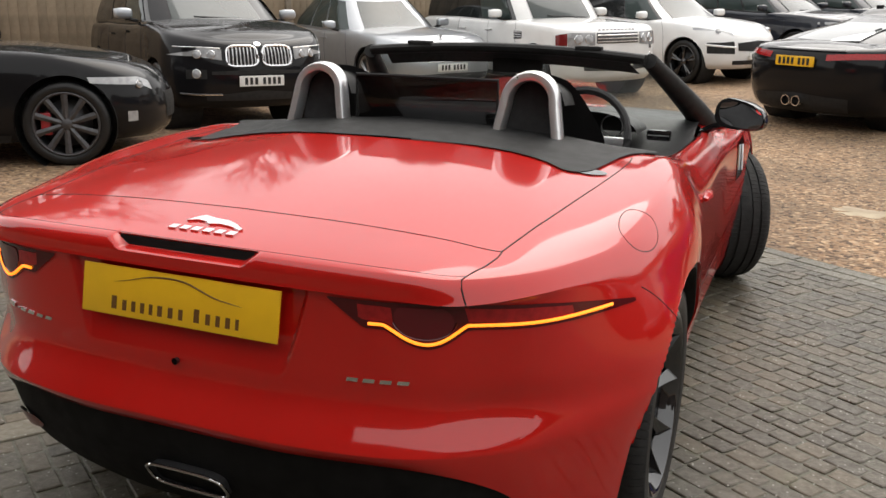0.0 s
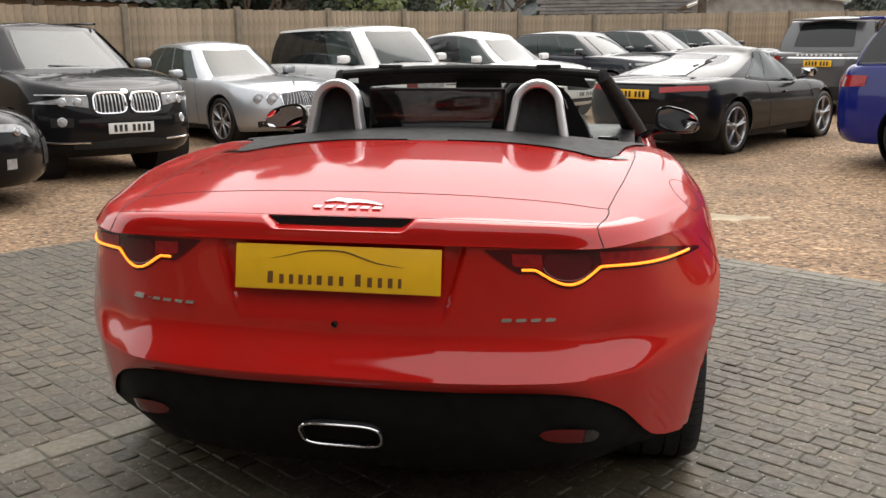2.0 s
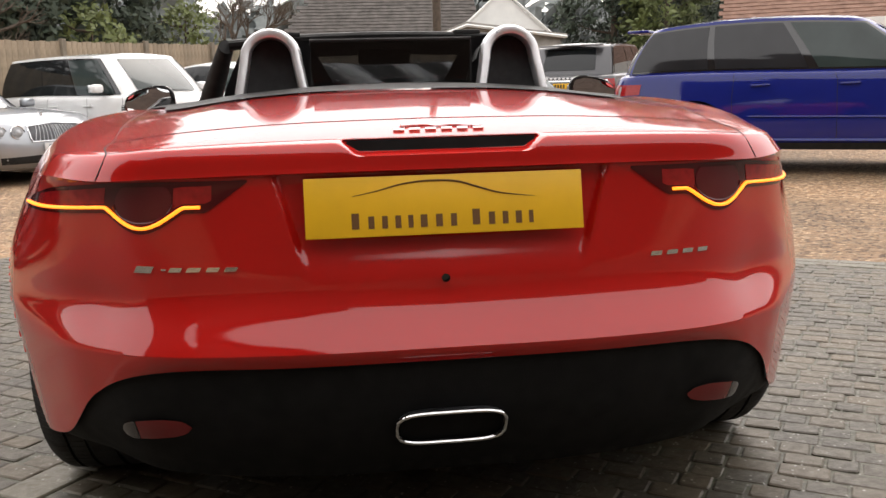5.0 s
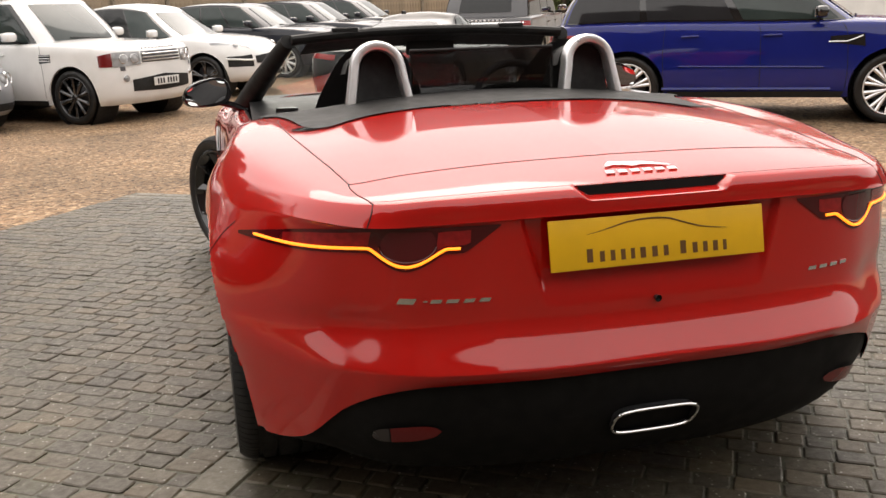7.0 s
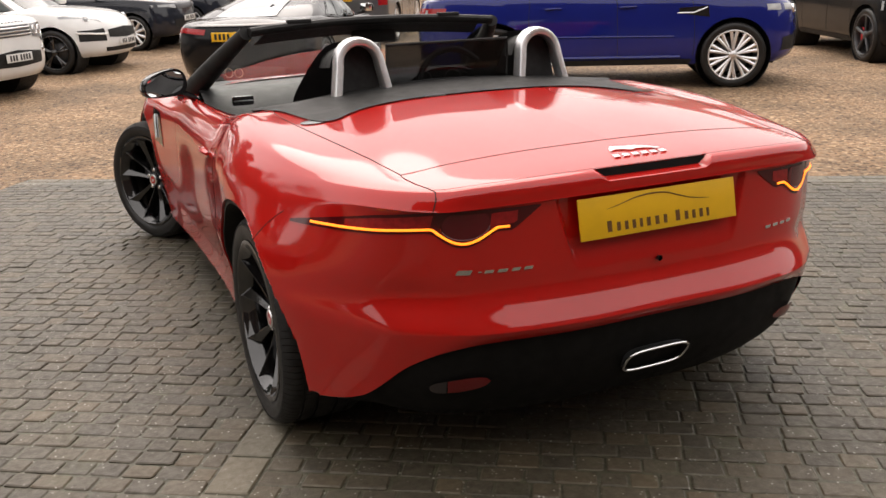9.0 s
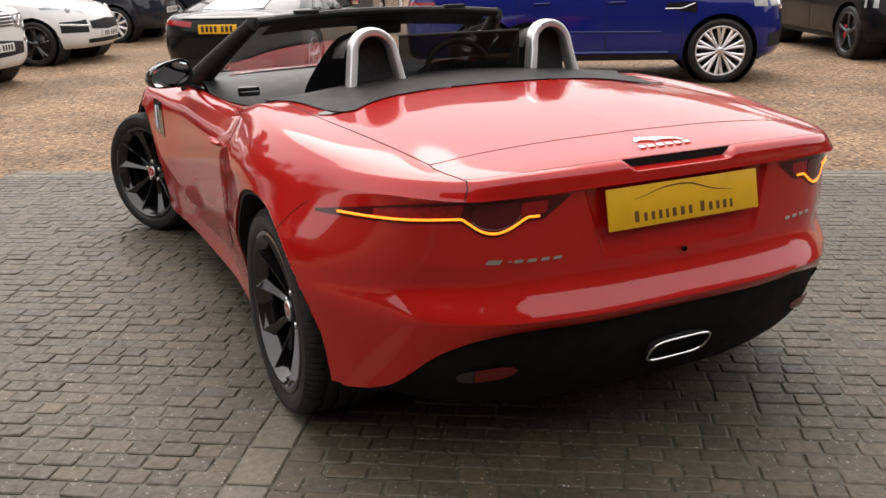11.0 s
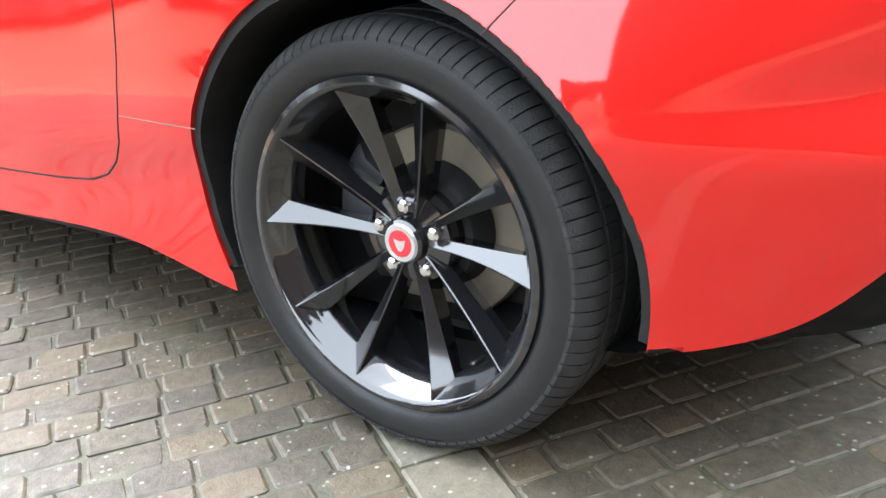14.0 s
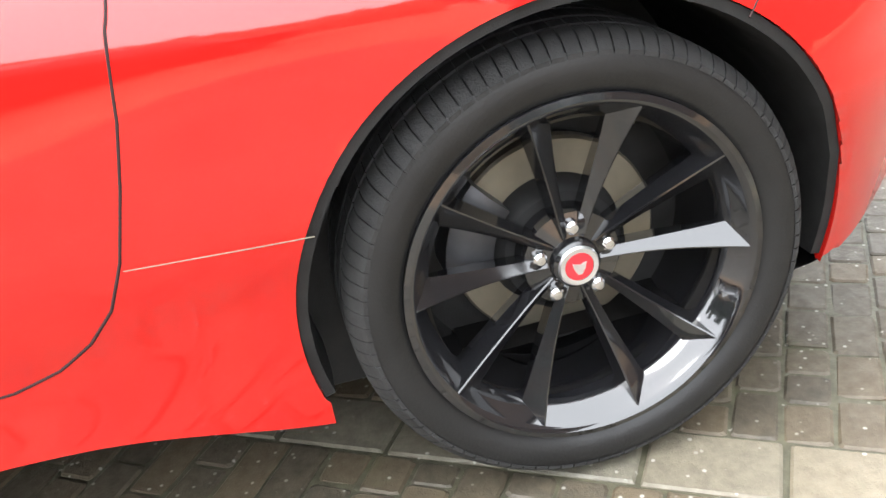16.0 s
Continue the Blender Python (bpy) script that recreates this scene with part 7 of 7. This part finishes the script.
def outline(L, W, wear, rnd):
    """Eight points round a worn block, corners knocked off unevenly."""
    out = []
    for sx, sy in ((-1, -1), (1, -1), (1, 1), (-1, 1)):
        c1, c2 = rnd.uniform(0.4, 1.6) * wear, rnd.uniform(0.4, 1.6) * wear
        p, q = (sx * (L - c1), sy * (W + rnd.gauss(0, 0.0011))), (sx * (L + rnd.gauss(0, 0.0011)), sy * (W - c2))
        out += [q, p] if sx * sy > 0 else [p, q]
    return out


def block_rings(length, width, rnd, g=0.0032):
    L, W = length / 2 - g, width / 2 - g
    ring = outline(L, W, 0.006, rnd)
    inner = [(x * (1 - 0.0048 / L), y * (1 - 0.0048 / W)) for x, y in ring]
    return [(inner, 0.0), (ring, -0.0032), (ring, -0.012)]


def block_faces(base):
    faces = [tuple(base + i for i in range(8))]
    for o in (0, 8):
        for i in range(8):
            j = (i + 1) % 8
            faces.append((base + o + 8 + i, base + o + 8 + j, base + o + j, base + o + i))
    return faces


def block_mesh(length, width, mat, name="block", seed=1):
    rnd = random.Random(seed)
    me = bpy.data.meshes.new(name)
    verts = [(x, y, z + (rnd.gauss(0, 0.0006) if z == 0 else 0)) for ring, z in block_rings(length, width, rnd) for x, y in ring]
    me.from_pydata(verts, [], block_faces(0))
    me.materials.append(mat)
    return me


rnd = random.Random(3)
LENGTHS = (0.085, 0.105, 0.13)
SHARED = {(l, k): block_mesh(l, PITCH, M_PAVER, seed=k + int(l * 1000)) for l in LENGTHS for k in range(4)}
rest_v, rest_f = [], []
def add_rest(c, l, w, dz, tilt):
    base = len(rest_v)
    for ring, z in block_rings(l, w, rnd):
        for x, y in ring:
            p = c + AX * x + BX * y
            rest_v.append((p.x, p.y, z + dz + tilt[0] * 0.04 * x + tilt[1] * 0.05 * y))
    rest_f.extend(block_faces(base))


STRIP = (-1.27, -1.13)
pieces = 0
b = -5.6
row = 0
while b < EDGE - 0.2:
    for lo, hi in ((-4.6, STRIP[0]), (STRIP[1], 7.0)):
        a = lo
        while a < hi - 0.02:
            l = rnd.choice(LENGTHS)
            if hi - (a + l) < 0.06:
                l = hi - a
            c = AX * (a + l / 2) + BX * (b + PITCH / 2)
            dz, tilt = rnd.uniform(-0.003, 0.0015), (rnd.gauss(0, 0.5), rnd.gauss(0, 0.5))
            near = -2.25 < a < -0.95 and -0.15 < b < 1.25 and pieces < 290 and l in LENGTHS
            if near:
                o = new("block", SHARED[(l, rnd.randrange(4))])
                o.parent = paving
                o.matrix_basis = pose(c.x, c.y, dz, tilt[1] * 2, tilt[0] * 2, ANG + rnd.gauss(0, 0.6))
                pieces += 1
            else:
                add_rest(c, l, PITCH, dz, tilt)
            a += l
    b += PITCH
    row += 1
me = bpy.data.meshes.new("paving_rest")
me.from_pydata(rest_v, [], rest_f)
me.materials.append(M_PAVERREST)
o = new("blocks", me)
o.parent = paving
tagged(o, "the further paving blocks", kind="stuff")
# the band of larger slabs that crosses the paving, and the kerb course at the gravel
b, slab = -5.6, block_mesh(0.21, 0.14, M_SLAB, "slab")
while b < EDGE - 0.3:
    p = AX * (STRIP[0] + 0.07) + BX * (b + 0.105)
    o = new("slab", slab)
    o.parent = paving
    o.matrix_basis = pose(p.x, p.y, rnd.uniform(-0.002, 0.001), 0, 0, ANG + 90)
    b += 0.212
a, kerb = -4.6, block_mesh(0.24, 0.105, M_SLAB, "kerb_block")
while a < 6.9:
    for k in (0, 1):
        p = AX * (a + 0.12 + 0.06 * k) + BX * (EDGE - 0.16 + 0.108 * k)
        o = new("kerb_block", kerb)
        o.parent = paving
        o.matrix_basis = pose(p.x, p.y, rnd.uniform(-0.001, 0.002), 0, 0, ANG)
    a += 0.242
